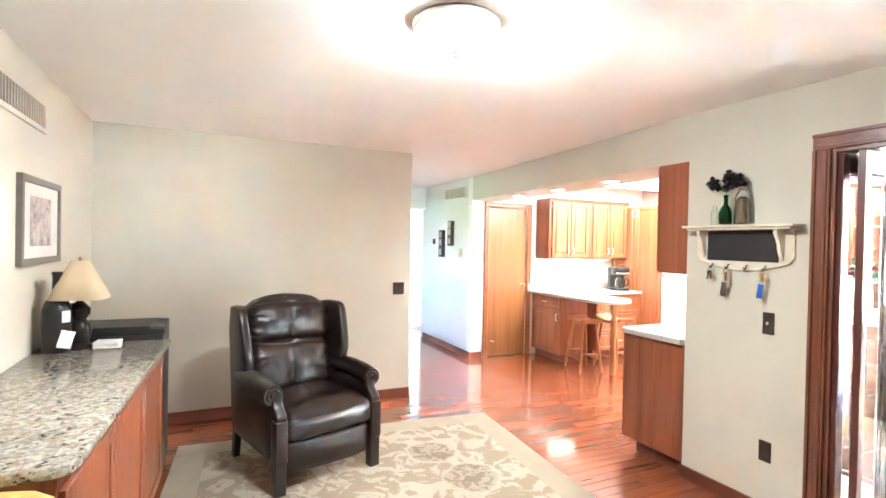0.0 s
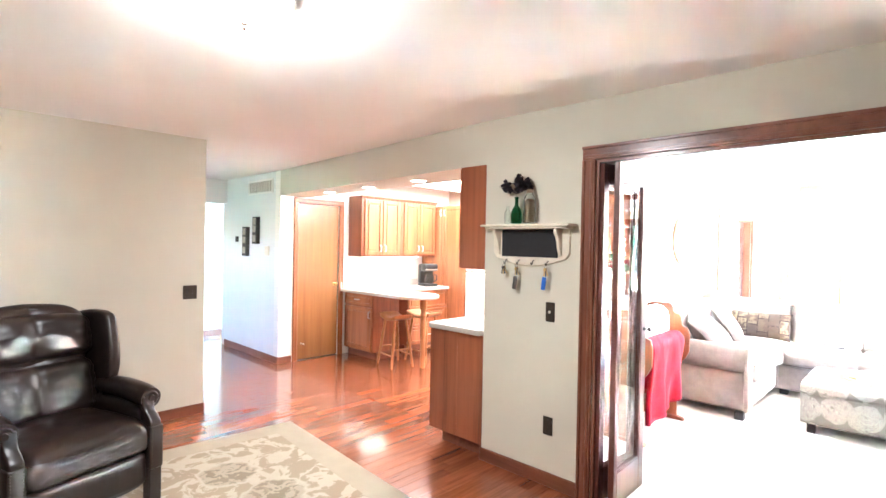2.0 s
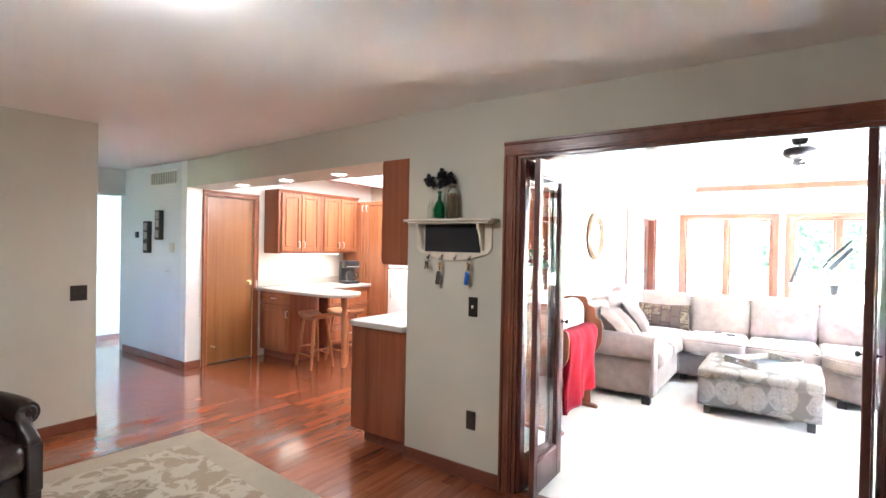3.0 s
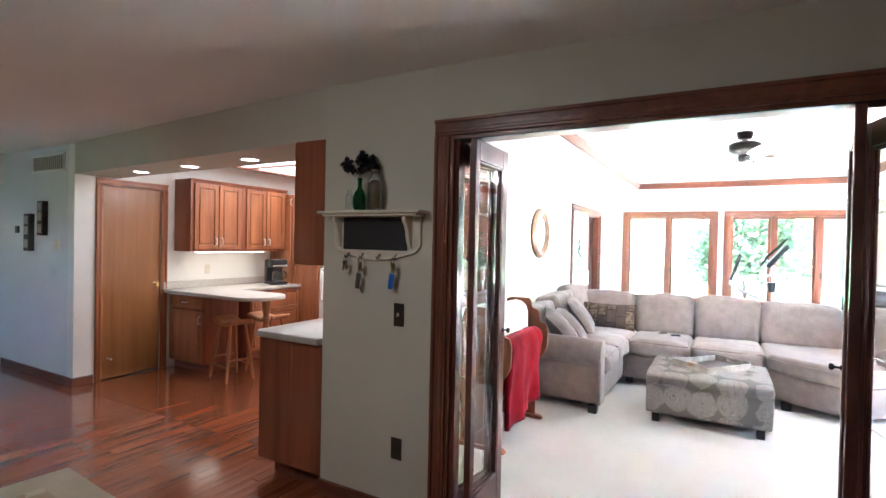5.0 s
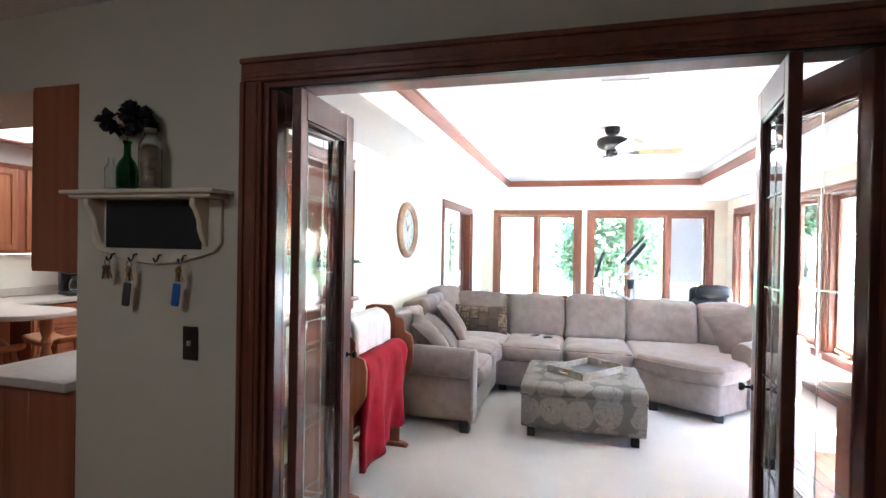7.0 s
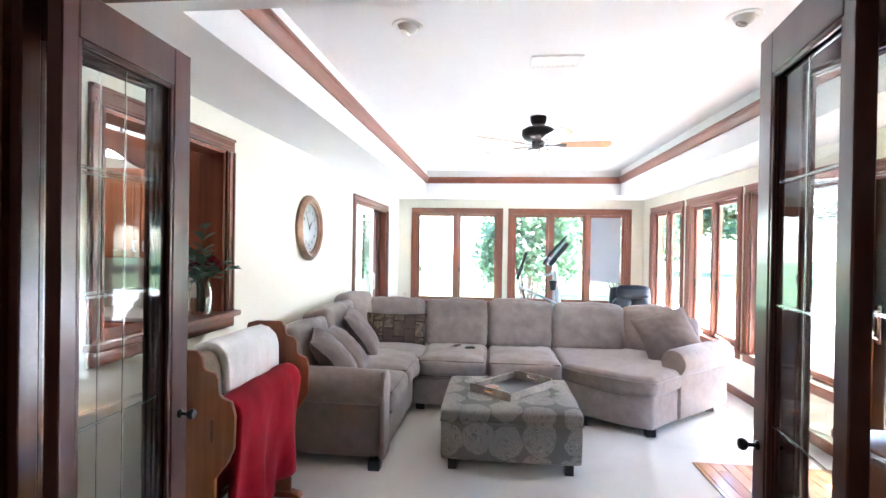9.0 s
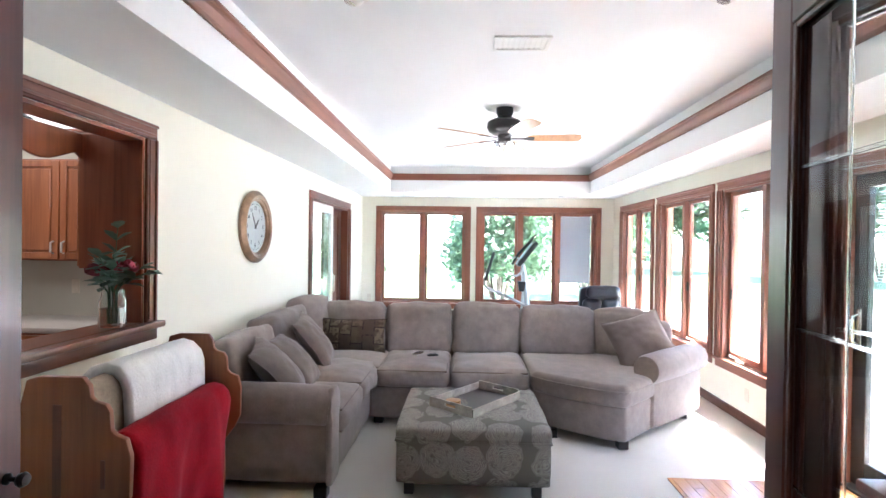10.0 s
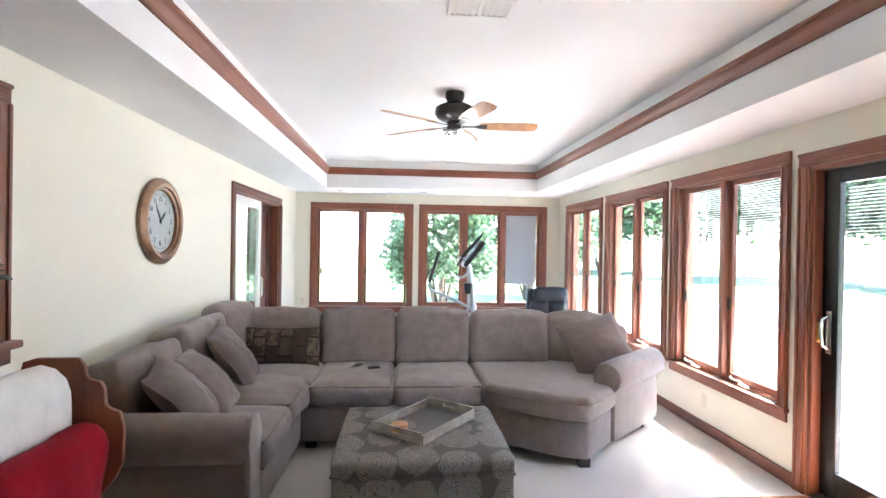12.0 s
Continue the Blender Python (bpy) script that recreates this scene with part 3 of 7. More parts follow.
baseboard("baseboard_den_north", -0.6, 2.07, 4.985, 5.0)
baseboard("baseboard_den_end", 2.07, 2.085, 4.985, 5.145)
baseboard("baseboard_den_west", -0.6, -0.585, 4.32, 4.985)
baseboard("baseboard_between", 3.125, 3.14, 1.885, 2.66)
baseboard("baseboard_between_south", 3.125, 3.14, -1.5, -0.165)
baseboard("baseboard_windows", 6.022, 11.04, RY, RY + 0.015)
baseboard("baseboard_far", 11.025, 11.04, RY + 0.015, CY)
baseboard("baseboard_clock", 3.27, 8.06, CY - 0.015, CY)
baseboard("baseboard_hall", 3.405, 3.42, 6.2, 7.8)
baseboard("baseboard_pantry", 3.405, 3.6, 6.185, 6.2)
baseboard("baseboard_hall_end", 2.0, 4.08, 8.685, 8.7)


# ---- openings: local x runs along the wall, local y points into the room ----
def casing(parent, w, z0, z1, tw=0.085, sill=True, foot=False, th=0.02, mats=None):
    """Moulded boards round an opening of width w, mitre-free, butted under the head."""
    mv, mh = mats
    def board(name, x0, x1, a, b, mat):
        bm = B(x0, x1, 0, th, a, b, 0.004)
        if b - a > x1 - x0:
            inner = x1 if x0 < 0 else x0
            s = -1 if x0 < 0 else 1
            xs = sorted((inner + s * 0.012, inner + s * 0.03))
            box(bm, xs[0], xs[1], th, th + 0.007, a + 0.02, b - 0.01, 0.003)
            xs = sorted((inner + s * (tw - 0.022), inner + s * (tw - 0.002)))
            box(bm, xs[0], xs[1], th, th + 0.01, a, b, 0.004)
        else:
            box(bm, x0 + 0.02, x1 - 0.02, th, th + 0.007, a + 0.012, a + 0.03, 0.003)
            box(bm, x0, x1, th, th + 0.01, b - 0.022, b - 0.002, 0.004)
        part(name, bm, mat, parent)
    board("casing_side", -w / 2 - tw, -w / 2, z0, z1, mv)
    board("casing_side", w / 2, w / 2 + tw, z0, z1, mv)
    board("casing_head", -w / 2 - tw, w / 2 + tw, z1, z1 + tw, mh)
    if sill:
        part("sill", B(-w / 2 - tw - 0.01, w / 2 + tw + 0.01, -0.04, 0.035, z0 - 0.03, z0, 0.006, 2), mh, parent)
        part("apron", B(-w / 2 - tw, w / 2 + tw, 0, 0.016, z0 - 0.095, z0 - 0.03, 0.004), mh, parent)


def window(name, m, w, z0, z1, n, mats, cranks=(), blinds=(), depth=0.148, shades=()):
    wd = thing(name, "%s casement window in stained wood casing" % {2: "paired", 3: "three-part"}[n], "window", m, kind="structure")
    mv, mh = mats
    casing(wd, w, z0, z1, mats=mats)
    part("jamb", B(-w / 2, -w / 2 + 0.02, -depth, 0, z0, z1), mv, wd)
    part("jamb", B(w / 2 - 0.02, w / 2, -depth, 0, z0, z1), mv, wd)
    part("jamb_head", B(-w / 2 + 0.02, w / 2 - 0.02, -depth, 0, z1 - 0.02, z1), mh, wd)
    part("jamb_sill", B(-w / 2 + 0.02, w / 2 - 0.02, -depth, -0.04, z0, z0 + 0.02), mh, wd)
    pw = (w - 0.04) / n
    for i in range(n):
        a, b = -w / 2 + 0.02 + pw * i, -w / 2 + 0.02 + pw * (i + 1)
        if i:
            part("mullion", B(a - 0.03, a + 0.03, -0.085, -0.004, z0 + 0.02, z1 - 0.02, 0.005), mv, wd)
        sx0, sx1 = a + (0.032 if i else 0.002), b - (0.032 if i < n - 1 else 0.002)
        st, zb, zt = 0.038, z0 + 0.022, z1 - 0.022
        bm = bmesh.new()
        box(bm, sx0, sx0 + st, -0.09, -0.05, zb, zt, 0.004)
        box(bm, sx1 - st, sx1, -0.09, -0.05, zb, zt, 0.004)
        box(bm, sx0 + st, sx1 - st, -0.09, -0.05, zb, zb + st + 0.01, 0.004)
        box(bm, sx0 + st, sx1 - st, -0.09, -0.05, zt - st, zt, 0.004)
        sash = part("sash", bm, mv, wd)
        pane = part("pane", B(sx0 + st, sx1 - st, -0.074, -0.070, zb + st + 0.01, zt - st), M_PANE, sash, "clear window pane")
        pane.visible_shadow = False
        bm = B(b - 0.075 if i == n - 1 else b - 0.06, b - 0.05 if i == n - 1 else b - 0.035, -0.05, -0.035, 1.05, 1.15, 0.004)
        part("lock", bm, M_BRONZE, sash, "small casement lock")
        if i in cranks:
            c = (a + b) / 2 + 0.05
            bm = B(c - 0.05, c + 0.05, -0.045, -0.01, z0 + 0.0, z0 + 0.022, 0.006)
            tube([(c, -0.025, z0 + 0.02), (c + 0.03, -0.01, z0 + 0.045), (c + 0.1, 0.0, z0 + 0.04), (c + 0.12, 0.0, z0 + 0.055)], 0.006, 8, bm)
            part("crank", bm, M_CREAM, sash, "folded cream crank handle")
        if i in shades:
            part("roller_shade", B(sx0 + st + 0.004, sx1 - st - 0.004, -0.116, -0.112, zb + 0.35, zt - 0.03), M_SHADECL, wd, "drawn pale grey roller shade")
        if i in blinds:
            bl = bmesh.new()
            zz = zt - st - 0.01
            while zz > blinds[i]:
                box(bl, sx0 + st + 0.004, sx1 - st - 0.004, -0.125, -0.105, zz - 0.001, zz + 0.001)
                zz -= 0.018
            part("blind", bl, M_BLIND, wd, "fine horizontal blind", False)
    return wd


WX, WY = (M_WIN, M_WIN_X), (M_WIN, M_WIN_Y)
window("window_1", pose(EX, 1.445, 0, 0, 0, 90), 1.45, 0.54, 2.1, 2, WY)
window("window_2", pose(EX, -0.5, 0, 0, 0, 90), 1.92, 0.54, 2.1, 3, WY, shades=(0,))
window("window_3", pose(9.92, RY, 0), 1.24, 0.49, 2.09, 2, WX)
window("window_4", pose(8.36, RY, 0), 1.30, 0.49, 2.09, 2, WX, (0, 1))
window("window_5", pose(6.8225, RY, 0), 1.285, 0.49, 2.09, 2, WX, (0, 1), {0: 1.05, 1: 1.5})


def cased_opening():
    """The wide doorway between den and living room: casing on both faces and a lined jamb."""
    op = thing("doorway", "wide doorway with dark moulded wood casing", "doorway", pose(3.14, 0.86, 0, 0, 0, 90), kind="structure")
    w = 1.88
    casing(op, w, 0.0, 2.075, sill=False, mats=(M_TRIM, M_TRIM_Y))
    part("jamb_lining", B(-w / 2, -w / 2 + 0.018, -0.13, 0, 0, 2.075), M_TRIM, op)
    part("jamb_lining", B(w / 2 - 0.018, w / 2, -0.13, 0, 0, 2.075), M_TRIM, op)
    part("head_lining", B(-w / 2 + 0.018, w / 2 - 0.018, -0.13, 0, 2.057, 2.075), M_TRIM_Y, op)
    part("track", B(-w / 2 + 0.02, w / 2 - 0.02, -0.03, -0.005, 2.054, 2.057), M_DKMETAL, op, "dark metal folding-door track")
    part("threshold", B(-w / 2 + 0.02, w / 2 - 0.02, -0.09, -0.03, -0.01, 0.006, 0.003), M_TRIM_Y, op)
    for s in (-1, 1):
        part("back_casing", B(s * w / 2 if s > 0 else -w / 2 - 0.085, w / 2 + 0.085 if s > 0 else -w / 2, -0.15, -0.13, 0, 2.075, 0.004), M_TRIM, op)
    part("back_casing_head", B(-w / 2 - 0.085, w / 2 + 0.085, -0.15, -0.13, 2.075, 2.16, 0.004), M_TRIM_Y, op)


cased_opening()


def leaf(parent, a, b, knob_end):
    """One glazed leaf from plan point a to b: a narrow meeting stile, a wide lock stile, rails, bead, pane with bevelled strips."""
    a, b = Vector((*a, 0)), Vector((*b, 0))
    w, ang = (b - a).length, math.atan2((b - a).y, (b - a).x)
    m = Matrix.Translation(a) @ Matrix.Rotation(ang, 4, "Z")
    z0, z1, t, s0, s1 = 0.012, 2.052, 0.0175, 0.043, 0.074
    bm = bmesh.new()
    box(bm, 0, s0, -t, t, z0, z1, 0.003)
    box(bm, w - s1, w, -t, t, z0, z1, 0.003)
    box(bm, s0, w - s1, -t, t, z0, z0 + 0.2, 0.003)
    box(bm, s0, w - s1, -t, t, z1 - 0.105, z1, 0.003)
    fr = part("leaf", moved(bm, m), M_DOORW, parent)
    for s in (-1, 1):
        bm = bmesh.new()
        for x in (s0, w - s1 - 0.012):
            box(bm, x, x + 0.012, s * 0.0105 - 0.0045, s * 0.0105 + 0.0045, z0 + 0.2, z1 - 0.105, 0.002)
        for z in (z0 + 0.2, z1 - 0.117):
            box(bm, s0 + 0.012, w - s1 - 0.012, s * 0.0105 - 0.0045, s * 0.0105 + 0.0045, z, z + 0.012, 0.002)
        part("glazing_bead", moved(bm, m), M_DOORW, fr)
    p = part("pane", moved(B(s0 + 0.002, w - s1 - 0.002, -0.002, 0.002, z0 + 0.202, z1 - 0.107), m), M_LEAFGL, fr, "clear bevelled glass pane")
    p.visible_shadow = False
    x = (s0 + w - s1) / 2
    strips = [B(x - 0.0035, x + 0.0035, 0.0022, 0.0045, z0 + 0.214, z1 - 0.119, 0.001)]
    strips += [B(s0 + 0.013, w - s1 - 0.013, 0.0047, 0.007, z - 0.004, z + 0.004, 0.001) for z in (0.52, 0.81, 1.1, 1.39, 1.68)]
    for bm in strips:
        g = part("glass_strip", moved(bm, m), M_BEVEL, fr, "raised bevelled glass strip")
        g.visible_shadow = False
    if knob_end:
        x = w - 0.036
        for sgn in (-1, 1):
            bm = lathe([(0.012, 0), (0.012, 0.004), (0.005, 0.008), (0.005, 0.022), (0.013, 0.028), (0.016, 0.036), (0.012, 0.044), (0.003, 0.046)], 14, axis="y")
            bm = moved(bm, Matrix.Scale(sgn, 4, (0, 1, 0)))
            part("knob", moved(bm, m @ Matrix.Translation((x, sgn * t, 1.03))), M_DKMETAL, fr, "small dark round knob")
    return fr


for jamb_y, near_y, fold in ((1.772, 1.672, (3.585, 1.678)), (-0.052, 0.147, (3.575, 0.09))):
    fd = thing("folding_door", "dark wood folding door with bevelled glass, folded open", "door", group="folding doors in the wide doorway")
    leaf(fd, (3.145, near_y), fold, True)
    off = 0.04 if jamb_y > 1 else -0.04
    leaf(fd, (3.155, jamb_y), (fold[0], fold[1] + off), False)


def pantry_door():
    d = thing("door_pantry", "plain golden oak slab door, closed", "door", pose(3.99, 6.2, 0, 0, 0, 180), kind="structure")
    w = 0.62
    casing(d, w, 0, 2.05, tw=0.07, sill=False, mats=(M_CAB_L, M_CAB_L), th=0.016)
    part("slab", B(-w / 2 + 0.003, w / 2 - 0.003, -0.05, -0.012, 0.012, 2.047, 0.002), M_PANTRY, d)
    part("knob", lathe([(0.028, 0), (0.028, 0.004), (0.01, 0.01), (0.01, 0.03), (0.024, 0.036), (0.03, 0.05), (0.022, 0.064), (0.004, 0.067)], 18, (-0.25, -0.012, 0.98), axis="y"), M_BRASS, d, "round brass door knob")
    for z in (0.22, 1.05, 1.85):
        part("hinge", B(w / 2 - 0.006, w / 2 + 0.012, -0.012, 0.006, z - 0.045, z + 0.045, 0.002), M_BRONZE, d, "small dark hinge")
    part("door_stop", lathe([(0.012, 0), (0.006, 0.006), (0.006, 0.05), (0.011, 0.055), (0.011, 0.065)], 12, (0.24, -0.012, 0.22), axis="y"), M_CREAM, d, "pale rubber-tipped stop")


pantry_door()


def patio_door():
    d = thing("door_patio", "dark glazed patio door in wood casing, closed", "door", pose(5.47, RY, 0), kind="structure")
    w = 0.94
    casing(d, w, 0, 2.05, sill=False, mats=(M_WIN, M_WIN_X))
    for s in (-1, 1):
        part("jamb", B(min(s * w / 2, s * (w / 2 - 0.03)), max(s * w / 2, s * (w / 2 - 0.03)), -0.148, 0, 0, 2.05), M_WIN, d)
    part("jamb_head", B(-w / 2 + 0.03, w / 2 - 0.03, -0.148, 0, 2.02, 2.05), M_WIN_X, d)
    part("threshold", B(-w / 2 + 0.03, w / 2 - 0.03, -0.148, 0.01, 0.0, 0.025, 0.004), M_BRONZE, d)
    bm = bmesh.new()
    a, b = -w / 2 + 0.033, w / 2 - 0.033
    for x0, x1, z0, z1 in ((a, a + 0.11, 0.03, 2.017), (b - 0.11, b, 0.03, 2.017), (a + 0.11, b - 0.11, 0.03, 0.2), (a + 0.11, b - 0.11, 1.93, 2.017)):
        box(bm, x0, x1, -0.1, -0.055, z0, z1, 0.004)
    sash = part("sash", bm, M_DKMETAL, d, "dark bronze door frame")
    p = part("pane", B(a + 0.108, b - 0.108, -0.08, -0.075, 0.198, 1.932), M_PANE, sash, "clear door pane")
    p.visible_shadow = False
    bm = bmesh.new()
    z = 1.9
    while z > 1.32:
        box(bm, a + 0.115, b - 0.115, -0.125, -0.107, z - 0.001, z + 0.001)
        z -= 0.02
    part("blind", bm, M_BLIND, d, "half-raised fine blind", False)
    bm = B(b - 0.075, b - 0.035, -0.055, -0.047, 0.9, 1.16, 0.004)
    tube([(b - 0.055, -0.05, 0.93), (b - 0.055, -0.01, 0.95), (b - 0.055, 0.0, 1.03), (b - 0.055, -0.01, 1.11), (b - 0.055, -0.05, 1.13)], 0.009, 10, bm)
    part("handle", bm, M_CHROME, sash, "curved metal pull handle")
    part("latch_box", B(b - 0.02, b + 0.03, -0.055, -0.02, 0.96, 1.08, 0.004), M_BRASS, d, "brass latch plate")


patio_door()


def sliding_door():
    d = thing("door_sliding", "white-framed sliding glass door in wood casing", "door", pose(9.1, CY, 0, 0, 0, 180), kind="structure")
    w = 1.8
    casing(d, w, 0, 2.05, sill=False, mats=(M_TRIM, M_TRIM_X))
    for s in (-1, 1):
        part("jamb", B(min(s * w / 2, s * (w / 2 - 0.03)), max(s * w / 2, s * (w / 2 - 0.03)), -0.16, 0, 0, 2.05), M_TRIM, d)
    part("jamb_head", B(-w / 2 + 0.03, w / 2 - 0.03, -0.16, 0, 2.02, 2.05), M_TRIM_X, d)
    part("track", B(-w / 2 + 0.03, w / 2 - 0.03, -0.16, -0.01, 0, 0.03, 0.003), M_CHROME, d)
    for x0, x1, y, mat, lab, st in ((-0.05, 0.868, -0.016, M_WHITE, "white sliding panel", 0.085), (-0.868, 0.05, -0.12, M_DOORW, "dark fixed panel", 0.16)):
        bm = bmesh.new()
        box(bm, x0, x0 + st, y - 0.02, y + 0.02, 0.03, 2.02, 0.004)
        box(bm, x1 - st, x1, y - 0.02, y + 0.02, 0.03, 2.02, 0.004)
        box(bm, x0 + st, x1 - st, y - 0.02, y + 0.02, 0.03, 0.18, 0.004)
        box(bm, x0 + st, x1 - st, y - 0.02, y + 0.02, 1.92, 2.02, 0.004)
        pn = part("panel", bm, mat, d, lab)
        # The dark half gets a solid board in place of a dim opening.
        if mat is M_DOORW:
            part("door_panel", B(x0 + st, x1 - st, y - 0.006, y + 0.006, 0.18, 1.92), M_TRIM, pn, "solid dark board standing in for a dim opening")
        if mat is M_WHITE:
            p = part("pane", B(x0 + st, x1 - st, y - 0.003, y + 0.003, 0.18, 1.92), M_PANE, pn, "clear door pane")
            p.visible_shadow = False
            part("pull", tube([(x0 + 0.04, y + 0.02, 0.88), (x0 + 0.04, y + 0.05, 0.9), (x0 + 0.04, y + 0.05, 1.1), (x0 + 0.04, y + 0.02, 1.12)], 0.011, 10), M_WHITE, pn, "white pull handle")


sliding_door()


def pass_through():
    d = thing("pass_through", "wood-cased opening between living room and kitchen", "opening", pose(4.735, CY, 0, 0, 0, 180), kind="structure")
    w, z0, z1 = 1.0, 1.075, 2.10
    casing(d, w, z0, z1, sill=False, mats=(M_TRIM, M_TRIM_X))
    for s in (-1, 1):
        part("jamb", B(min(s * w / 2, s * (w / 2 - 0.018)), max(s * w / 2, s * (w / 2 - 0.018)), -0.16, 0, z0, z1), M_CAB, d)
    part("jamb_head", B(-w / 2 + 0.018, w / 2 - 0.018, -0.16, 0, z1 - 0.018, z1), M_CAB, d)
    part("sill", B(-w / 2 - 0.1, w / 2 + 0.1, 0.0, 0.07, z0 - 0.03, z0 + 0.004, 0.008, 2), M_TRIM_X, d)
    part("sill_board", B(-w / 2 + 0.018, w / 2 - 0.018, -0.2, 0.0, z0 - 0.02, z0 + 0.004), M_TRIM_X, d)
    part("apron", B(-w / 2 - 0.085, w / 2 + 0.085, 0.0, 0.03, z0 - 0.1, z0 - 0.03, 0.008, 2), M_TRIM_X, d)


pass_through()


# ---- kitchen ----
def raised_door(parent, x0, x1, z0, z1, y, handle=None, drawer=False):
    """A frame-and-panel front in the plane y, facing -y; handle: x of the pull."""
    bm = bmesh.new()
    f = 0.05 if not drawer else 0.03
    box(bm, x0, x0 + f, y - 0.02, y, z0, z1, 0.003)
    box(bm, x1 - f, x1, y - 0.02, y, z0, z1, 0.003)
    box(bm, x0 + f, x1 - f, y - 0.02, y, z0, z0 + f, 0.003)
    box(bm, x0 + f, x1 - f, y - 0.02, y, z1 - f, z1, 0.003)
    box(bm, x0 + f, x1 - f, y - 0.008, y, z0 + f, z1 - f)
    dr = part("drawer_front" if drawer else "cabinet_door", bm, M_CAB_L, parent)
    part("raised_panel", B(x0 + f + 0.012, x1 - f - 0.012, y - 0.019, y - 0.008, z0 + f + 0.012, z1 - f - 0.012, 0.008), M_CAB_L, dr)
    if handle is not None:
        hz = z0 + 0.09 if z0 > 1 else (z0 + z1) / 2 if drawer else z1 - 0.09
        pts = [(handle, y - 0.02, hz - 0.045), (handle, y - 0.045, hz - 0.035), (handle, y - 0.045, hz + 0.035), (handle, y - 0.02, hz + 0.045)]
        if drawer:
            pts = [(handle - 0.045, y - 0.02, hz), (handle - 0.035, y - 0.045, hz), (handle + 0.035, y - 0.045, hz), (handle + 0.045, y - 0.02, hz)]
        part("handle", tube(pts, 0.007, 8), M_NICKEL, dr, "bright metal pull handle")


def cabinet(name, label, w, d, z0, z1, m, doors=2, drawers=0, toe=True, group="kitchen cabinets", edge=0.0):
    """A cabinet box: local x along its front, front at y = 0 facing -y, body behind it."""
    c = thing(name, label, "cabinet", m, group)
    if toe and z0 < 0.2:
        part("body", B(0, w, 0.0, d, 0.1, z1, 0.002), M_CAB, c)
        part("toe_kick", B(0.0, w, 0.06, d, 0, 0.1), M_TRIM_X, c)
        z0 = 0.1
    else:
        part("body", B(0, w, 0.0, d, z0, z1, 0.002), M_CAB, c)
    if edge:
        part("crown", moved(prism([(-0.03, z1), (-0.018, z1 - 0.03), (0.0, z1 - 0.03), (0.0, z1)], -0.012 if edge < 0.05 else 0.0, w, 0.0, 1, "x"), Matrix()), M_CAB, c, "small crown moulding")
    g, dw = 0.012, (w - 2 * edge) / max(1, doors)
    if drawers and not doors:
        h = (z1 - z0 - g) / drawers
        for i in range(drawers):
            raised_door(c, g, w - g, z0 + g + h * i, z0 + h * (i + 1), 0, w / 2, True)
        return c
    dz = z1
    if drawers:
        dz = z1 - 0.17
        raised_door(c, g, w - g, dz + g, z1 - g, 0, w / 2, True)
    for i in range(doors):
        hx = edge + ((dw * (i + 1) - g - 0.03) if (i % 2 == 0) else (dw * i + g + 0.03))
        raised_door(c, edge + dw * i + g * (0.5 if i else 1), edge + dw * (i + 1) - g * (0.5 if i < doors - 1 else 1), z0 + g + edge * 0.5, dz - g - edge * 1.2, 0, hx)
    return c


cabinet("upper_cabinet", "reddish oak wall cabinet with two raised-panel doors", 0.72, 0.3, 1.36, 2.2, pose(4.46, 5.9, 0), edge=0.03)
cabinet("upper_cabinet", "reddish oak wall cabinet with two raised-panel doors", 0.72, 0.3, 1.36, 2.2, pose(5.18, 5.9, 0), edge=0.03)
cabinet("tall_cabinet", "tall oak cabinet beside the white refrigerator", 0.95, 0.6, 0.0, 2.14, pose(5.9, 6.2, 0, 0, 0, -90), 2, 0)
cabinet("base_cabinet", "reddish oak base cabinet with drawer and door", 0.62, 0.45, 0.0, 0.87, pose(4.42, 6.19, 0, 0, 0, -90), 1, 1)
cabinet("drawer_cabinet", "reddish oak base cabinet with three drawers", 0.8, 0.58, 0.0, 0.87, pose(5.08, 5.62, 0), 0, 3)
cabinet("base_cabinet", "reddish oak base cabinet by the kitchen window wall", 1.0, 0.58, 0.0, 0.87, pose(5.92, 4.28, 0, 0, 0, -90), 2, 1)
cabinet("upper_cabinet", "dark red oak wall cabinet seen through the pass-through", 1.0, 0.3, 1.37, 2.14, pose(6.2, 4.28, 0, 0, 0, -90))


def worktop(name, outline, z0, z1, label):
    solid(name, prism(outline, z0, z1, 0.008, 2), M_LAMINATE, label, "worktop")


arc = [(4.62 + 0.29 * math.cos(a), 4.95 + 0.28 * math.sin(a)) for a in [math.radians(180 + 12 * i) for i in range(16)]]
bar = thing("breakfast_bar", "pale grey laminate worktop with a rounded breakfast end", "worktop")
part("counter", prism(arc + [(4.91, 5.58), (5.895, 5.58), (5.895, 6.195), (4.33, 6.195)], 0.872, 0.912, 0.008, 2), M_LAMINATE, bar)
part("leg", lathe([(0.03, 0), (0.035, 0.03), (0.03, 0.06), (0.04, 0.12), (0.028, 0.16), (0.03, 0.4), (0.042, 0.55), (0.028, 0.62), (0.044, 0.66), (0.03, 0.7), (0.045, 0.75), (0.045, 0.872)], 16, (4.66, 4.86, 0)), M_STOOL, bar, "turned wooden leg")
worktop("peninsula_counter", [(3.1, 2.66), (3.1, 3.17), (3.14, 3.21), (6.45, 3.21), (6.45, 2.66)], 0.892, 0.932, "pale grey laminate peninsula worktop")
worktop("side_worktop", [(5.9, 3.27), (6.495, 3.27), (6.495, 4.3), (5.9, 4.3)], 0.872, 0.912, "pale grey laminate worktop below wall cabinets")
solid("backsplash", B(4.33, 5.895, 6.176, 6.198, 0.914, 1.0, 0.004), M_LAMINATE, "low grey laminate upstand behind the worktop", "backsplash")

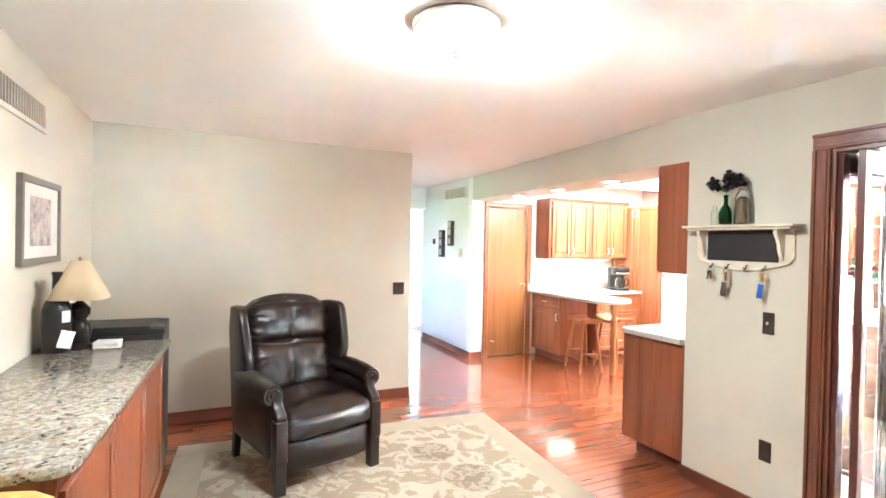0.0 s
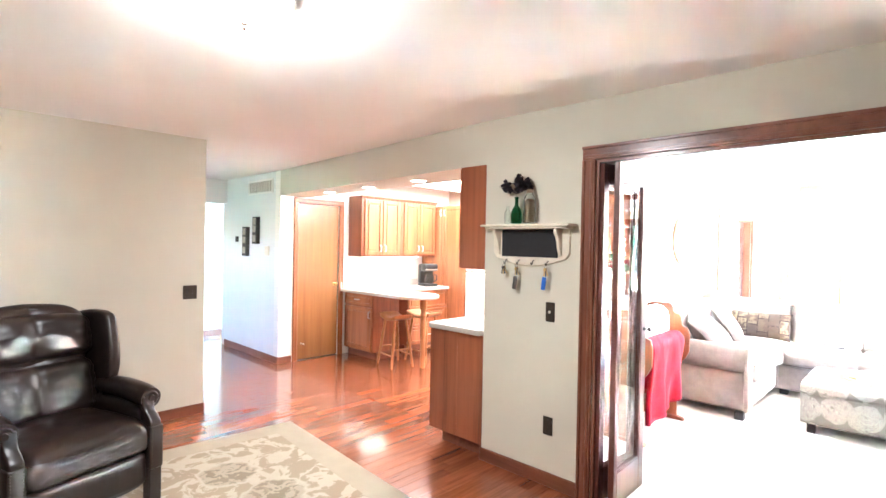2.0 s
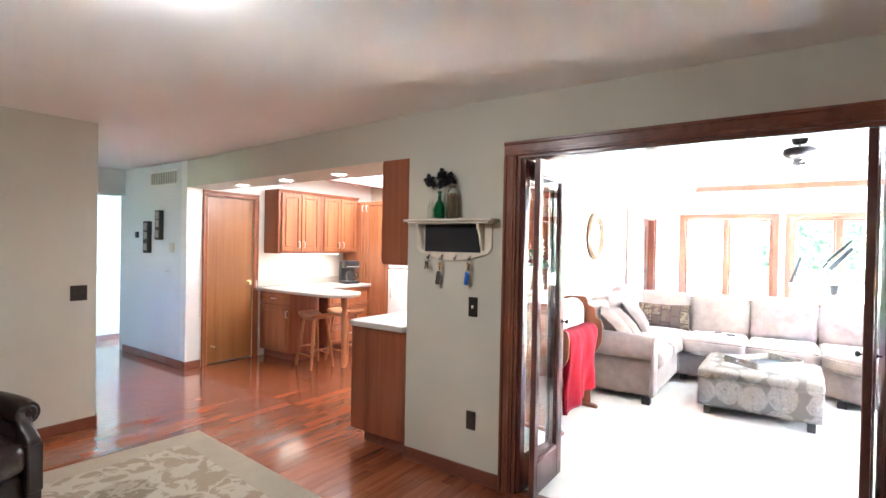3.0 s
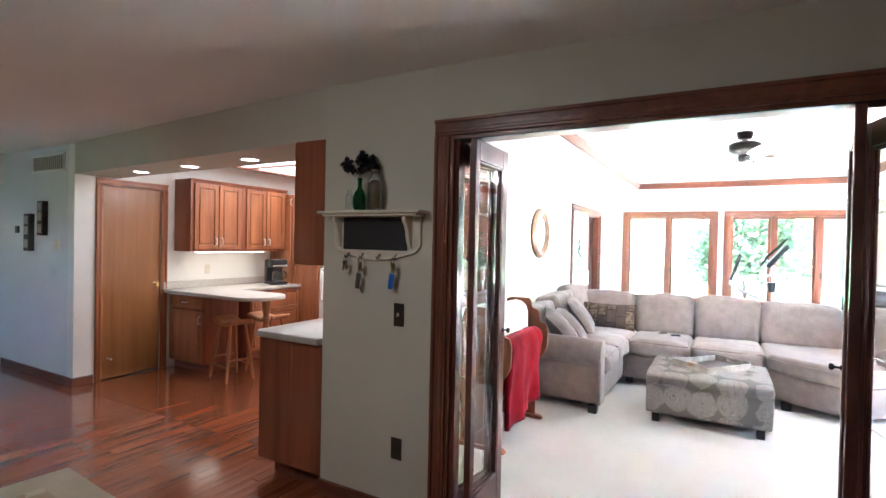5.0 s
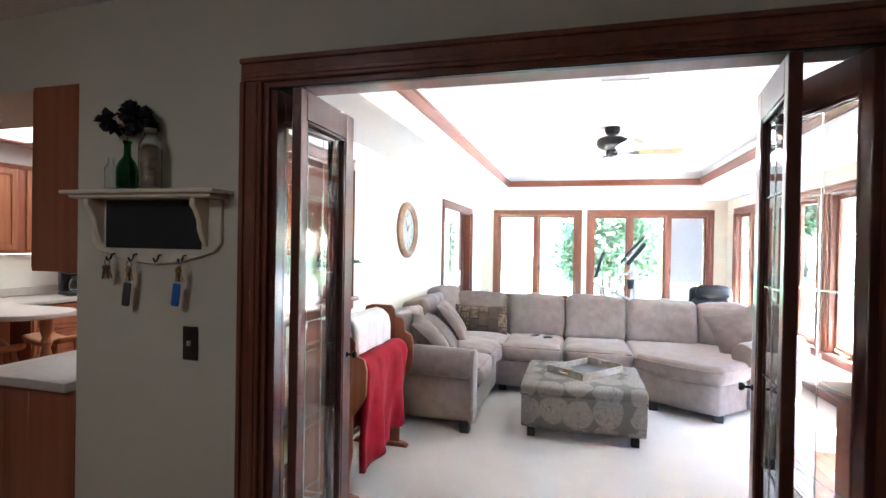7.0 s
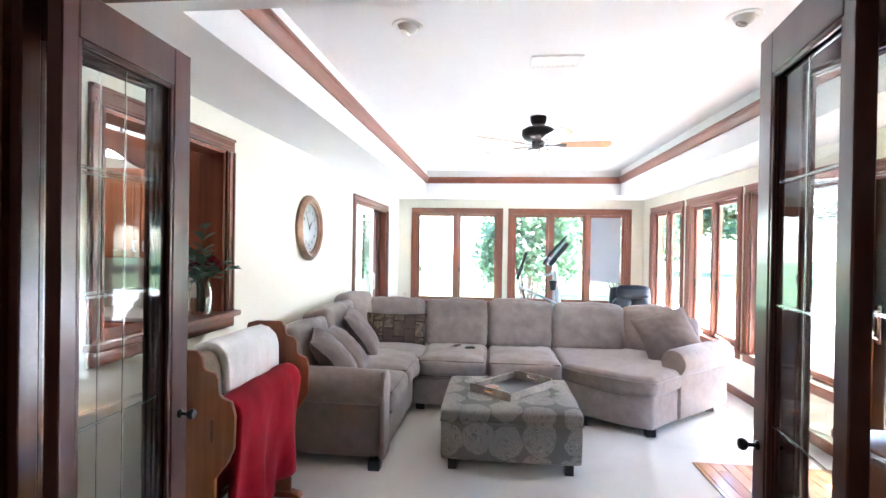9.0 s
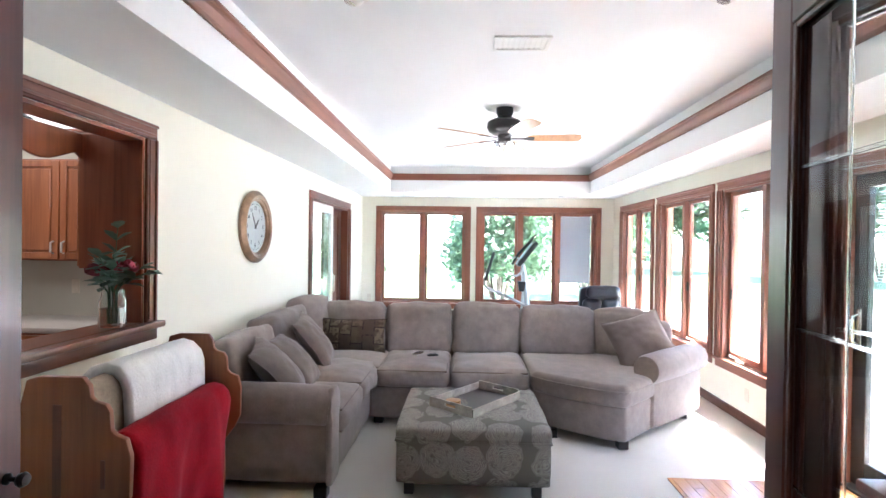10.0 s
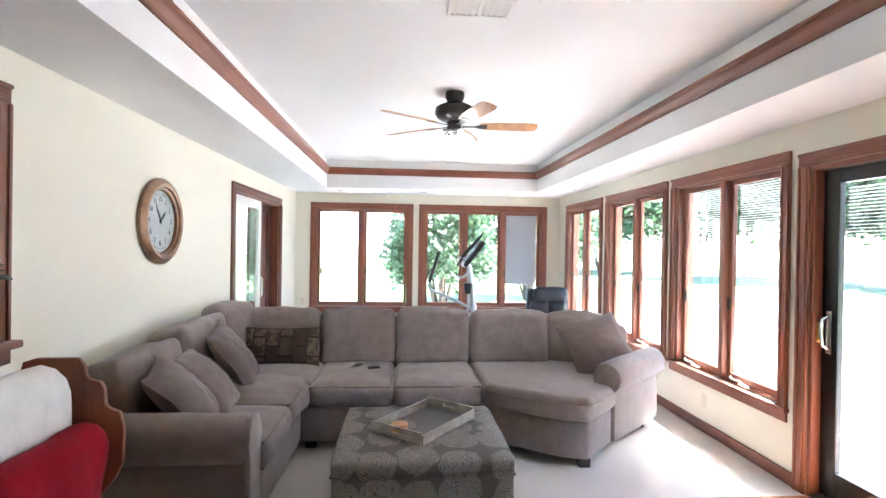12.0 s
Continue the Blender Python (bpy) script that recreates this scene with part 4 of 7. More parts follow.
pen = thing("peninsula_cabinet", "reddish oak peninsula base with plain panelled end", "cabinet", group="kitchen cabinets")
part("body", B(3.15, 6.4, 2.66, 3.17, 0.1, 0.89), M_CAB, pen)
part("end_panel", B(3.138, 3.15, 2.655, 2.9, 0.1, 0.89, 0.002), M_CAB, pen, "oak end panel")
part("end_panel", B(3.138, 3.15, 2.902, 3.19, 0.1, 0.89, 0.002), M_CAB, pen, "oak end panel")
part("toe_kick", B(3.2, 6.4, 2.66, 3.1, 0, 0.1), M_TRIM_X, pen, "dark recessed toe kick")
for i in range(3):
    part("cabinet_door", B(3.2 + i * 0.95, 4.1 + i * 0.95, 3.17, 3.188, 0.12, 0.87, 0.004), M_CAB_L, pen)

for x0, x1 in ((3.14, 4.2), (5.275, 6.4)):
    u = thing("upper_cabinet", "reddish oak wall cabinet with plain end panel", "cabinet", group="kitchen cabinets")
    part("body", B(x0, x1, 2.652, 2.895, 1.37, 2.128, 0.002), M_CAB, u)
    for a, b in ((x0 + 0.01, (x0 + x1) / 2 - 0.003), ((x0 + x1) / 2 + 0.003, x1 - 0.01)):
        part("cabinet_door", B(a, b, 2.895, 2.915, 1.38, 2.12, 0.004), M_CAB_L, u)


def fridge():
    f = thing("refrigerator", "white refrigerator beside the tall oak cabinet", "refrigerator")
    part("body", B(5.9, 6.48, 4.36, 5.22, 0.02, 1.7, 0.01, 2), M_WHITE, f)
    for z0, z1 in ((0.06, 1.15), (1.165, 1.69)):
        dr = part("fridge_door", B(5.84, 5.9, 4.365, 5.215, z0, z1, 0.015, 3), M_WHITE, f)
        part("handle", B(5.81, 5.84, 5.14, 5.17, z1 - 0.42 if z0 < 1 else z0 + 0.05, z1 - 0.04 if z0 < 1 else z1 - 0.12, 0.008, 2), M_WHITE, dr)


fridge()


def coffee_maker(m):
    c = thing("coffee_maker", "black drip coffee maker on the worktop", "coffee maker", m)
    part("base", B(-0.11, 0.11, -0.13, 0.13, 0, 0.04, 0.012, 2), M_BLACKPL, c)
    part("tower", B(-0.11, 0.11, 0.03, 0.13, 0.04, 0.33, 0.012, 2), M_BLACKPL, c)
    part("brew_head", B(-0.11, 0.11, -0.12, 0.03, 0.23, 0.34, 0.015, 2), M_BLACKPL, c)
    part("carafe", lathe([(0.06, 0.045), (0.075, 0.08), (0.07, 0.15), (0.05, 0.19), (0.055, 0.2)], 20, (0.0, -0.05, 0)), M_VASEGL, c, "glass carafe")
    part("carafe_handle", tube([(0.05, -0.1, 0.18), (0.08, -0.14, 0.17), (0.08, -0.14, 0.1), (0.055, -0.11, 0.08)], 0.009, 8), M_BLACKPL, c)
    part("band", B(-0.1, 0.1, -0.124, -0.12, 0.245, 0.265), M_CHROME, c, "bright metal band")


coffee_maker(pose(5.66, 5.82, 0.912, 0, 0, -18))


def stool(m):
    s = thing("bar_stool", "golden wooden saddle-seat bar stool", "stool", m, "stools at the breakfast bar")
    bm = soft(0.42, 0.27, 0.05, 0.022, 0, 0, 10)
    for v in bm.verts:
        v.co.z += 0.5 * v.co.x * v.co.x * 2.2 - 0.25 * v.co.y * v.co.y
    part("seat", moved(bm, Matrix.Translation((0, 0, 0.6))), M_STOOL, s)
    feet = {}
    for sx in (-1, 1):
        for sy in (-1, 1):
            top, bot = Vector((sx * 0.12, sy * 0.08, 0.6)), Vector((sx * 0.19, sy * 0.15, 0.0))
            ks = [0, 0.1, 0.14, 0.18, 0.3, 0.5, 0.6, 0.64, 0.68, 0.85, 1]
            rr = [0.014, 0.017, 0.022, 0.015, 0.02, 0.022, 0.015, 0.022, 0.016, 0.018, 0.012]
            part("leg", tube([top.lerp(bot, k) for k in ks], rr, 10), M_STOOL, s)
            feet[sx, sy] = (top, bot)
    def rung(a, b, k):
        p, q = feet[a][0].lerp(feet[a][1], k), feet[b][0].lerp(feet[b][1], k)
        part("rung", tube([p, p.lerp(q, 0.3), p.lerp(q, 0.5), p.lerp(q, 0.7), q], [0.008, 0.011, 0.013, 0.011, 0.008], 8), M_STOOL, s)
    rung((-1, -1), (-1, 1), 0.62)
    rung((1, -1), (1, 1), 0.62)
    rung((-1, -1), (1, -1), 0.75)
    rung((-1, 1), (1, 1), 0.75)
    return s


st = stool(pose(4.5, 5.2, 0, 0, 0, 78))
copy_thing(st, pose(4.95, 5.15, 0, 0, 0, 92))

# scalloped board between the wall cabinets above the pass-through
wave = [(4.2 + 1.075 * k / 24, 1.985 + 0.035 * math.cos(2 * math.pi * k / 12) - (0.03 if k in (0, 24) else 0)) for k in range(25)]
solid("valance", prism(wave + [(5.275, 2.128), (4.2, 2.128)], 2.875, 2.895, 0.003, 1, "y"), M_CAB, "reddish oak valance with scalloped lower edge", "valance")

# kitchen lights
pl = thing("pendant_lamp", "kitchen lamp with white bell shade, lit", "ceiling lamp", pose(5.39, 3.33, 0))
part("canopy", lathe([(0.02, 2.436), (0.06, 2.436), (0.06, 2.42), (0.02, 2.4)], 20), M_DKMETAL, pl)
part("rod", tube([(0, 0, 2.24), (0, 0, 2.41)], 0.009, 10), M_DKMETAL, pl, "dark metal rod")
part("holder", lathe([(0.012, 2.27), (0.045, 2.25), (0.05, 2.225), (0.03, 2.22)], 18), M_DKMETAL, pl, "dark fluted holder")
part("shade", lathe([(0.035, 2.225), (0.055, 2.2), (0.07, 2.15), (0.085, 2.12), (0.12, 2.095), (0.115, 2.093), (0.08, 2.115), (0.062, 2.15), (0.045, 2.2), (0.03, 2.22)], 28, cap=False), M_DOWN, pl, "frosted white bell shade")
for i, (x, y) in enumerate(((3.488, 3.738), (3.545, 4.557), (3.593, 5.362))):
    dl = thing("downlight", "round recessed downlight, lit", "ceiling light", pose(x, y, 2.13), "downlights in the kitchen soffit")
    part("trim_ring", lathe([(0.06, -0.001), (0.066, -0.006), (0.078, -0.004), (0.08, 0.002)], 24, cap=False), M_WHITE, dl, "white trim ring")
    part("lens", lathe([(0.0005, -0.003), (0.06, -0.003), (0.06, -0.001)], 24), M_DOWN, dl, "glowing lens")
lum = thing("luminous_ceiling", "lit translucent ceiling panels in thin wood trim", "ceiling light")
part("diffuser", B(4.4, 6.35, 3.0, 5.75, 2.405, 2.42), M_LUMI, lum, "glowing diffuser panel")
for k, (x0, x1, y0, y1) in enumerate(((4.35, 6.4, 2.95, 3.0), (4.35, 6.4, 5.75, 5.8), (4.35, 4.4, 3.0, 5.75), (6.35, 6.4, 3.0, 5.75), (5.12, 5.17, 3.0, 5.75))):
    part("trim_strip", B(x0, x1, y0, y1, 2.385, 2.438, 0.004), M_WIN_X if x1 - x0 > 1 else M_WIN_Y, lum, "thin stained wood strip")
uc = thing("under_cabinet_light", "slim warm light under the wall cabinets", "light")
part("housing", B(4.6, 5.6, 5.97, 6.05, 1.35, 1.368, 0.003), M_WHITE, uc)
part("tube", B(4.62, 5.58, 5.98, 6.04, 1.343, 1.35), M_TUBE, uc, "glowing tube")


def plate(name, label, cat, m, w, h, mat, kind):
    """A wall plate in the local xz plane, facing -y."""
    p = thing(name, label, cat, m)
    part("plate", B(-w / 2, w / 2, -0.006, 0, -h / 2, h / 2, 0.003), mat, p)
    if kind == "switch":
        part("toggle", B(-0.006, 0.006, -0.018, -0.006, -0.008, 0.01, 0.002), M_CREAM, p, "small pale toggle")
    elif kind == "pair":
        for x in (-0.024, 0.024):
            part("toggle", B(x - 0.006, x + 0.006, -0.016, -0.006, -0.012, 0.012, 0.002), mat, p)
    else:
        for z in (-0.022, 0.022):
            part("socket", lathe([(0.016, -0.0085), (0.016, -0.006)], 16, (0, 0, z), axis="y"), mat, p)
    return p


plate("light_switch", "dark bronze switch plate with pale toggle", "light switch", pose(3.14, 2.099, 1.124, 0, 0, -90), 0.068, 0.126, M_BRONZE, "switch")
plate("wall_outlet", "dark bronze outlet plate low on the wall", "outlet", pose(3.14, 2.1, 0.388, 0, 0, -90), 0.071, 0.12, M_BRONZE, "outlet")
plate("light_switch", "dark bronze double switch plate", "light switch", pose(1.947, 5.0, 1.086), 0.116, 0.12, M_BRONZE, "pair")
plate("wall_outlet", "cream outlet plate below the window", "outlet", pose(7.008, RY, 0.26, 0, 0, 180), 0.07, 0.115, M_CREAM, "outlet")
plate("wall_outlet", "cream outlet plate on the end wall", "outlet", pose(EX, 2.36, 0.62, 0, 0, -90), 0.07, 0.115, M_CREAM, "outlet")
plate("wall_outlet", "cream outlet plate above the worktop", "outlet", pose(4.9, 6.2, 1.13), 0.07, 0.115, M_CREAM, "outlet")
plate("wall_outlet", "cream outlet plate above the worktop", "outlet", pose(6.5, 3.9, 1.15, 0, 0, -90), 0.07, 0.115, M_CREAM, "outlet")
plate("light_switch", "white double switch plate in the hall", "light switch", pose(3.42, 6.62, 1.13, 0, 0, -90), 0.116, 0.12, M_PAPER, "pair")


# ---- hallway wall ----
def grille(name, label, m, w, h, n, mat, lean=0.6):
    g = thing(name, label, "vent", m)
    part("frame", wall_y(bmesh.new(), -0.012, 0, -w / 2, w / 2, -h / 2, h / 2, [(-w / 2 + 0.025, w / 2 - 0.025, -h / 2 + 0.025, h / 2 - 0.025)]), mat, g, smooth=False)
    part("backing", B(-w / 2 + 0.025, w / 2 - 0.025, -0.002, 0, -h / 2 + 0.025, h / 2 - 0.025), M_GREYWOOD, g)
    iw = w - 0.05
    for i in range(n):
        x = -iw / 2 + iw * (i + 0.5) / n
        part("slat", moved(B(-0.002, 0.002, -0.006, 0.006, -h / 2 + 0.025, h / 2 - 0.025), Matrix.Translation((x, -0.008, 0)) @ Matrix.Rotation(lean, 4, "Z")), mat, g)


grille("wall_vent", "white slatted air grille high on the hall wall", pose(3.42, 6.73, 2.265, 0, 0, -90), 0.7, 0.19, 15, M_WHITE)
grille("wall_vent", "painted slatted air grille above the bar", pose(-0.6, 3.3, 2.185, 0, 0, 90), 0.9, 0.17, 22, M_DEN, -0.7)
for y, z, h in ((6.8, 1.69, 0.36), (7.1, 1.54, 0.4)):
    a = thing("wall_art", "narrow dark wooden panel hung in the hall", "wall art", pose(3.42, y, z, 0, 0, -90), "panels on the hall wall")
    part("board", B(-0.065, 0.065, -0.05, 0, -h / 2, h / 2, 0.004), M_BLUEGREY, a)
    for k in (-0.3, 0.05, 0.33):
        part("tile", B(-0.04, 0.04, -0.056, -0.05, k * h - 0.045, k * h + 0.045, 0.002), M_GREYWOOD, a, "small grey inset")
solid("thermostat", B(3.395, 3.42, 6.46, 6.56, 1.36, 1.48, 0.008, 2), M_CREAM, "cream plastic wall chime box", "thermostat")
solid("wall_sensor", B(3.4, 3.42, 7.38, 7.46, 1.53, 1.61, 0.008, 2), M_BLACKPL, "small dark square wall sensor", "sensor")


# ---- den ----
def ceiling_lamp():
    c = thing("ceiling_lamp", "flush round ceiling lamp, white glass bowl lit", "ceiling lamp", pose(1.125, 2.135, CEIL))
    part("canopy", lathe([(0.05, 0), (0.165, 0.0), (0.178, -0.012), (0.178, -0.03), (0.165, -0.04), (0.15, -0.036)], 40, cap=False), M_NICKEL, c, "brushed nickel ring")
    part("bowl", lathe([(0.156, -0.036), (0.15, -0.06), (0.125, -0.085), (0.08, -0.103), (0.02, -0.11), (0.001, -0.11)], 40, cap=False), M_BOWL, c, "glowing white glass bowl")
    part("finial", lathe([(0.004, -0.108), (0.014, -0.112), (0.016, -0.12), (0.008, -0.128), (0.01, -0.134), (0.003, -0.142)], 14), M_CHROME, c, "small turned finial")


ceiling_lamp()


def bar_cabinet():
    c = thing("bar_cabinet", "reddish oak bar cabinet with flat-panel doors", "cabinet", pose(0.02, 3.75, 0, 0, 0, -3.6) @ pose(0, -3.75, 0))
    part("body", B(-0.47, -0.045, 1.97, 3.73, 0.09, 0.895, 0.003), M_CAB, c)
    part("toe_kick", B(-0.47, -0.1, 1.97, 3.73, 0, 0.09), M_TRIM_Y, c)
    for i in range(3):
        y0 = 1.985 + i * 0.58
        bm = bmesh.new()
        x0, x1, y1, z0, z1, f = -0.045, -0.025, y0 + 0.565, 0.11, 0.84, 0.06
        box(bm, x0, x1, y0, y0 + f, z0, z1, 0.003)
        box(bm, x0, x1, y1 - f, y1, z0, z1, 0.003)
        box(bm, x0, x1, y0 + f, y1 - f, z0, z0 + f, 0.003)
        box(bm, x0, x1, y0 + f, y1 - f, z1 - f, z1, 0.003)
        dr = part("cabinet_door", bm, M_CAB, c)
        part("door_panel", B(x0 + 0.004, x0 + 0.012, y0 + f, y1 - f, z0 + f, z1 - f), M_CAB, dr)


bar_cabinet()
solid("granite_counter", prism([(-0.597, 1.93), (-0.14, 1.93), (-0.098, 1.95), (-0.085, 2.0), (0.03, 3.75), (-0.597, 3.75)], 0.897, 0.93, 0.006, 2), M_GRANITE, "speckled beige and black granite bar top", "worktop")


def drinks_fridge():
    f = thing("drinks_fridge", "black under-counter fridge at the bar's end", "fridge")
    part("body", B(-0.58, -0.06, 3.78, 4.3, 0.02, 0.985, 0.008, 2), M_BLACKPL, f)
    part("fridge_door", B(-0.06, -0.015, 3.78, 4.3, 0.06, 0.98, 0.01, 2), M_BLACKPL, f, "glossy black door")
    part("top_trim", B(-0.58, -0.005, 3.775, 3.8, 0.955, 1.01, 0.006, 2), M_BLACKPL, f)
    part("corner_cap", B(-0.09, 0.0, 3.77, 3.86, 0.985, 1.02, 0.012, 2), M_GREYKEY, f, "worn grey corner cap")
    for x in (-0.52, -0.1):
        for y in (3.82, 4.26):
            part("foot", lathe([(0.02, 0), (0.02, 0.02)], 12, (x, y, 0)), M_BLACKPL, f)


drinks_fridge()


def table_lamp():
    t = thing("table_lamp", "table lamp with dark carved base, cream shade", "lamp", pose(-0.4, 3.6, 0.931))
    part("base", lathe([(0.055, 0), (0.058, 0.02), (0.04, 0.035), (0.05, 0.06), (0.058, 0.1), (0.045, 0.14), (0.03, 0.16), (0.048, 0.19), (0.05, 0.22), (0.03, 0.245), (0.014, 0.26), (0.01, 0.3)], 20), M_DKMETAL, t, "dark carved stem")
    bm = bmesh.new()
    lo, hi = [], []
    for i in range(24):
        a = 2 * math.pi * (i + 0.5) / 24
        k = 1 / max(abs(math.cos(a)), abs(math.sin(a)))
        k = min(k, 1.22)
        lo.append(bm.verts.new((0.132 * k * math.cos(a), 0.132 * k * math.sin(a), 0.275)))
        hi.append(bm.verts.new((0.038 * k * math.cos(a), 0.038 * k * math.sin(a), 0.48)))
    for i in range(24):
        bm.faces.new((lo[i], lo[(i + 1) % 24], hi[(i + 1) % 24], hi[i]))
    sh = part("shade", bm, M_SHADE, t, "pleated cream pyramid shade")
    sh.modifiers.new("thick", "SOLIDIFY").thickness = 0.003
    part("finial", lathe([(0.004, 0.3), (0.004, 0.48), (0.01, 0.487), (0.004, 0.5)], 10), M_BRASS, t)


table_lamp()


def big_bottle():
    b = thing("wine_bottle", "tall black decorative bottle with white label", "bottle", pose(-0.49, 3.55, 0.931))
    part("glass_body", lathe([(0.06, 0), (0.066, 0.01), (0.066, 0.22), (0.05, 0.27), (0.024, 0.305), (0.02, 0.4), (0.024, 0.405), (0.024, 0.42), (0.018, 0.422)], 24), M_BLACKPL, b, "black glossy bottle")
    part("tag", moved(B(-0.035, 0.035, -0.003, 0.0, -0.045, 0.045, 0.001), Matrix.Translation((0.05, -0.052, 0.07)) @ Matrix.Rotation(0.7, 4, "Z") @ Matrix.Rotation(0.3, 4, "Y")), M_PAPER, b, "white label")
    part("small_tag", moved(B(-0.02, 0.02, -0.003, 0.0, -0.03, 0.03, 0.001), Matrix.Translation((0.05, -0.052, 0.19)) @ Matrix.Rotation(0.7, 4, "Z")), M_PAPER, b, "small white label")


big_bottle()
solid("storage_jar", lathe([(0.045, 0), (0.05, 0.01), (0.05, 0.18), (0.042, 0.19), (0.03, 0.215), (0.03, 0.235), (0.005, 0.24)], 20), M_BLACKPL, "dark lidded jar beside the bottle", "jar", pose(-0.44, 3.7, 0.931))
for i, (dz, rz, w) in enumerate(((0, 4, 0.13), (0.018, -6, 0.12))):
    solid("card_box", B(-w / 2, w / 2, -0.05, 0.05, 0, 0.017, 0.002), M_PAPER, "small flat white box on the bar", "box", pose(-0.27, 3.6, 0.931 + dz, 0, 0, rz), "boxes on the bar")

pic = thing("framed_picture", "grey-framed faded print with wide white mat", "picture", pose(-0.6, 3.655, 1.615, 0, 0, 90))
part("frame", wall_y(bmesh.new(), -0.025, 0, -0.345, 0.345, -0.225, 0.225, [(-0.31, 0.31, -0.19, 0.19)]), M_FRAMEGR, pic, "thin grey frame", False)
part("mat", wall_y(bmesh.new(), -0.014, -0.004, -0.31, 0.31, -0.19, 0.19, [(-0.19, 0.19, -0.13, 0.13)]), M_PAPER, pic, "white card mat", False)
part("print", B(-0.19, 0.19, -0.01, -0.004, -0.13, 0.13), M_PRINT, pic, "faded landscape print")

# rug
RUGM = pose(2.52, 4.25, 0, 0, 0, -4.4)
rug = thing("area_rug", "beige floral area rug with plain border", "rug", RUGM)
RW, RL, RB = 2.48, 3.4, 0.2
part("field", B(-RW + RB, -RB, -RL + RB, -RB, 0.001, 0.011), M_RUG, rug, "faded floral field")
for x0, x1, y0, y1 in ((-RW, 0, -RB, 0), (-RW, 0, -RL, -RL + RB), (-RW, -RW + RB, -RL + RB, -RB), (-RB, 0, -RL + RB, -RB)):
    part("border", B(x0, x1, y0, y1, 0.001, 0.0105, 0.003), M_RUGB, rug, "plain sand border")


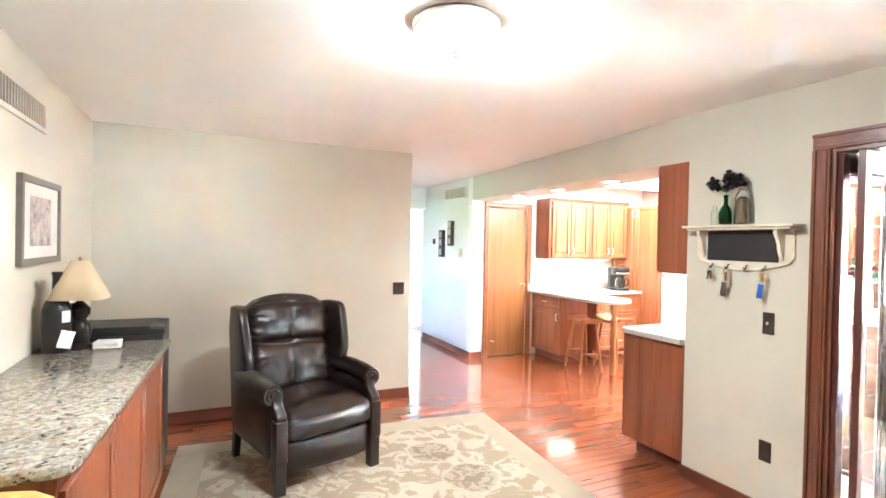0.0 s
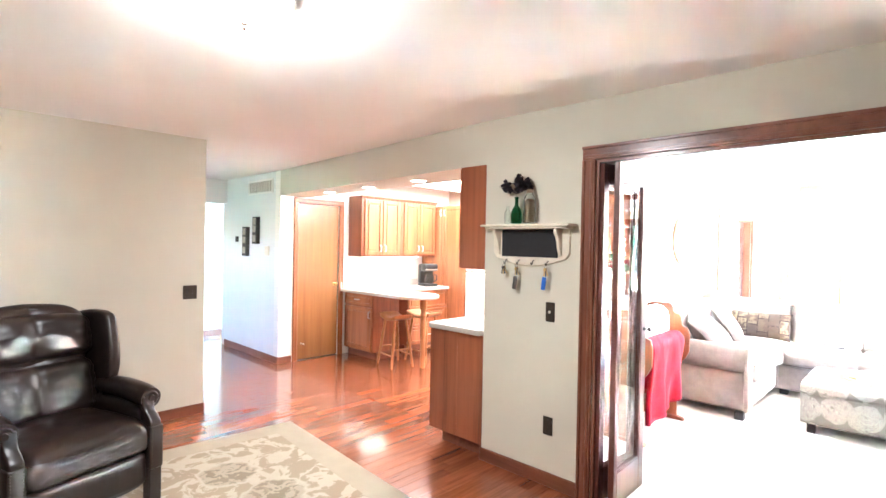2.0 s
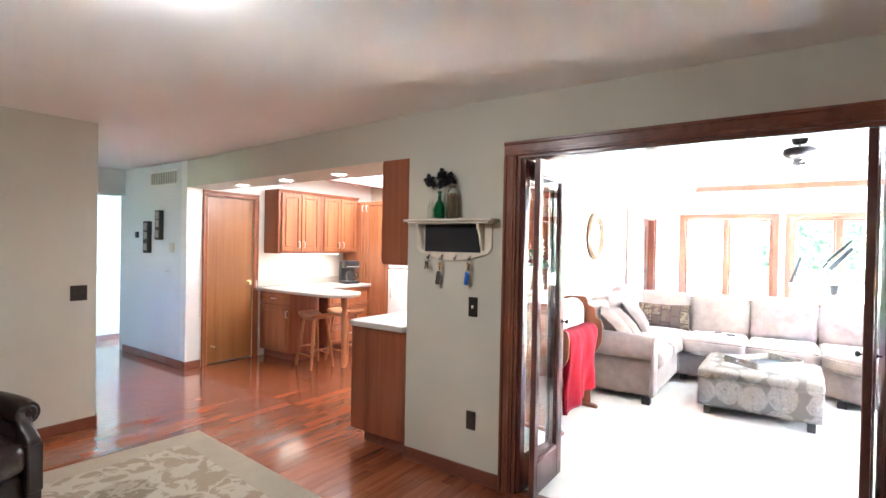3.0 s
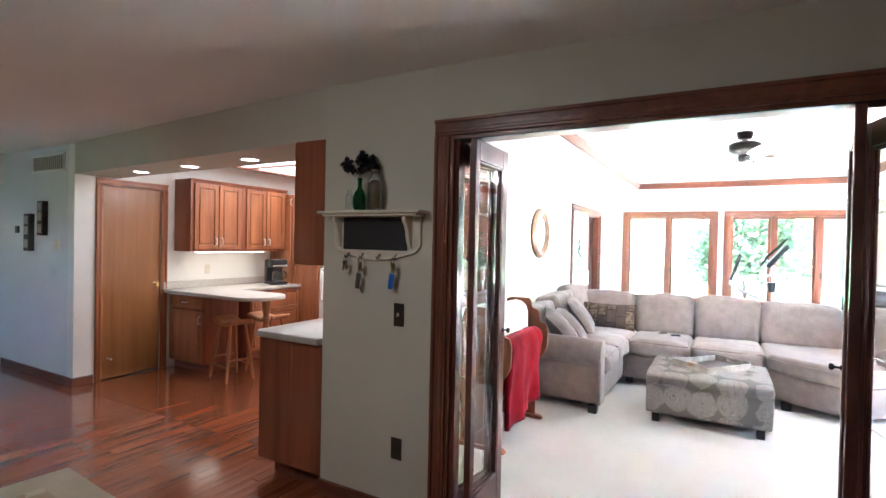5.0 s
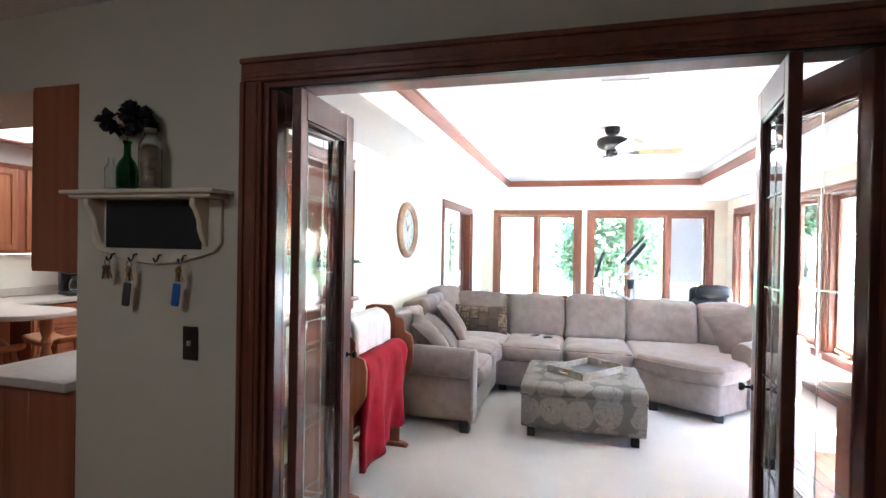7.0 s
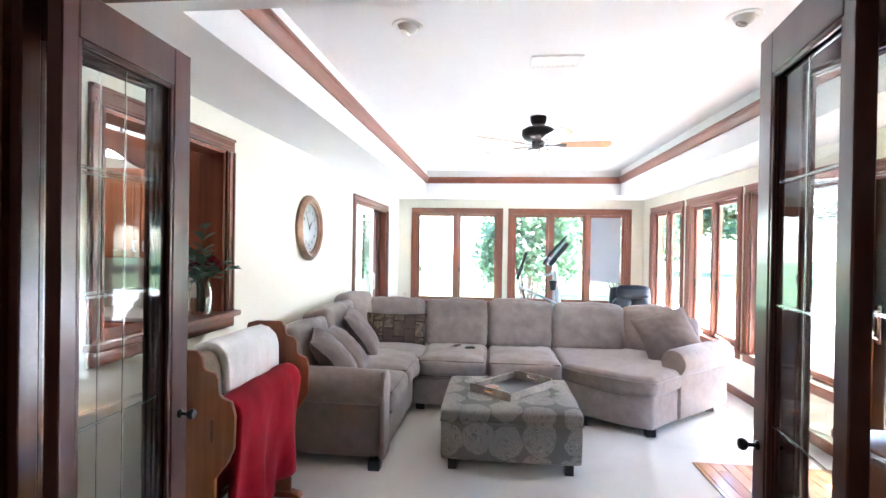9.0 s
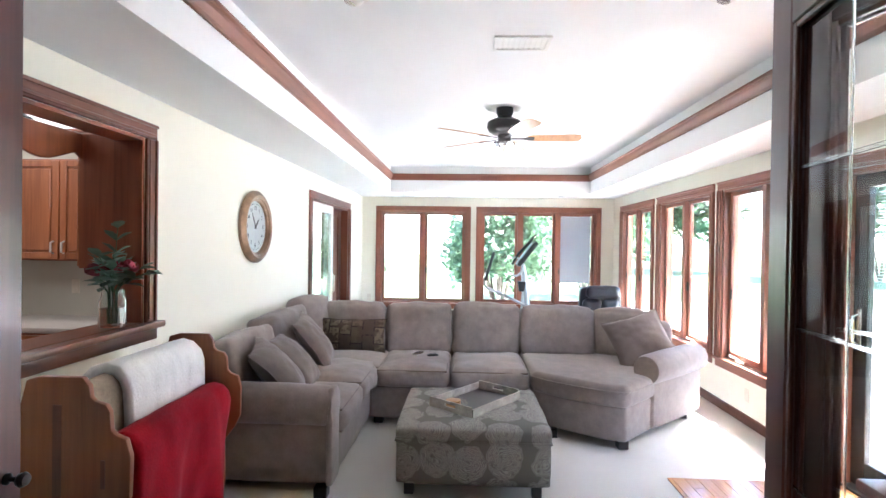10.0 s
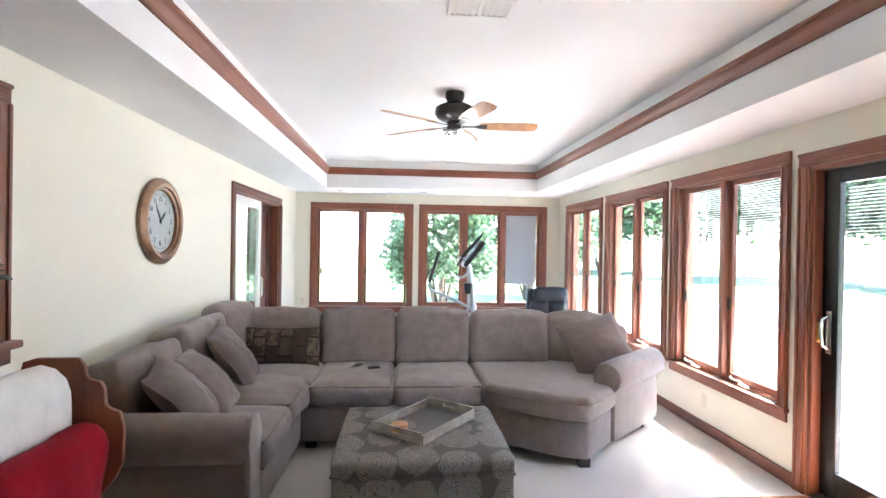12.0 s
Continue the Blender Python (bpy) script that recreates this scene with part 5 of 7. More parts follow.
def recliner():
    """A wing-back recliner, front towards local -y."""
    r = thing("recliner", "dark brown leather wing-back recliner with nailheads", "armchair", pose(0.845, 3.86, 0.011, 0, 0, 16.5))
    W = 0.74
    L = M_LEATHER
    part("seat_frame", soft(W - 0.12, 0.62, 0.16, 0.03, 0, 0.004, 8, (0, -0.03, 0.24)), L, r)
    part("footrest", soft(W - 0.16, 0.07, 0.2, 0.03, 0.016, 0.005, 12, (0, -0.355, 0.215)), L, r, "padded footrest panel")
    bm = soft(W - 0.13, 0.7, 0.17, 0.06, 0.028, 0.012, 24, (0, -0.065, 0.405), 1)
    for v in bm.verts:
        if v.co.y < -0.3:
            v.co.z -= 0.02 * min(1.0, (-0.3 - v.co.y) / 0.1)
    part("seat_cushion", bm, L, r, "plump seat cushion")
    part("seat_welt", tube([(-0.285, -0.15, 0.445), (-0.28, -0.395, 0.436), (0, -0.418, 0.436), (0.28, -0.395, 0.436), (0.285, -0.15, 0.445)], 0.005, 6), L, r, "corded front seam")
    tilt = Matrix.Translation((0, 0.24, 0.42)) @ Matrix.Rotation(radians(-13), 4, "X")

    def arched(bm, rise):
        for v in bm.verts:
            if v.co.z > 0.9:
                v.co.z += rise * (1 - (v.co.x / 0.32) ** 2) * min(1.0, (v.co.z - 0.9) / 0.12)
        return bm

    def puckered(bm, centre, depth):
        """Folds that run in towards a stitched centre line, and gathers at both ends."""
        for v in bm.verts:
            k = v.co.x
            fold = math.exp(-abs(k) / 0.035) * depth
            gather = math.sin(v.co.z * 110 + 6 * noise.noise(v.co * 9)) * 0.004 * min(1.0, abs(k) / 0.26) ** 5
            ripple = noise.noise(Vector((k * 6, v.co.z * 11, centre))) * 0.009 + noise.noise(Vector((k * 24, v.co.z * 20, centre))) * 0.0035
            if v.co.y < 0.3:
                v.co.y += fold + gather + ripple
        return bm

    part("back", arched(moved(soft(W - 0.1, 0.13, 0.7, 0.05, 0.0, 0.004, 12, (0, 0.06, 0.3)), tilt), 0.03), L, r)
    bm = moved(soft(W - 0.13, 0.17, 0.36, 0.075, 0.05, 0.006, 36, (0, -0.045, 0.19), 2), tilt)
    part("lumbar_cushion", puckered(bm, 3.0, 0.022), L, r, "puckered lower back cushion")
    bm = moved(soft(W - 0.1, 0.18, 0.29, 0.085, 0.05, 0.006, 36, (0, -0.04, 0.5), 3), tilt)
    part("head_cushion", puckered(arched(bm, 0.03), 8.0, 0.016), L, r, "rolled head cushion")
    nail = mesh_of("nailhead", lathe([(0.0052, 0), (0.0045, 0.0025), (0.001, 0.004)], 7), M_BRONZE)
    for s in (-1, 1):
        xs = s * (W / 2 - 0.035)
        prof = [(0.36, 0.2), (0.1, 0.2), (0.1, 0.4), (0.11, 0.54), (0.09, 0.6), (0.06, 0.66), (0.05, 0.73), (0.06, 0.8), (0.085, 0.88), (0.11, 0.96), (0.125, 1.01), (0.15, 1.05), (0.2, 1.07), (0.3, 1.075), (0.4, 1.06), (0.43, 0.9), (0.4, 0.6)]
        bm = prism(prof, -0.034, 0.03, 0.018, 4, "x")
        for v in bm.verts:
            up = max(0.0, min(1.0, (v.co.z - 0.56) / 0.5))
            v.co.x += s * (0.045 * up ** 0.7 * max(0.0, min(1.0, (0.36 - v.co.y) / 0.28)) + 0.008 * up)
        part("wing", moved(bm, Matrix.Translation((xs, 0, 0))), L, r, "flared side wing")
        part("arm_panel", soft(0.07, 0.68, 0.38, 0.03, 0.008, 0.004, 12, (xs, 0.02, 0.37)), L, r)
        ax = xs + s * 0.018
        part("arm_roll", tube([(ax, 0.22, 0.6), (ax, 0.1, 0.61), (ax, -0.08, 0.615), (ax, -0.2, 0.607), (ax, -0.27, 0.597), (ax, -0.305, 0.59)], [0.05, 0.06, 0.064, 0.066, 0.066, 0.06], 20), L, r, "rolled arm")
        part("arm_scroll", lathe([(0.001, -0.328), (0.018, -0.328), (0.022, -0.318), (0.038, -0.324), (0.046, -0.314), (0.06, -0.316), (0.065, -0.298)], 22, (ax, 0, 0.59), axis="y"), L, r, "scrolled arm front")
        sweep = [(-0.3, 0.44), (-0.405, 0.44), (-0.402, 0.475), (-0.375, 0.505), (-0.345, 0.53), (-0.33, 0.565), (-0.322, 0.61), (-0.29, 0.62)]
        part("arm_sweep", moved(prism(sweep, -0.033, 0.033, 0.012, 3, "x"), Matrix.Translation((xs - s * 0.002, 0, 0))), L, r, "curved arm front")
        part("arm_post", moved(B(-0.04, 0.04, -0.408, -0.33, 0.2, 0.452, 0.01, 3), Matrix.Translation((xs, 0, 0))), L, r, "square leather-covered post")
        part("front_leg", moved(prism([(-0.036, -0.4), (0.036, -0.4), (0.036, -0.335), (-0.036, -0.335)], 0, 0.202, 0.005, 1), Matrix.Translation((xs, 0, 0))), M_DARKBR, r, "square dark wood leg")
        part("rear_leg", moved(prism([(0.0, 0.0), (0.05, 0.0), (0.03, 0.22), (-0.03, 0.22)], -0.022, 0.022, 0.004, 1, "x"), Matrix.Translation((xs, 0.33, 0))), M_DARKBR, r, "raked dark wood leg")
        for dx in (-0.028, 0.028):
            for i in range(15):
                n = new("nailhead", nail)
                n.parent = r
                n.matrix_basis = Matrix.Translation((xs + dx, -0.4075, 0.215 + i * 0.0155)) @ Matrix.Rotation(radians(90), 4, "X")


recliner()

yc = thing("yellow_chair", "yellow upholstered chair drawn up to the bar", "chair", pose(-0.33, 1.5, 0))
part("seat", soft(0.5, 0.5, 0.1, 0.04, 0.02, 0.003, 8, (0, 0, 0.45)), M_YELLOW, yc)
part("backrest", soft(0.5, 0.09, 0.46, 0.04, 0.03, 0.003, 9, (0, 0.24, 0.71)), M_YELLOW, yc)
for sx in (-0.2, 0.2):
    for sy in (-0.2, 0.22):
        part("leg", tube([(sx, sy, 0.42), (sx * 1.08, sy * 1.08, 0)], [0.022, 0.015], 10), M_DARKBR, yc)


def key_shelf():
    """The painted key shelf with chalkboard, brackets and hooks; local x along the wall, -y into the room."""
    s = thing("key_shelf", "cream wooden key shelf with chalkboard and hooks", "shelf", pose(3.14, 2.262, 0, 0, 0, -90))
    part("top_board", B(-0.345, 0.345, -0.115, 0, 1.675, 1.69, 0.005, 2), M_CREAM, s)
    part("cornice", B(-0.32, 0.32, -0.098, -0.002, 1.66, 1.675, 0.006, 2), M_CREAM, s)
    out = [(-0.3, 1.66), (-0.3, 1.5), (-0.27, 1.465), (-0.12, 1.425), (0, 1.415), (0.12, 1.425), (0.27, 1.465), (0.3, 1.5), (0.3, 1.66)]
    part("backboard", prism(out, -0.016, 0.0, 0.003, 1, "y"), M_CREAM, s)
    part("chalkboard", B(-0.222, 0.218, -0.02, -0.016, 1.475, 1.657), M_CHALK, s, "matt black chalkboard")
    br = [(0.0, 1.66), (-0.088, 1.66), (-0.09, 1.635), (-0.07, 1.61), (-0.055, 1.58), (-0.05, 1.545), (-0.035, 1.51), (-0.016, 1.485), (0, 1.48)]
    for x in (-0.255, 0.225):
        part("bracket", moved(prism(br, 0, 0.022, 0.003, 1, "x"), Matrix.Translation((x, 0, 0))), M_CREAM, s, "scrolled bracket")
    for x in (-0.18, -0.075, 0.04, 0.15):
        part("hook", tube([(x, -0.016, 1.452), (x, -0.03, 1.45), (x, -0.034, 1.435), (x, -0.045, 1.425), (x, -0.055, 1.44)], 0.0035, 8), M_DKMETAL, s, "small dark hook")


key_shelf()


def keys(y, z, blades, tag):
    k = thing("key_bunch", "bunch of keys with %s hanging from a hook" % ("a blue tag" if tag is M_BLUE else "a dark fob"), "keys", pose(3.14, y, z, 0, 0, -90), "keys on the hooks")
    ring = [(0.012 * math.cos(a), -0.05, 0.012 * math.sin(a)) for a in [i * math.pi / 6 for i in range(12)]]
    part("ring", tube(ring, 0.0018, 6, closed=True), M_CHROME, k, "split ring")
    for i in range(blades):
        a = (i - blades / 2) * 0.22
        bm = lathe([(0.011, -0.001), (0.011, 0.001)], 12, (0, 0, -0.012), axis="y")
        box(bm, -0.004, 0.004, -0.001, 0.001, -0.055, -0.02)
        part("key", moved(bm, Matrix.Translation((0, -0.05 - 0.003 * i, -0.01)) @ Matrix.Rotation(a, 4, "Y")), M_GREYKEY if i % 2 else M_BRASS, k)
    if tag:
        part("fob", moved(B(-0.016, 0.016, -0.006, 0.006, -0.135 if tag is M_BLUE else -0.14, -0.05, 0.006, 2), Matrix.Translation((0.0, -0.05, -0.02)) @ Matrix.Rotation(0.12, 4, "Y")), tag, k)


keys(2.442, 1.42, 4, None)
keys(2.337, 1.415, 3, M_GREYKEY)
keys(2.112, 1.42, 3, M_BLUE)


def leaf_mesh(bm, base, d, up, length, width, n=3):
    """A pointed oval leaf, cupped along its midrib."""
    side = d.cross(up).normalized()
    nrm = side.cross(d).normalized()
    left, mid, right = [], [], []
    for i in range(n + 1):
        k = i / n
        w = width * math.sin(math.pi * min(1, k * 0.9 + 0.06)) * 0.5
        c = base + d * length * k - nrm * 0.12 * length * k * k
        mid.append(bm.verts.new(c))
        left.append(bm.verts.new(c + side * w + nrm * w * 0.3))
        right.append(bm.verts.new(c - side * w + nrm * w * 0.3))
    for i in range(n):
        bm.faces.new((left[i], left[i + 1], mid[i + 1], mid[i]))
        bm.faces.new((mid[i], mid[i + 1], right[i + 1], right[i]))


def rnd_dir(rng, zlo=-0.3, zhi=1.0):
    z = rng.uniform(zlo, zhi)
    a = rng.uniform(0, 2 * math.pi)
    q = math.sqrt(max(0, 1 - z * z))
    return Vector((q * math.cos(a), q * math.sin(a), z))


def shelf_bottles():
    rng = random.Random(5)
    v = thing("green_bottle_vase", "green glass bottle holding dark dried flowers", "vase", pose(3.075, 2.335, 1.691))
    part("bottle", lathe([(0.001, 0.004), (0.03, 0.004), (0.036, 0.012), (0.037, 0.07), (0.03, 0.1), (0.013, 0.125), (0.012, 0.17), (0.016, 0.174), (0.016, 0.182), (0.009, 0.182), (0.009, 0.12), (0.026, 0.095), (0.032, 0.07), (0.032, 0.012), (0.001, 0.01)], 20, cap=False), M_GREENGL, v, "green glass bottle")
    bm = bmesh.new()
    fl = bmesh.new()
    for i in range(20):
        d = rnd_dir(rng, -0.1, 1.0)
        tip = Vector((0, 0, 0.235)) + Vector((d.x * 0.05, d.y * 0.1, d.z * 0.075))
        tube([(0, 0, 0.1), (0, 0, 0.2), tip], 0.0018, 5, bm)
        for j in range(14):
            dd = rnd_dir(rng, -1, 1)
            leaf_mesh(fl, tip, dd, Vector((0, 0.1, 1)), 0.034, 0.034, 2)
    part("stems", bm, M_DRIED, v)
    part("flower_head", fl, M_DRIED, v, "dark dried petals", False)
    j = thing("potpourri_bottle", "tall clear bottle filled with dried potpourri", "jar", pose(3.08, 2.235, 1.691))
    part("glass", lathe([(0.001, 0.003), (0.038, 0.003), (0.04, 0.01), (0.04, 0.16), (0.03, 0.185), (0.022, 0.195), (0.022, 0.215), (0.018, 0.215), (0.018, 0.19), (0.036, 0.158), (0.036, 0.01), (0.001, 0.008)], 20, cap=False), M_VASEGL, j)
    part("filling", lathe([(0.001, 0.011), (0.034, 0.012), (0.035, 0.15), (0.02, 0.165), (0.001, 0.168)], 16), M_POTP, j, "brown dried petals")
    part("cork", lathe([(0.019, 0.205), (0.021, 0.225), (0.001, 0.226)], 14), M_TAN, j, "cork stopper")
    solid("small_glass_bottle", lathe([(0.001, 0.002), (0.02, 0.002), (0.022, 0.08), (0.01, 0.1), (0.01, 0.12), (0.008, 0.12), (0.008, 0.098), (0.019, 0.078), (0.018, 0.006), (0.001, 0.005)], 16, cap=False), M_VASEGL, "small clear glass bottle on the shelf", "bottle", pose(3.065, 2.4, 1.691))


shelf_bottles()


# ---- living room ----
def sectional():
    s = thing("sectional_sofa", "large taupe microfibre sectional sofa with loose cushions", "sofa")
    S = M_SOFA

    def cush(name, sx, sy, sz, at, seed, rot=None, r=0.055, puff=0.035, wr=0.007, lab="", cuts=12):
        bm = soft(sx, sy, sz, r, puff, wr, cuts, (0, 0, 0), seed, rot)
        bmesh.ops.translate(bm, vec=at, verts=bm.verts)
        ob = part(name, bm, S, s, lab)
        if name in ("seat_cushion", "corner_seat"):
            cord(ob, sx, sy, sz, at, rot)
        return ob

    def cord(ob, sx, sy, sz, at, rot):
        """A corded seam round the swollen faces of a cushion."""
        m = Matrix.Translation(at) @ (rot or Matrix.Identity(4))
        for side in (1, -1):
            a, b, c = sx / 2 - 0.016, sy / 2 - 0.016, side * (sz / 2 - 0.016)
            q = [(-a, -b, c), (0, -b, c), (a, -b, c), (a, 0, c), (a, b, c), (0, b, c), (-a, b, c), (-a, 0, c)]
            part("piping", tube([m @ Vector(p) for p in q], 0.0055, 6, closed=True), M_SOFA_P, ob)

    # run along the clock wall
    part("base", soft(1.45, 0.82, 0.25, 0.03, 0, 0.004, 9, (6.3, 1.96, 0.195)), S, s)
    part("back_frame", soft(2.2, 0.15, 0.7, 0.06, 0, 0.005, 10, (6.62, 2.4, 0.45)), S, s)
    part("arm", soft(0.16, 0.86, 0.46, 0.03, 0.0, 0.004, 10, (5.6, 1.95, 0.3)), S, s)
    part("arm_roll", tube([(5.565, 1.51, 0.535), (5.565, 1.55, 0.54), (5.565, 1.8, 0.545), (5.565, 2.1, 0.545), (5.565, 2.34, 0.545)], [0.108, 0.12, 0.124, 0.124, 0.118], 24), S, s, "rolled arm top")
    part("arm_face", moved(prism([(-0.085, 0.075), (0.085, 0.075), (0.085, 0.46), (0.112, 0.53), (0.1, 0.6), (0.05, 0.655), (-0.05, 0.655), (-0.1, 0.6), (-0.112, 0.53), (-0.085, 0.46)], 1.49, 1.53, 0.012, 2, "y"), Matrix.Translation((5.575, 0, 0))), S, s, "piped arm front")
    cush("seat_cushion", 0.6, 0.72, 0.17, (5.98, 1.83, 0.4), 1, wr=0.014, cuts=16)
    cush("seat_cushion", 0.72, 0.74, 0.18, (6.63, 1.84, 0.405), 2, puff=0.05, wr=0.014, cuts=16)
    cush("front_panel", 1.38, 0.05, 0.24, (6.32, 1.525, 0.2), 3, r=0.02, puff=0.006)
    lean = Matrix.Rotation(radians(-14), 4, "X")
    cush("back_cushion", 0.7, 0.24, 0.47, (5.99, 2.25, 0.66), 4, lean, r=0.05, puff=0.012, wr=0.014, cuts=18)
    cush("back_cushion", 0.76, 0.25, 0.5, (6.72, 2.24, 0.7), 5, lean, r=0.05, puff=0.012, wr=0.014, cuts=18)
    # corner
    part("corner_base", soft(1.1, 0.95, 0.25, 0.03, 0, 0.004, 9, (7.25, 1.95, 0.195)), S, s)
    cush("corner_seat", 0.72, 0.74, 0.17, (7.15, 1.8, 0.4), 6)
    cush("corner_back", 0.44, 0.22, 0.54, (7.4, 2.22, 0.72), 7, Matrix.Rotation(radians(-24), 4, "Z") @ lean)
    # run facing the doorway
    part("base", soft(1.0, 1.7, 0.27, 0.03, 0, 0.004, 9, (7.22, 0.7, 0.195)), S, s)
    part("back_frame", soft(0.18, 3.3, 0.74, 0.07, 0, 0.005, 12, (7.74, 0.75, 0.48)), S, s)
    for i, (y0, y1) in enumerate(((0.835, 1.46), (0.165, 0.83))):
        cush("seat_cushion", 0.76, y1 - y0 - 0.012, 0.17, (7.06, (y0 + y1) / 2, 0.405), 8 + i, wr=0.014, cuts=16)
    back = Matrix.Rotation(radians(14), 4, "Y")
    for i, (y0, y1) in enumerate(((1.5, 2.24), (0.84, 1.5), (0.165, 0.835), (-0.56, 0.16))):
        cush("back_cushion", 0.2, y1 - y0 - 0.02, 0.5, (7.55, (y0 + y1) / 2, 0.685 + 0.008 * ((i * 7) % 3 - 1)), 11 + i, Matrix.Rotation(radians((i * 5) % 4 - 1.5), 4, "X") @ back, r=0.06, puff=0.022, wr=0.02, cuts=20)
    # rounded end seat with its arm on the slant
    out = [(6.70, 0.155), (6.56, 0.02), (6.43, -0.16), (6.33, -0.34), (6.28, -0.5), (6.44, -0.66), (6.62, -0.83), (7.5, -0.9), (7.6, -0.4), (7.6, 0.155)]
    bm = prism(out, 0.33, 0.5, 0.05, 4)
    for v in bm.verts:
        if v.co.z > 0.45:
            v.co.z += 0.012 * noise.noise(v.co * 4)
    part("rounded_seat", bm, S, s, "wide rounded end seat")
    part("seat_piping", tube([(x - 0.004, y, 0.455) for x, y in out[:7]], 0.006, 8), S, s, "corded seam")
    low = [(6.74, 0.155), (6.62, 0.02), (6.49, -0.16), (6.37, -0.34), (6.32, -0.5), (7.2, -1.36), (7.45, -1.42), (7.82, -1.0), (7.82, 0.155)]
    part("rounded_base", prism(low, 0.07, 0.335, 0.02, 2), S, s)
    part("end_back", soft(0.22, 0.75, 0.72, 0.08, 0.0, 0.006, 10, (7.62, -0.95, 0.46), 3, Matrix.Rotation(radians(-22), 4, "Z")), S, s)
    cush("back_cushion", 0.2, 0.62, 0.46, (7.48, -0.83, 0.67), 16, Matrix.Rotation(radians(-26), 4, "Z") @ back, puff=0.05, wr=0.018, cuts=16)
    d = Vector((0.66, -0.72, 0)).normalized()
    a = Vector((6.63, -0.76, 0))
    armang = math.degrees(math.atan2(d.y, d.x))
    part("arm", moved(soft(0.85, 0.15, 0.45, 0.03, 0.0, 0.004, 9, (0.425, 0.01, 0.3)), pose(a.x, a.y, 0, 0, 0, armang)), S, s)
    part("arm_roll", tube([a + d * k + Vector((0, 0, 0.55)) for k in (-0.02, 0.03, 0.3, 0.6, 0.85)], [0.108, 0.12, 0.124, 0.124, 0.118], 24), S, s, "rolled arm top")
    for x, y in ((5.52, 1.56), (5.52, 2.3), (6.41, -0.5), (7.15, -1.25), (6.82, 1.44), (6.85, 0.2), (7.72, 2.2), (7.72, -0.6), (6.6, 0.0)):
        part("foot", moved(prism([(-0.04, -0.04), (0.04, -0.04), (0.04, 0.04), (-0.04, 0.04)], 0, 0.075, 0.006, 1), Matrix.Translation((x, y, 0))), M_DARKBR, s, "square dark wooden foot")


sectional()


def scatter(name, label, sx, sy, t, m, mat, seed):
    """A knife-edged pillow: two swollen faces, drawn-in sides, sharp corners and a corded seam."""
    p = thing(name, label, "pillow", m, "pillows on the sofa")
    n, off = 22, Vector((seed * 2.1, seed * 0.7, seed))
    bm = bmesh.new()
    rows = {}
    for side in (1, -1):
        for i in range(n + 1):
            for j in range(n + 1):
                edge = i in (0, n) or j in (0, n)
                if edge and side < 0:
                    rows[side, i, j] = rows[1, i, j]
                    continue
                u, v = 2 * i / n - 1, 2 * j / n - 1
                x, y = sx / 2 * u * (1 - 0.085 * (1 - v * v)), sy / 2 * v * (1 - 0.085 * (1 - u * u))
                z = side * t / 2 * ((1 - u * u) * (1 - v * v)) ** 0.45
                q = Vector((x, y, z))
                z += 0.014 * noise.noise(q * 7 + off) + 0.007 * noise.noise(q * 19 + off)
                rows[side, i, j] = bm.verts.new((x, y, z))
        for i in range(n):
            for j in range(n):
                q = [rows[side, i, j], rows[side, i + 1, j], rows[side, i + 1, j + 1], rows[side, i, j + 1]]
                bm.faces.new(q if side > 0 else q[::-1])
    rim = [rows[1, i, 0].co.copy() for i in range(n)] + [rows[1, n, j].co.copy() for j in range(n)] + [rows[1, i, n].co.copy() for i in range(n, 0, -1)] + [rows[1, 0, j].co.copy() for j in range(n, 0, -1)]
    part("cover", bm, mat, p)
    part("piping", tube(rim, 0.005, 6, closed=True), mat, p)


def leaning(x, y, z, face_deg, tilt, spin=0):
    """Pose of a pillow whose face looks along face_deg (from +x), leaning back by tilt."""
    return Matrix.Translation((x, y, z)) @ Matrix.Rotation(radians(face_deg), 4, "Z") @ Matrix.Rotation(radians(90 - tilt), 4, "Y") @ Matrix.Rotation(radians(spin), 4, "Z")


scatter("throw_pillow", "taupe square scatter pillow leaning on the arm", 0.5, 0.5, 0.2, leaning(5.84, 1.95, 0.67, -74, 42, 5), M_SOFA_P, 21)
scatter("throw_pillow", "taupe square scatter pillow leaning on another", 0.48, 0.48, 0.19, leaning(6.16, 1.96, 0.665, -80, 44, -4), M_SOFA_P, 22)
scatter("throw_pillow", "taupe square scatter pillow against the sofa back", 0.5, 0.5, 0.18, leaning(6.72, 1.98, 0.7, -82, 36, 6), M_SOFA_P, 23)
scatter("throw_pillow", "taupe square scatter pillow on the rounded seat", 0.52, 0.52, 0.18, leaning(7.1, -0.86, 0.7, 165, 38, 22), M_SOFA_P, 24)
scatter("lumbar_pillow", "dark brown patterned long pillow in the corner", 0.33, 0.66, 0.15, leaning(7.34, 1.8, 0.64, 180, 16), M_ANIMAL, 25)


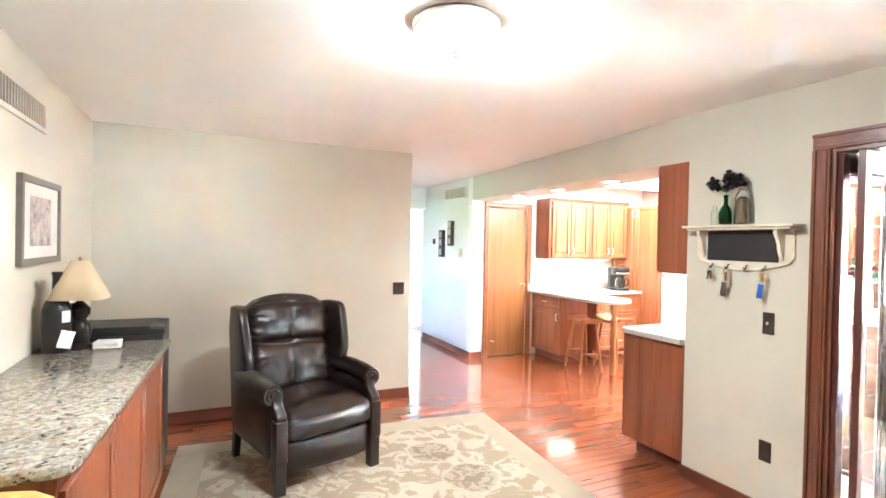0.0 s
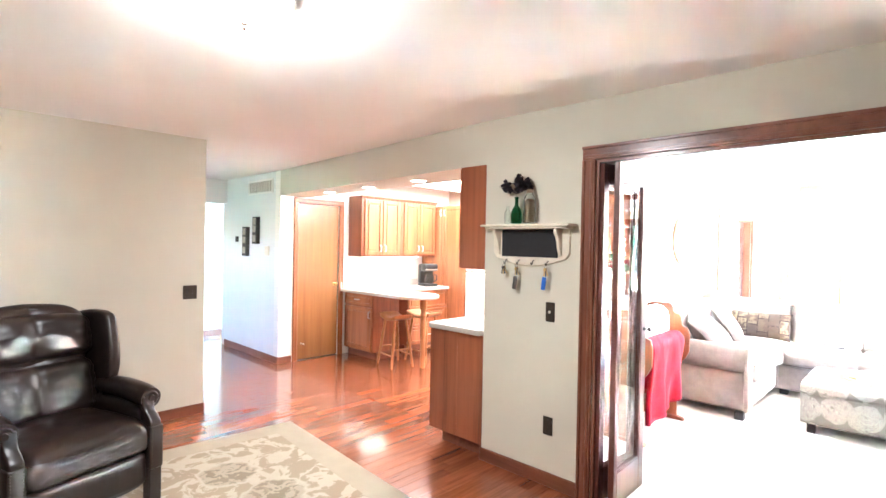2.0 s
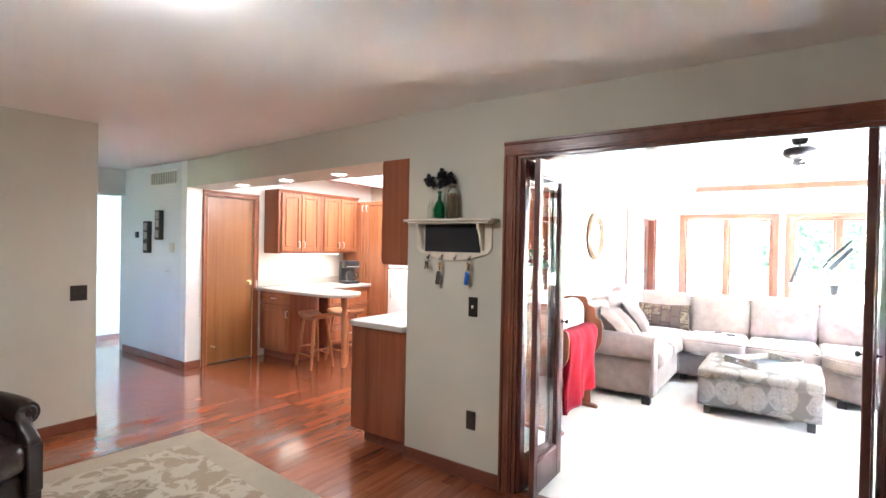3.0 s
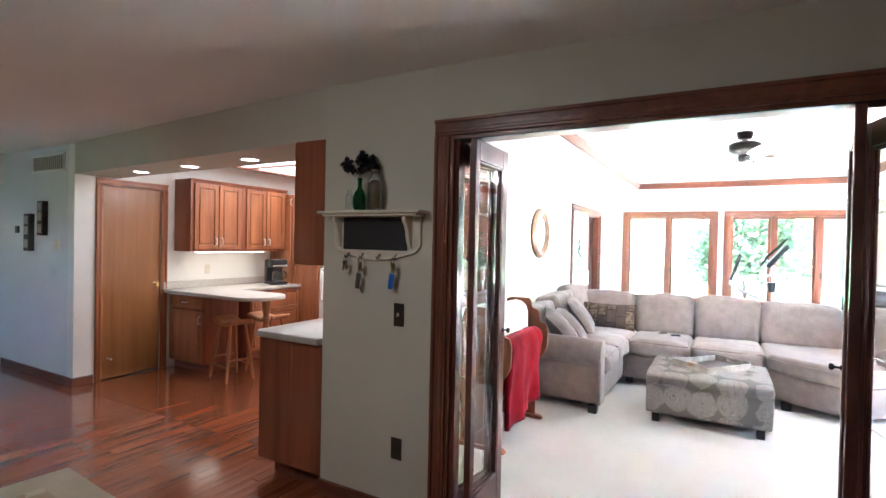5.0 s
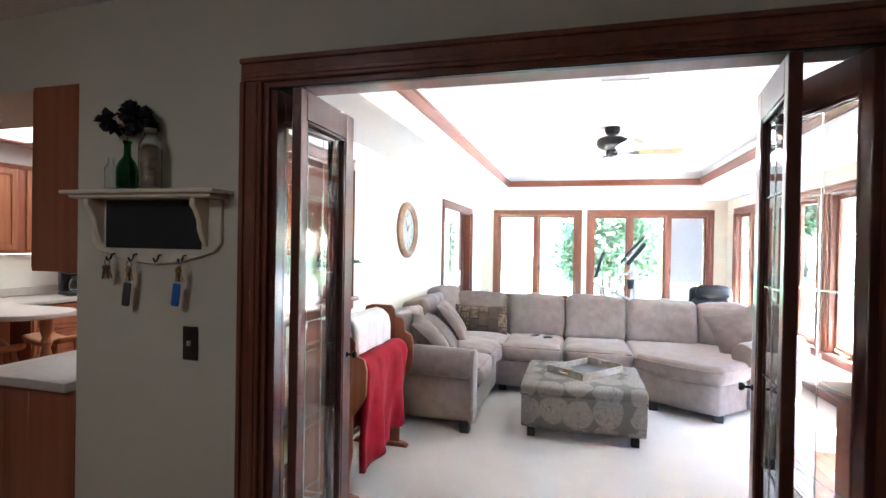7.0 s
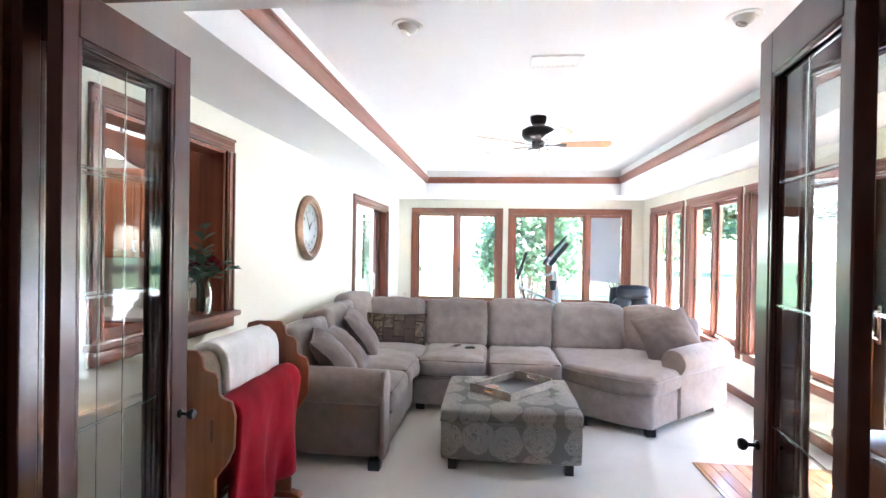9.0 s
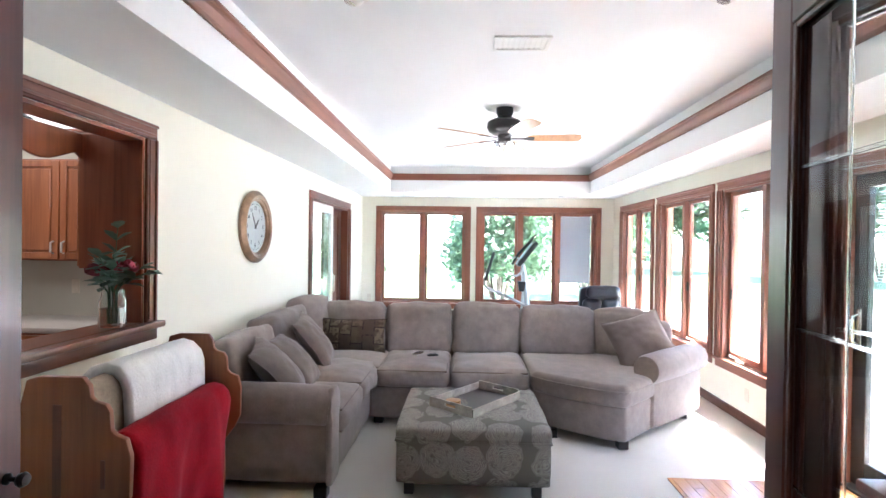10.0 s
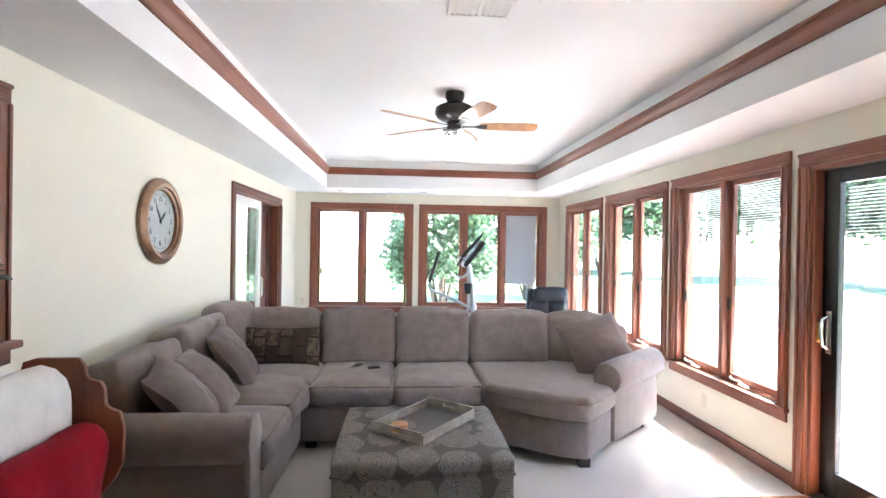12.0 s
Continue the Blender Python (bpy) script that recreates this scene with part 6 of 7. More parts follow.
def ottoman():
    o = thing("ottoman", "square ottoman in taupe cloth with pale rounds", "ottoman", pose(5.975, 0.65, 0))
    part("body", soft(0.88, 0.94, 0.28, 0.025, 0.008, 0.005, 14, (0, 0, 0.2225)), M_OTTO, o)
    part("top_cushion", soft(0.885, 0.945, 0.1, 0.035, 0.012, 0.005, 16, (0, 0, 0.384)), M_OTTO, o)
    part("piping", tube([(-0.438, -0.468, 0.352), (0.438, -0.468, 0.352), (0.438, 0.468, 0.352), (-0.438, 0.468, 0.352)], 0.008, 8, closed=True), M_OTTO, o, "corded seam")
    for sx in (-1, 1):
        for sy in (-1, 1):
            part("foot", moved(prism([(-0.03, -0.03), (0.03, -0.03), (0.03, 0.03), (-0.03, 0.03)], 0, 0.085, 0.005, 1), Matrix.Translation((sx * 0.36, sy * 0.39, 0))), M_DARKBR, o, "dark tapered foot")


ottoman()


def serving_tray():
    t = thing("serving_tray", "weathered grey wooden tray with cut-out handles", "tray", pose(6.02, 0.627, 0.436, 0, 0, -38))
    L, W, h, k = 0.55, 0.36, 0.06, 0.012
    part("bottom", B(-L / 2, L / 2, -W / 2, W / 2, 0, 0.01), M_GREYKEY, t, "slate grey tray bottom")
    for s in (-1, 1):
        part("long_side", B(-L / 2, L / 2, s * W / 2 - k / 2, s * W / 2 + k / 2, 0, h, 0.002), M_GREYWOOD, t)
        part("end", wall_x(bmesh.new(), s * L / 2 - k / 2, s * L / 2 + k / 2, -W / 2 + k / 2, W / 2 - k / 2, 0, h + 0.012, [(-0.045, 0.045, 0.035, 0.055)]), M_GREYWOOD, t, "end with hand hole", False)


serving_tray()
for i in range(3):
    solid("coaster", lathe([(0.047, 0), (0.05, 0.002), (0.05, 0.011), (0.047, 0.013)], 24), M_FANBL, "round wooden coaster in a stack", "coaster", pose(5.91, 0.78, 0.447 + i * 0.0145, 0, 0, 40 * i), "stack of coasters")


def remote(label, m, mat, kind):
    r = thing("remote_control", label, "remote control", m)
    part("shell", soft(0.05, 0.16 if kind else 0.1, 0.022, 0.01, 0.003, 0, 5, (0, 0, 0.011)), mat, r)
    for i in range(3):
        for j in range(3):
            part("button", B(-0.016 + i * 0.012, -0.008 + i * 0.012, -0.03 + j * 0.022, -0.018 + j * 0.022, 0.021, 0.026), M_BLACKPL if kind else M_GREYKEY, r)


remote("silver television remote lying on the seat", pose(7.13, 1.14, 0.515, 0, 0, 70), M_CHROME, True)
remote("black remote lying on the seat", pose(7.08, 1.0, 0.515, 0, 0, 20), M_BLACKPL, False)


def quilt_rack():
    """Two shaped end boards joined by rails; local x along its length."""
    q = thing("quilt_rack", "oak quilt rack with stepped shaped ends", "rack", pose(4.25, 0, 0))
    prof = [(1.97, 0.03), (1.97, 0.16), (1.95, 0.3), (1.955, 0.5), (1.9, 0.57), (1.872, 0.63), (1.868, 0.775), (1.885, 0.835), (1.925, 0.85), (1.94, 0.865), (1.945, 0.93), (1.96, 0.955), (2.0, 0.965), (2.015, 0.98), (2.02, 1.02), (2.045, 1.05), (2.2, 1.05), (2.25, 1.035), (2.27, 0.96), (2.3, 0.8), (2.3, 0.5), (2.27, 0.3), (2.27, 0.03)]
    for x in (0.0, 0.85):
        e = part("end_board", moved(prism(prof, -0.011, 0.011, 0.004, 2, "x"), Matrix.Translation((x, 0, 0))), M_RACK, q, "stepped end board")
        part("foot", moved(prism([(1.9, 0), (2.34, 0), (2.32, 0.025), (2.27, 0.035), (1.97, 0.035), (1.92, 0.025)], -0.03, 0.03, 0.005, 1, "x"), Matrix.Translation((x, 0, 0))), M_RACK, q, "flat wooden foot")
        s = -1 if x < 0.1 else 1
        for y0, y1, z0, z1 in ((2.12, 2.15, 0.62, 0.95), (1.96, 1.975, 0.66, 0.76)):
            part("inlay", B(x + s * 0.011, x + s * 0.014, y0, y1, z0, z1), M_TRIM, e, "darker carved slot")
    for y, z in ((1.975, 0.735), (2.14, 0.95), (2.24, 0.6), (2.12, 0.25)):
        part("rail", tube([(0, y, z), (0.85, y, z)], 0.014, 12), M_RACK, q, "round rail")


quilt_rack()


def draped(name, label, mat, x0, x1, y, z, front, rear, thick, seed, hang=0.02, skew=0.0, rad=0.02):
    """Cloth folded over a rail at (y, z), hanging to the given lengths in front and behind, with soft folds."""
    bm = bmesh.new()
    nx, prof = 26, []
    r = rad + thick
    nf, nr = 14, 10
    for i in range(nf):
        prof.append((y - r, z - front * (1 - i / nf), 1 - i / nf))
    for i in range(7):
        a = math.pi * i / 6
        prof.append((y - r * math.cos(a), z + r * math.sin(a), 0))
    for i in range(1, nr + 1):
        prof.append((y + r, z - rear * i / nr, -i / nr))
    grid = []
    for i in range(nx + 1):
        k = i / nx
        row = []
        for py, pz, w in prof:
            p = Vector((seed * 2.3 + k * 5.0, seed, pz * 1.2))
            f = noise.noise(p) * hang * (abs(w) * 1.6 + 0.15) + 0.006 * noise.noise(p * 4)
            wav = 0.5 * hang * math.sin(k * 13 + seed) * abs(w)
            x = x0 + (x1 - x0) * k + 0.02 * noise.noise(Vector((pz * 3, seed, 2.0))) * (1 if k in (0, 1) else 0.5)
            zz = pz + skew * k * (1 if w > 0 else 0) * w + 0.012 * noise.noise(Vector((k * 6, seed, 7))) * (1 if w in (1, -1) else 0.3)
            row.append(bm.verts.new((x, py - (f + wav if w >= 0 else -abs(f)), zz)))
        grid.append(row)
    for a, b in zip(grid, grid[1:]):
        for j in range(len(prof) - 1):
            bm.faces.new((a[j], a[j + 1], b[j + 1], b[j]))
    ob = solid(name, bm, mat, label, "blanket")
    so = ob.modifiers.new("thick", "SOLIDIFY")
    so.thickness, so.offset = thick, 0
    return ob


draped("red_blanket", "red fleece blanket folded over the front rail", M_RED, 4.33, 5.03, 1.975, 0.735, 0.6, 0.4, 0.034, 3, 0.06, 0.12, 0.035)
draped("white_throw", "fluffy white throw hung over the top rail", M_THROW, 4.47, 5.02, 2.135, 0.935, 0.42, 0.35, 0.036, 7, 0.025, 0.0, 0.052)
draped("tan_blanket", "tan blanket hung over the top rail", M_TAN, 4.31, 5.075, 2.135, 0.94, 0.4, 0.3, 0.024, 11, 0.012, 0.0, 0.024)


def wall_clock():
    c = thing("wall_clock", "round copper-rimmed wall clock with pale dial", "clock", pose(6.66, CY, 1.66, 0, 0, 0))
    R = 0.3
    part("rim", lathe([(0.215, -0.012), (0.22, -0.03), (0.235, -0.035), (0.24, -0.05), (0.262, -0.056), (0.285, -0.045), (R, -0.03), (R, -0.006), (0.29, 0)], 56, axis="y", cap=False), M_CLOCKRIM, c, "stepped copper rim")
    part("dial", lathe([(0.001, -0.012), (0.217, -0.012), (0.217, 0)], 48, axis="y", cap=False), M_CLOCKFACE, c, "pale blue-grey dial")
    for i in range(60):
        a = 2 * math.pi * i / 60
        if i % 5:
            part("tick", moved(B(-0.0012, 0.0012, -0.0145, -0.0125, 0.188, 0.196), Matrix.Rotation(a, 4, "Y")), M_BLACKPL, c)
    for h in range(1, 13):
        cu = bpy.data.curves.new("numeral", "FONT")
        cu.body, cu.size, cu.align_x, cu.align_y, cu.extrude = str(h), 0.05, "CENTER", "CENTER", 0.0008
        t = new("numeral", cu)
        a = 2 * math.pi * h / 12
        t.parent = c
        t.matrix_basis = Matrix.Translation((0.155 * math.sin(a), -0.0138, 0.155 * math.cos(a))) @ Matrix.Rotation(radians(90), 4, "X")
        cu.materials.append(M_BLACKPL)
    for ang, ln, w in ((45, 0.1, 0.008), (-32, 0.14, 0.006)):
        part("clock_hand", moved(prism([(-w, -0.02), (w, -0.02), (w * 1.3, ln * 0.6), (0, ln), (-w * 1.3, ln * 0.6)], -0.0185, -0.0165, axis="y"), Matrix.Rotation(radians(ang), 4, "Y")), M_BLACKPL, c, "black pointer")
    part("hub", lathe([(0.012, -0.021), (0.012, -0.013)], 16, axis="y"), M_BLACKPL, c)


wall_clock()


def ceiling_fan():
    f = thing("ceiling_fan", "dark bronze ceiling fan with oak blades and lamps", "ceiling fan", pose(6.98, 0.386, TRAY))
    part("canopy", lathe([(0.03, 0), (0.075, 0), (0.075, -0.04), (0.06, -0.07), (0.02, -0.08)], 28), M_DKMETAL, f)
    part("rod", tube([(0, 0, -0.07), (0, 0, -0.11)], 0.014, 12), M_DKMETAL, f)
    part("motor", lathe([(0.05, -0.1), (0.12, -0.105), (0.15, -0.125), (0.155, -0.17), (0.14, -0.2), (0.1, -0.225), (0.06, -0.235), (0.055, -0.3), (0.045, -0.315)], 36), M_DKMETAL, f, "dark ribbed motor housing")
    for i in range(5):
        a = radians(52 + 72 * i)
        m = Matrix.Rotation(a, 4, "Z") @ Matrix.Translation((0, 0, -0.262)) @ Matrix.Rotation(radians(-13), 4, "X")
        out = [(0.2, -0.045), (0.3, -0.06), (0.6, -0.068), (0.655, -0.055), (0.67, 0.0), (0.655, 0.055), (0.6, 0.068), (0.3, 0.06), (0.2, 0.045)]
        b = part("blade", moved(prism(out, -0.003, 0.003, 0.001, 1), m), M_FANBL, f, "light oak blade")
        bm = prism([(0.06, -0.014), (0.16, -0.012), (0.22, -0.035), (0.26, -0.03), (0.26, 0.03), (0.22, 0.035), (0.16, 0.012), (0.06, 0.014)], -0.009, -0.003, 0.001, 1)
        part("blade_iron", moved(bm, m), M_DKMETAL, b, "dark blade bracket")
    for i in range(4):
        a = radians(20 + 90 * i)
        d = Vector((math.cos(a), math.sin(a), 0))
        arm = part("lamp_arm", tube([d * 0.04 + Vector((0, 0, -0.3)), d * 0.09 + Vector((0, 0, -0.305)), d * 0.11 + Vector((0, 0, -0.33))], 0.009, 8), M_DKMETAL, f)
        m = Matrix.Translation(d * 0.11 + Vector((0, 0, -0.325))) @ Matrix.Rotation(a, 4, "Z") @ Matrix.Rotation(radians(-25), 4, "Y")
        part("lamp_shade", moved(lathe([(0.018, 0), (0.025, -0.02), (0.04, -0.06), (0.058, -0.085), (0.055, -0.085), (0.036, -0.06), (0.02, -0.02)], 20, cap=False), m), M_FANLT, arm, "frosted bell glass, lit")
    part("pull_chain", tube([(0.02, 0, -0.31), (0.02, 0, -0.42)], 0.002, 6), M_BRASS, f)


ceiling_fan()
for i, (x, y) in enumerate(((4.964, 1.275), (4.973, -0.5))):
    sp = thing("spotlight", "white recessed eyeball ceiling spotlight", "ceiling light", pose(x, y, TRAY), "eyeball spotlights")
    part("ring", lathe([(0.06, 0.0), (0.062, -0.008), (0.085, -0.006), (0.09, 0.0)], 28, cap=False), M_WHITE, sp, "white ring")
    part("eyeball", moved(lathe([(0.001, -0.045), (0.035, -0.042), (0.055, -0.02), (0.06, 0.0)], 24, cap=False), Matrix.Rotation(radians(20), 4, "X")), M_WHITE, sp)
    part("lens", moved(lathe([(0.001, -0.047), (0.03, -0.0445)], 20, cap=False), Matrix.Rotation(radians(20), 4, "X")), M_CHROME, sp)
for y in (1.75, 0.5, -0.8):
    sp = thing("downlight", "small recessed light in the far soffit", "ceiling light", pose(10.67, y, SOFF), "downlights in the living-room soffit")
    part("ring", lathe([(0.045, 0), (0.048, -0.005), (0.06, -0.003), (0.062, 0.0)], 24, cap=False), M_WHITE, sp, "white ring")
    # Flat disc; its dark grey stands for the shade inside the fitting.
    part("recess_shade_disc", lathe([(0.001, -0.001), (0.045, -0.002)], 20, cap=False), M_GREYKEY, sp)
cv = thing("ceiling_vent", "white rectangular ceiling air grille", "vent", pose(5.55, 0.395, TRAY))
part("frame", moved(wall_y(bmesh.new(), -0.012, 0, -0.1, 0.1, -0.165, 0.165, [(-0.08, 0.08, -0.145, 0.145)]), Matrix.Rotation(radians(90), 4, "X") @ Matrix.Translation((0, 0, 0))), M_WHITE, cv, "", False)
part("backing", B(-0.08, 0.08, -0.145, 0.145, -0.003, -0.001), M_WHITE, cv)
for i in range(9):
    part("slat", moved(B(-0.08, 0.08, -0.009, 0.009, -0.001, 0.001), Matrix.Translation((0, -0.128 + i * 0.032, -0.008)) @ Matrix.Rotation(0.25, 4, "X")), M_WHITE, cv)


def rose_vase():
    rng = random.Random(11)
    v = thing("flower_vase", "glass jar of dark red roses and eucalyptus", "vase", pose(5.05, 2.53, 1.08) @ Matrix.Scale(1.4, 4))
    part("jar", lathe([(0.001, 0.004), (0.04, 0.004), (0.045, 0.012), (0.045, 0.1), (0.037, 0.12), (0.037, 0.138), (0.033, 0.138), (0.033, 0.118), (0.041, 0.098), (0.041, 0.014), (0.001, 0.01)], 24, cap=False), M_VASEGL, v, "clear glass jar")
    part("water", lathe([(0.001, 0.011), (0.04, 0.013), (0.04, 0.075), (0.001, 0.075)], 20), M_WATER, v)
    stems, lv, pet = bmesh.new(), bmesh.new(), bmesh.new()
    for i in range(5):
        a = 2 * math.pi * i / 5
        tip = Vector((0.06 * math.cos(a), 0.045 * math.sin(a), 0.19 + 0.02 * rng.random()))
        tube([(0.01 * math.cos(a), 0.01 * math.sin(a), 0.02), (0.015 * math.cos(a), 0.015 * math.sin(a), 0.13), tip], 0.003, 6, stems)
        for j in range(16):
            d = rnd_dir(rng, -0.1, 1.0)
            leaf_mesh(pet, tip + d * 0.01, (d + Vector((0, 0, 0.6))).normalized(), d, 0.042, 0.042, 2)
    for i in range(11):
        d = rnd_dir(rng, 0.05, 0.9)
        p0 = Vector((0, 0, 0.13))
        ln = rng.uniform(0.12, 0.2) if i else 0.24
        if not i:
            d = Vector((0.1, 0, 1)).normalized()
        tip = p0 + Vector((d.x, d.y * 0.6, d.z)) * ln
        tube([p0, p0.lerp(tip, 0.5) + Vector((0, 0, 0.012)), tip], 0.0018, 5, stems)
        for k in (0.4, 0.6, 0.8, 1.0):
            for s in (-1, 1):
                dd = (d * 0.4 + rnd_dir(rng, -0.4, 0.6) * 0.9).normalized()
                leaf_mesh(lv, p0.lerp(tip, k), dd, Vector((0.1, 0.2, 1)), 0.058, 0.042)
    part("stems", stems, M_LEAF, v)
    part("leaves", lv, M_EUCA, v, "grey-green eucalyptus leaves")
    part("roses", pet, M_ROSE, v, "dark red rose heads")


rose_vase()


def elliptical():
    e = thing("elliptical_trainer", "silver and black elliptical exercise machine", "exercise machine", pose(9.6, 0, 0))
    part("base_rail", B(-0.7, 0.7, -0.04, 0.04, 0.04, 0.1, 0.01, 2), M_STEEL, e)
    for x in (-0.65, 0.65):
        part("stabiliser", tube([(x, -0.3, 0.04), (x, 0.3, 0.04)], 0.035, 12), M_BLACKPL, e)
    part("shroud", soft(0.6, 0.16, 0.5, 0.07, 0, 0, 8, (0.3, -0.05, 0.35)), M_GREYKEY, e, "grey drive housing")
    part("mast", tube([(0.0, -0.17, 0.1), (0.0, -0.155, 0.7), (0, -0.13, 1.0), (0, -0.09, 1.28)], [0.05, 0.045, 0.04, 0.03], 12), M_STEEL, e)
    part("console", moved(soft(0.3, 0.07, 0.42, 0.025, 0, 0, 7), Matrix.Translation((0, -0.14, 1.42)) @ Matrix.Rotation(radians(38), 4, "X")), M_BLACKPL, e, "black display console")
    part("console_bar", tube([(-0.05, 0.07, 1.27), (-0.05, -0.02, 1.42), (-0.05, -0.16, 1.57), (-0.05, -0.26, 1.69)], [0.014, 0.02, 0.022, 0.014], 10), M_BLACKPL, e, "black padded bar")
    ring = [(-0.05, 0.02 + 0.1 * math.cos(a), 1.24 + 0.13 * math.sin(a)) for a in [math.radians(60 + 24 * i) for i in range(11)]]
    part("grip_loop", tube(ring, 0.016, 10), M_STEEL, e, "silver looped grip")
    part("bottle_holder", lathe([(0.04, 0.98), (0.055, 1.08), (0.06, 1.12), (0.05, 1.12)], 18, (-0.06, -0.07, -0.08)), M_BLACKPL, e, "black cup holder")
    part("moving_arm", tube([(-0.15, -0.1, 0.72), (-0.15, 0.2, 0.86), (-0.15, 0.42, 0.95), (-0.15, 0.45, 1.0), (-0.15, 0.44, 1.06)], 0.018, 10), M_STEEL, e, "silver swing arm")
    part("arm_grip", tube([(-0.15, 0.445, 1.05), (-0.15, 0.38, 1.25), (-0.15, 0.325, 1.44)], 0.024, 10), M_BLACKPL, e, "black foam grip")
    part("moving_arm", tube([(0.2, -0.1, 0.6), (0.2, -0.12, 0.9), (0.2, -0.1, 1.2)], 0.018, 10), M_STEEL, e, "silver swing arm")
    for s in (-1, 1):
        part("pedal", B(-0.5, -0.1, s * 0.15 - 0.07, s * 0.15 + 0.07, 0.25, 0.29, 0.01, 2), M_BLACKPL, e)


elliptical()


def small_recliner():
    c = thing("leather_armchair", "blue-black leather armchair behind the sofa", "armchair", pose(10.1, -1.24, 0, 0, 0, 0))
    L = M_LEATHER_B
    part("base", soft(0.6, 0.62, 0.3, 0.05, 0, 0.004, 8, (0.1, 0, 0.2)), L, c)
    part("seat", soft(0.5, 0.4, 0.14, 0.05, 0.02, 0.006, 9, (0.1, 0, 0.42)), L, c)
    part("backrest", soft(0.16, 0.58, 0.55, 0.05, 0.015, 0.008, 10, (-0.18, 0, 0.66), 2), L, c)
    part("head_cushion", soft(0.12, 0.46, 0.17, 0.05, 0.02, 0.012, 10, (-0.27, -0.03, 0.88), 3), L, c, "padded head cushion")
    part("lumbar_pad", soft(0.12, 0.24, 0.2, 0.05, 0.02, 0.01, 9, (-0.26, 0.13, 0.68), 5), L, c)
    part("lumbar_pad", soft(0.12, 0.24, 0.2, 0.05, 0.02, 0.01, 9, (-0.26, -0.13, 0.68), 6), L, c)
    for s in (-1, 1):
        part("arm", soft(0.56, 0.13, 0.34, 0.05, 0.01, 0.006, 9, (0.1, s * 0.27, 0.42), 4), L, c)


small_recliner()
solid("white_blanket", soft(0.4, 0.75, 0.12, 0.05, 0.02, 0.02, 12, (0, 0, 0)), M_THROW, "crumpled white blanket on the ledge behind", "blanket", pose(7.95, -0.85, 0.76))
st = thing("console_table", "low narrow table behind the sofa", "table", pose(7.97, -0.85, 0))
part("tabletop", B(-0.13, 0.22, -0.42, 0.42, 0.67, 0.7, 0.004), M_TRIM_Y, st)
for sx in (-0.09, 0.18):
    for sy in (-0.38, 0.38):
        part("leg", B(sx - 0.02, sx + 0.02, sy - 0.02, sy + 0.02, 0, 0.67, 0.003), M_TRIM, st)


def low_cabinet():
    """A waist-high wooden cabinet against the wall beside the wide doorway."""
    c = thing("low_cabinet", "reddish brown wooden cabinet with moulded top", "cabinet")
    part("body", B(3.29, 3.615, -1.12, -0.17, 0.08, 1.0, 0.004), M_CAB, c)
    part("plinth", B(3.29, 3.63, -1.135, -0.155, 0, 0.08, 0.006, 2), M_TRIM_Y, c)
    part("top_moulding", B(3.288, 3.635, -1.14, -0.15, 1.0, 1.02, 0.006, 2), M_TRIM_Y, c)
    part("top_board", B(3.288, 3.658, -1.16, -0.13, 1.02, 1.048, 0.008, 2), M_TRIM_Y, c, "moulded wooden top")
    for y0, y1 in ((-1.1, -0.65), (-0.64, -0.19)):
        d = part("cabinet_door", B(3.615, 3.632, y0, y1, 0.1, 0.98, 0.004), M_CAB, c)
        part("raised_panel", B(3.632, 3.638, y0 + 0.06, y1 - 0.06, 0.17, 0.91, 0.004), M_CAB, d)


low_cabinet()

# hard floor by the patio door
entry = setting("floor_entry", B(4.6, 5.92, -1.751, -0.645, 0.0005, 0.003), M_GAP, "honey oak strips inside the patio door", "floor")

# ---- outside ----
def shrub(name, label, x, y, r, h, seed, n, leaf_l=0.11, trunk=True):
    """A leafy bush: forked limbs and many single leaves with gaps."""
    rng = random.Random(seed)
    t = thing(name, label, "bush" if h < 3.2 else "tree", pose(x, y, -0.2))
    tb = bmesh.new()
    tips = []
    for i in range(9):
        a = 2 * math.pi * i / 9 + rng.uniform(-0.3, 0.3)
        q = rng.uniform(0.35, 0.8) * r
        tip = Vector((q * math.cos(a), q * math.sin(a), h * rng.uniform(0.55, 0.92)))
        mid = Vector((tip.x * 0.35, tip.y * 0.35, h * 0.35))
        tube([(0.04 * math.cos(a), 0.04 * math.sin(a), 0), mid, tip], [0.05, 0.03, 0.008], 6, tb)
        tips += [mid, tip, mid.lerp(tip, 0.5)]
    part("trunk", tb, M_BARK, t, "forked woody stems")
    for mat, share in ((M_LEAF, 0.6), (M_LEAF2, 0.4)):
        vs, fs = [], []
        for i in range(int(n * share)):
            d = rnd_dir(rng, -0.5, 1)
            k = rng.uniform(0.45, 1.0) ** 0.6 * (1 + 0.25 * noise.noise(d * 2.5 + Vector((seed, 0, 0))))
            c = Vector((d.x * r * k, d.y * r * k, h * 0.5 + d.z * h * 0.5 * k))
            if c.z < 0.05 or noise.noise(c * 1.8 + Vector((0, seed, 0))) < -0.22:
                continue
            u = rnd_dir(rng, -0.6, 0.6)
            w = u.cross(rnd_dir(rng, -1, 1)).normalized()
            L, W = leaf_l * rng.uniform(0.7, 1.3), leaf_l * rng.uniform(0.3, 0.5)
            b = len(vs)
            vs += [c, c + u * L * 0.5 + w * W, c + u * L, c + u * L * 0.5 - w * W]
            fs.append((b, b + 1, b + 2, b + 3))
        me = bpy.data.meshes.new("leaves")
        me.from_pydata([tuple(v) for v in vs], [], fs)
        me.materials.append(mat)
        cr = new("leaves", me)
        cr.parent = t
    return t


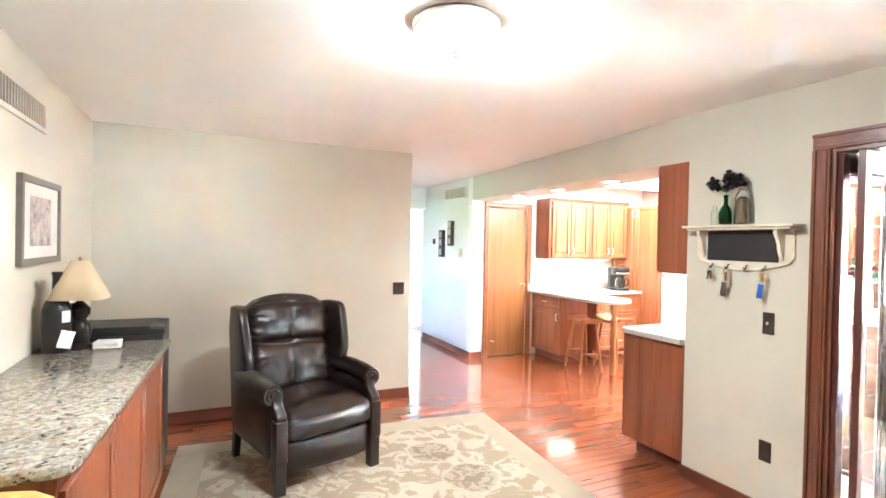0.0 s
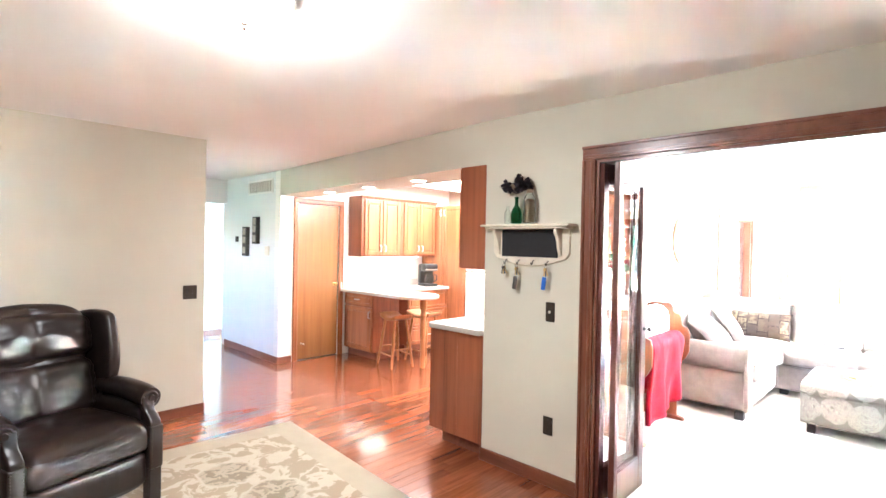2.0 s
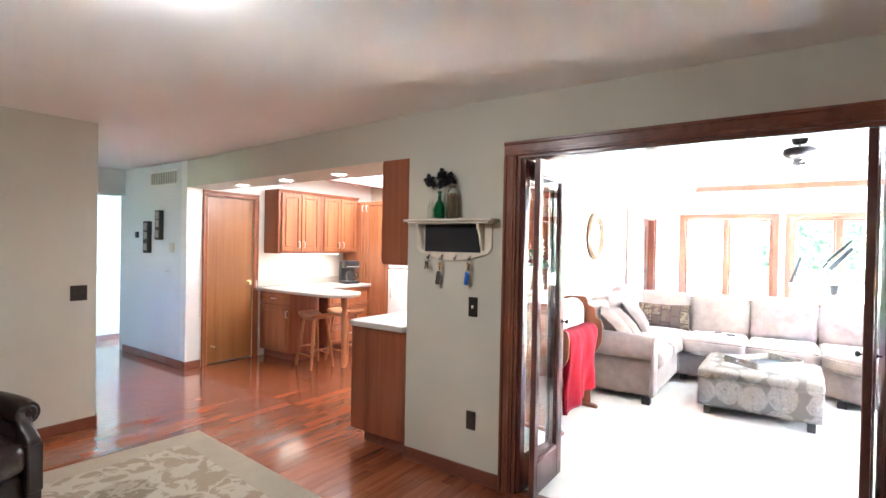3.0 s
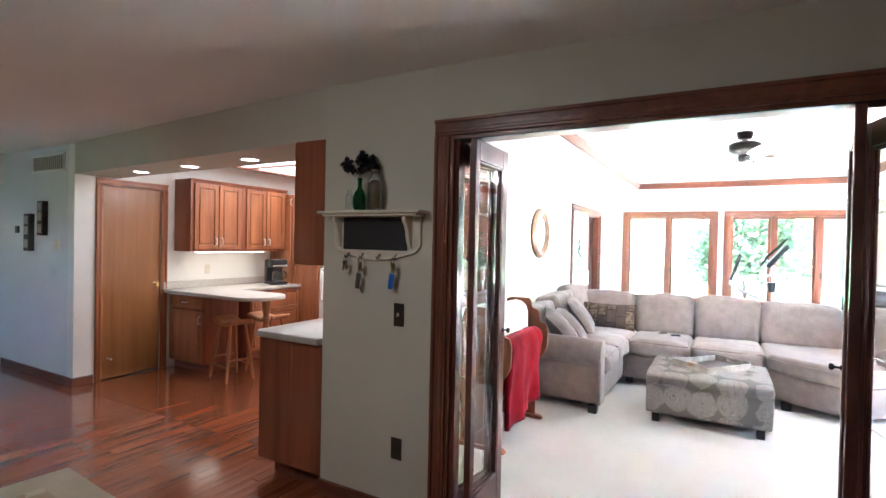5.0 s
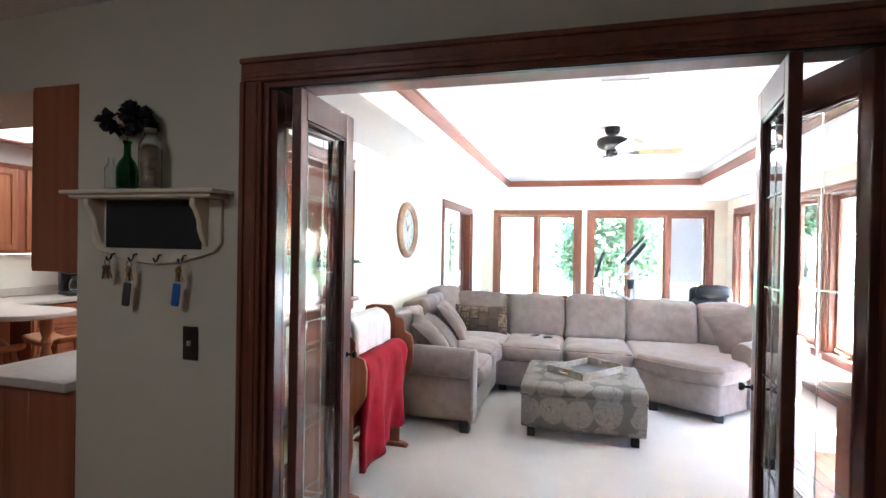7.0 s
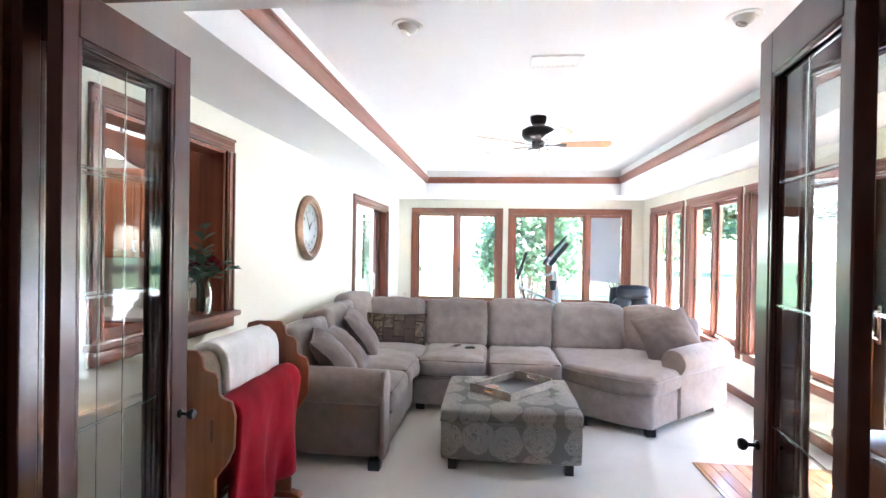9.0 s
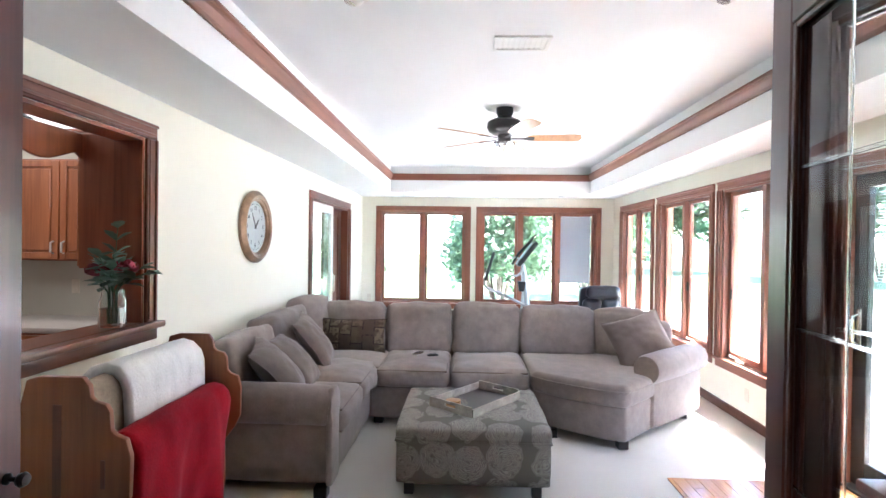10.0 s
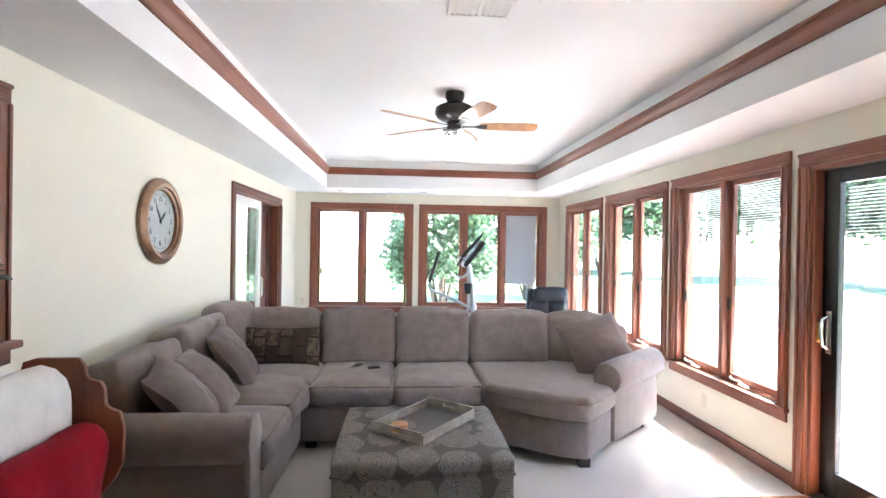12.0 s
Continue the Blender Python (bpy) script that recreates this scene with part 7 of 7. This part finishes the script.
shrub("garden_bush", "tall dense green bush outside the end windows", 14.2, -0.05, 1.25, 3.3, 3, 9000, 0.13)
shrub("garden_bush", "tall green bush beyond the lawn", 19.0, -3.2, 2.4, 4.5, 6, 6000, 0.2)
for i, (x, y, r, h) in enumerate(((31, -22, 5, 10), (22, -28, 5.5, 11), (12, -30, 5.5, 11), (2, -29, 5.5, 11), (40, -14, 5, 10))):
    shrub("shade_tree", "broad leafy green tree at the lawn's edge", x, y, r, h, 20 + i, 15000, 0.42)

# ---- floor pieces ----
def planks(parent, x0, x1, y0, y1, w, mat, seed, as_parts, top=0.0, thick=0.014, lmin=0.5, lmax=1.5, name="plank"):
    """Strips along x in staggered rows; those inside as_parts (a plan box) are parts, the rest one joined mesh."""
    rng = random.Random(seed)
    shapes, rest, made = {}, ([], []), 0
    y = y0
    while y < y1 - 1e-6:
        yw = min(w, y1 - y)
        x = x0 - rng.uniform(0, 0.6)
        while x < x1:
            ln = round(rng.uniform(lmin, lmax) * 5) / 5
            a, b = max(x, x0), min(x + ln, x1)
            x += ln
            if b - a < 0.03:
                continue
            g = 0.0009
            inside = as_parts and as_parts[0] <= a and b <= as_parts[1] and as_parts[2] <= y and y + yw <= as_parts[3] and made < 290
            if inside:
                key = (round(b - a, 3), round(yw, 3))
                if key not in shapes:
                    shapes[key] = mesh_of(name, B(g, key[0] - g, g, key[1] - g, -thick, 0, 0.0012), mat, False)
                ob = new(name, shapes[key])
                ob.parent = parent
                ob.location = (a, y, top - 0.0006 * rng.random())
                made += 1
            else:
                zt = top - 0.0006 * rng.random()
                n = len(rest[0])
                rest[0].extend([(a + g, y + g, zt), (b - g, y + g, zt), (b - g, y + yw - g, zt), (a + g, y + yw - g, zt), (a + g, y + g, top - thick), (b - g, y + g, top - thick), (b - g, y + yw - g, top - thick), (a + g, y + yw - g, top - thick)])
                rest[1].extend([tuple(n + i for i in q) for q in ((0, 1, 2, 3), (0, 4, 5, 1), (1, 5, 6, 2), (2, 6, 7, 3), (3, 7, 4, 0))])
        y += w
    if rest[0]:
        me = bpy.data.meshes.new("planks")
        me.from_pydata(rest[0], [], rest[1])
        me.materials.append(mat)
        ob = new("planks", me)
        ob.parent = parent
        tagged(ob, kind="stuff")


floor_main = bpy.data.objects["floor"]
planks(floor_den, -0.6, 3.199, -1.5, 2.65, 0.083, M_PLANK, 1, None)
planks(floor_main, -0.6, 3.42, 2.65, 8.69, 0.083, M_PLANK, 2, (0.3, 3.42, 2.65, 6.2))
planks(floor_main, 3.42, 6.5, 2.65, 6.2, 0.083, M_PLANK, 3, None)
planks(floor_main, 3.42, 4.08, 7.92, 8.69, 0.083, M_PLANK, 4, None)
planks(entry, 4.6, 5.92, -1.751, -0.645, 0.083, M_ENTRY, 5, (4.6, 5.92, -1.751, -0.645), 0.009, 0.006)
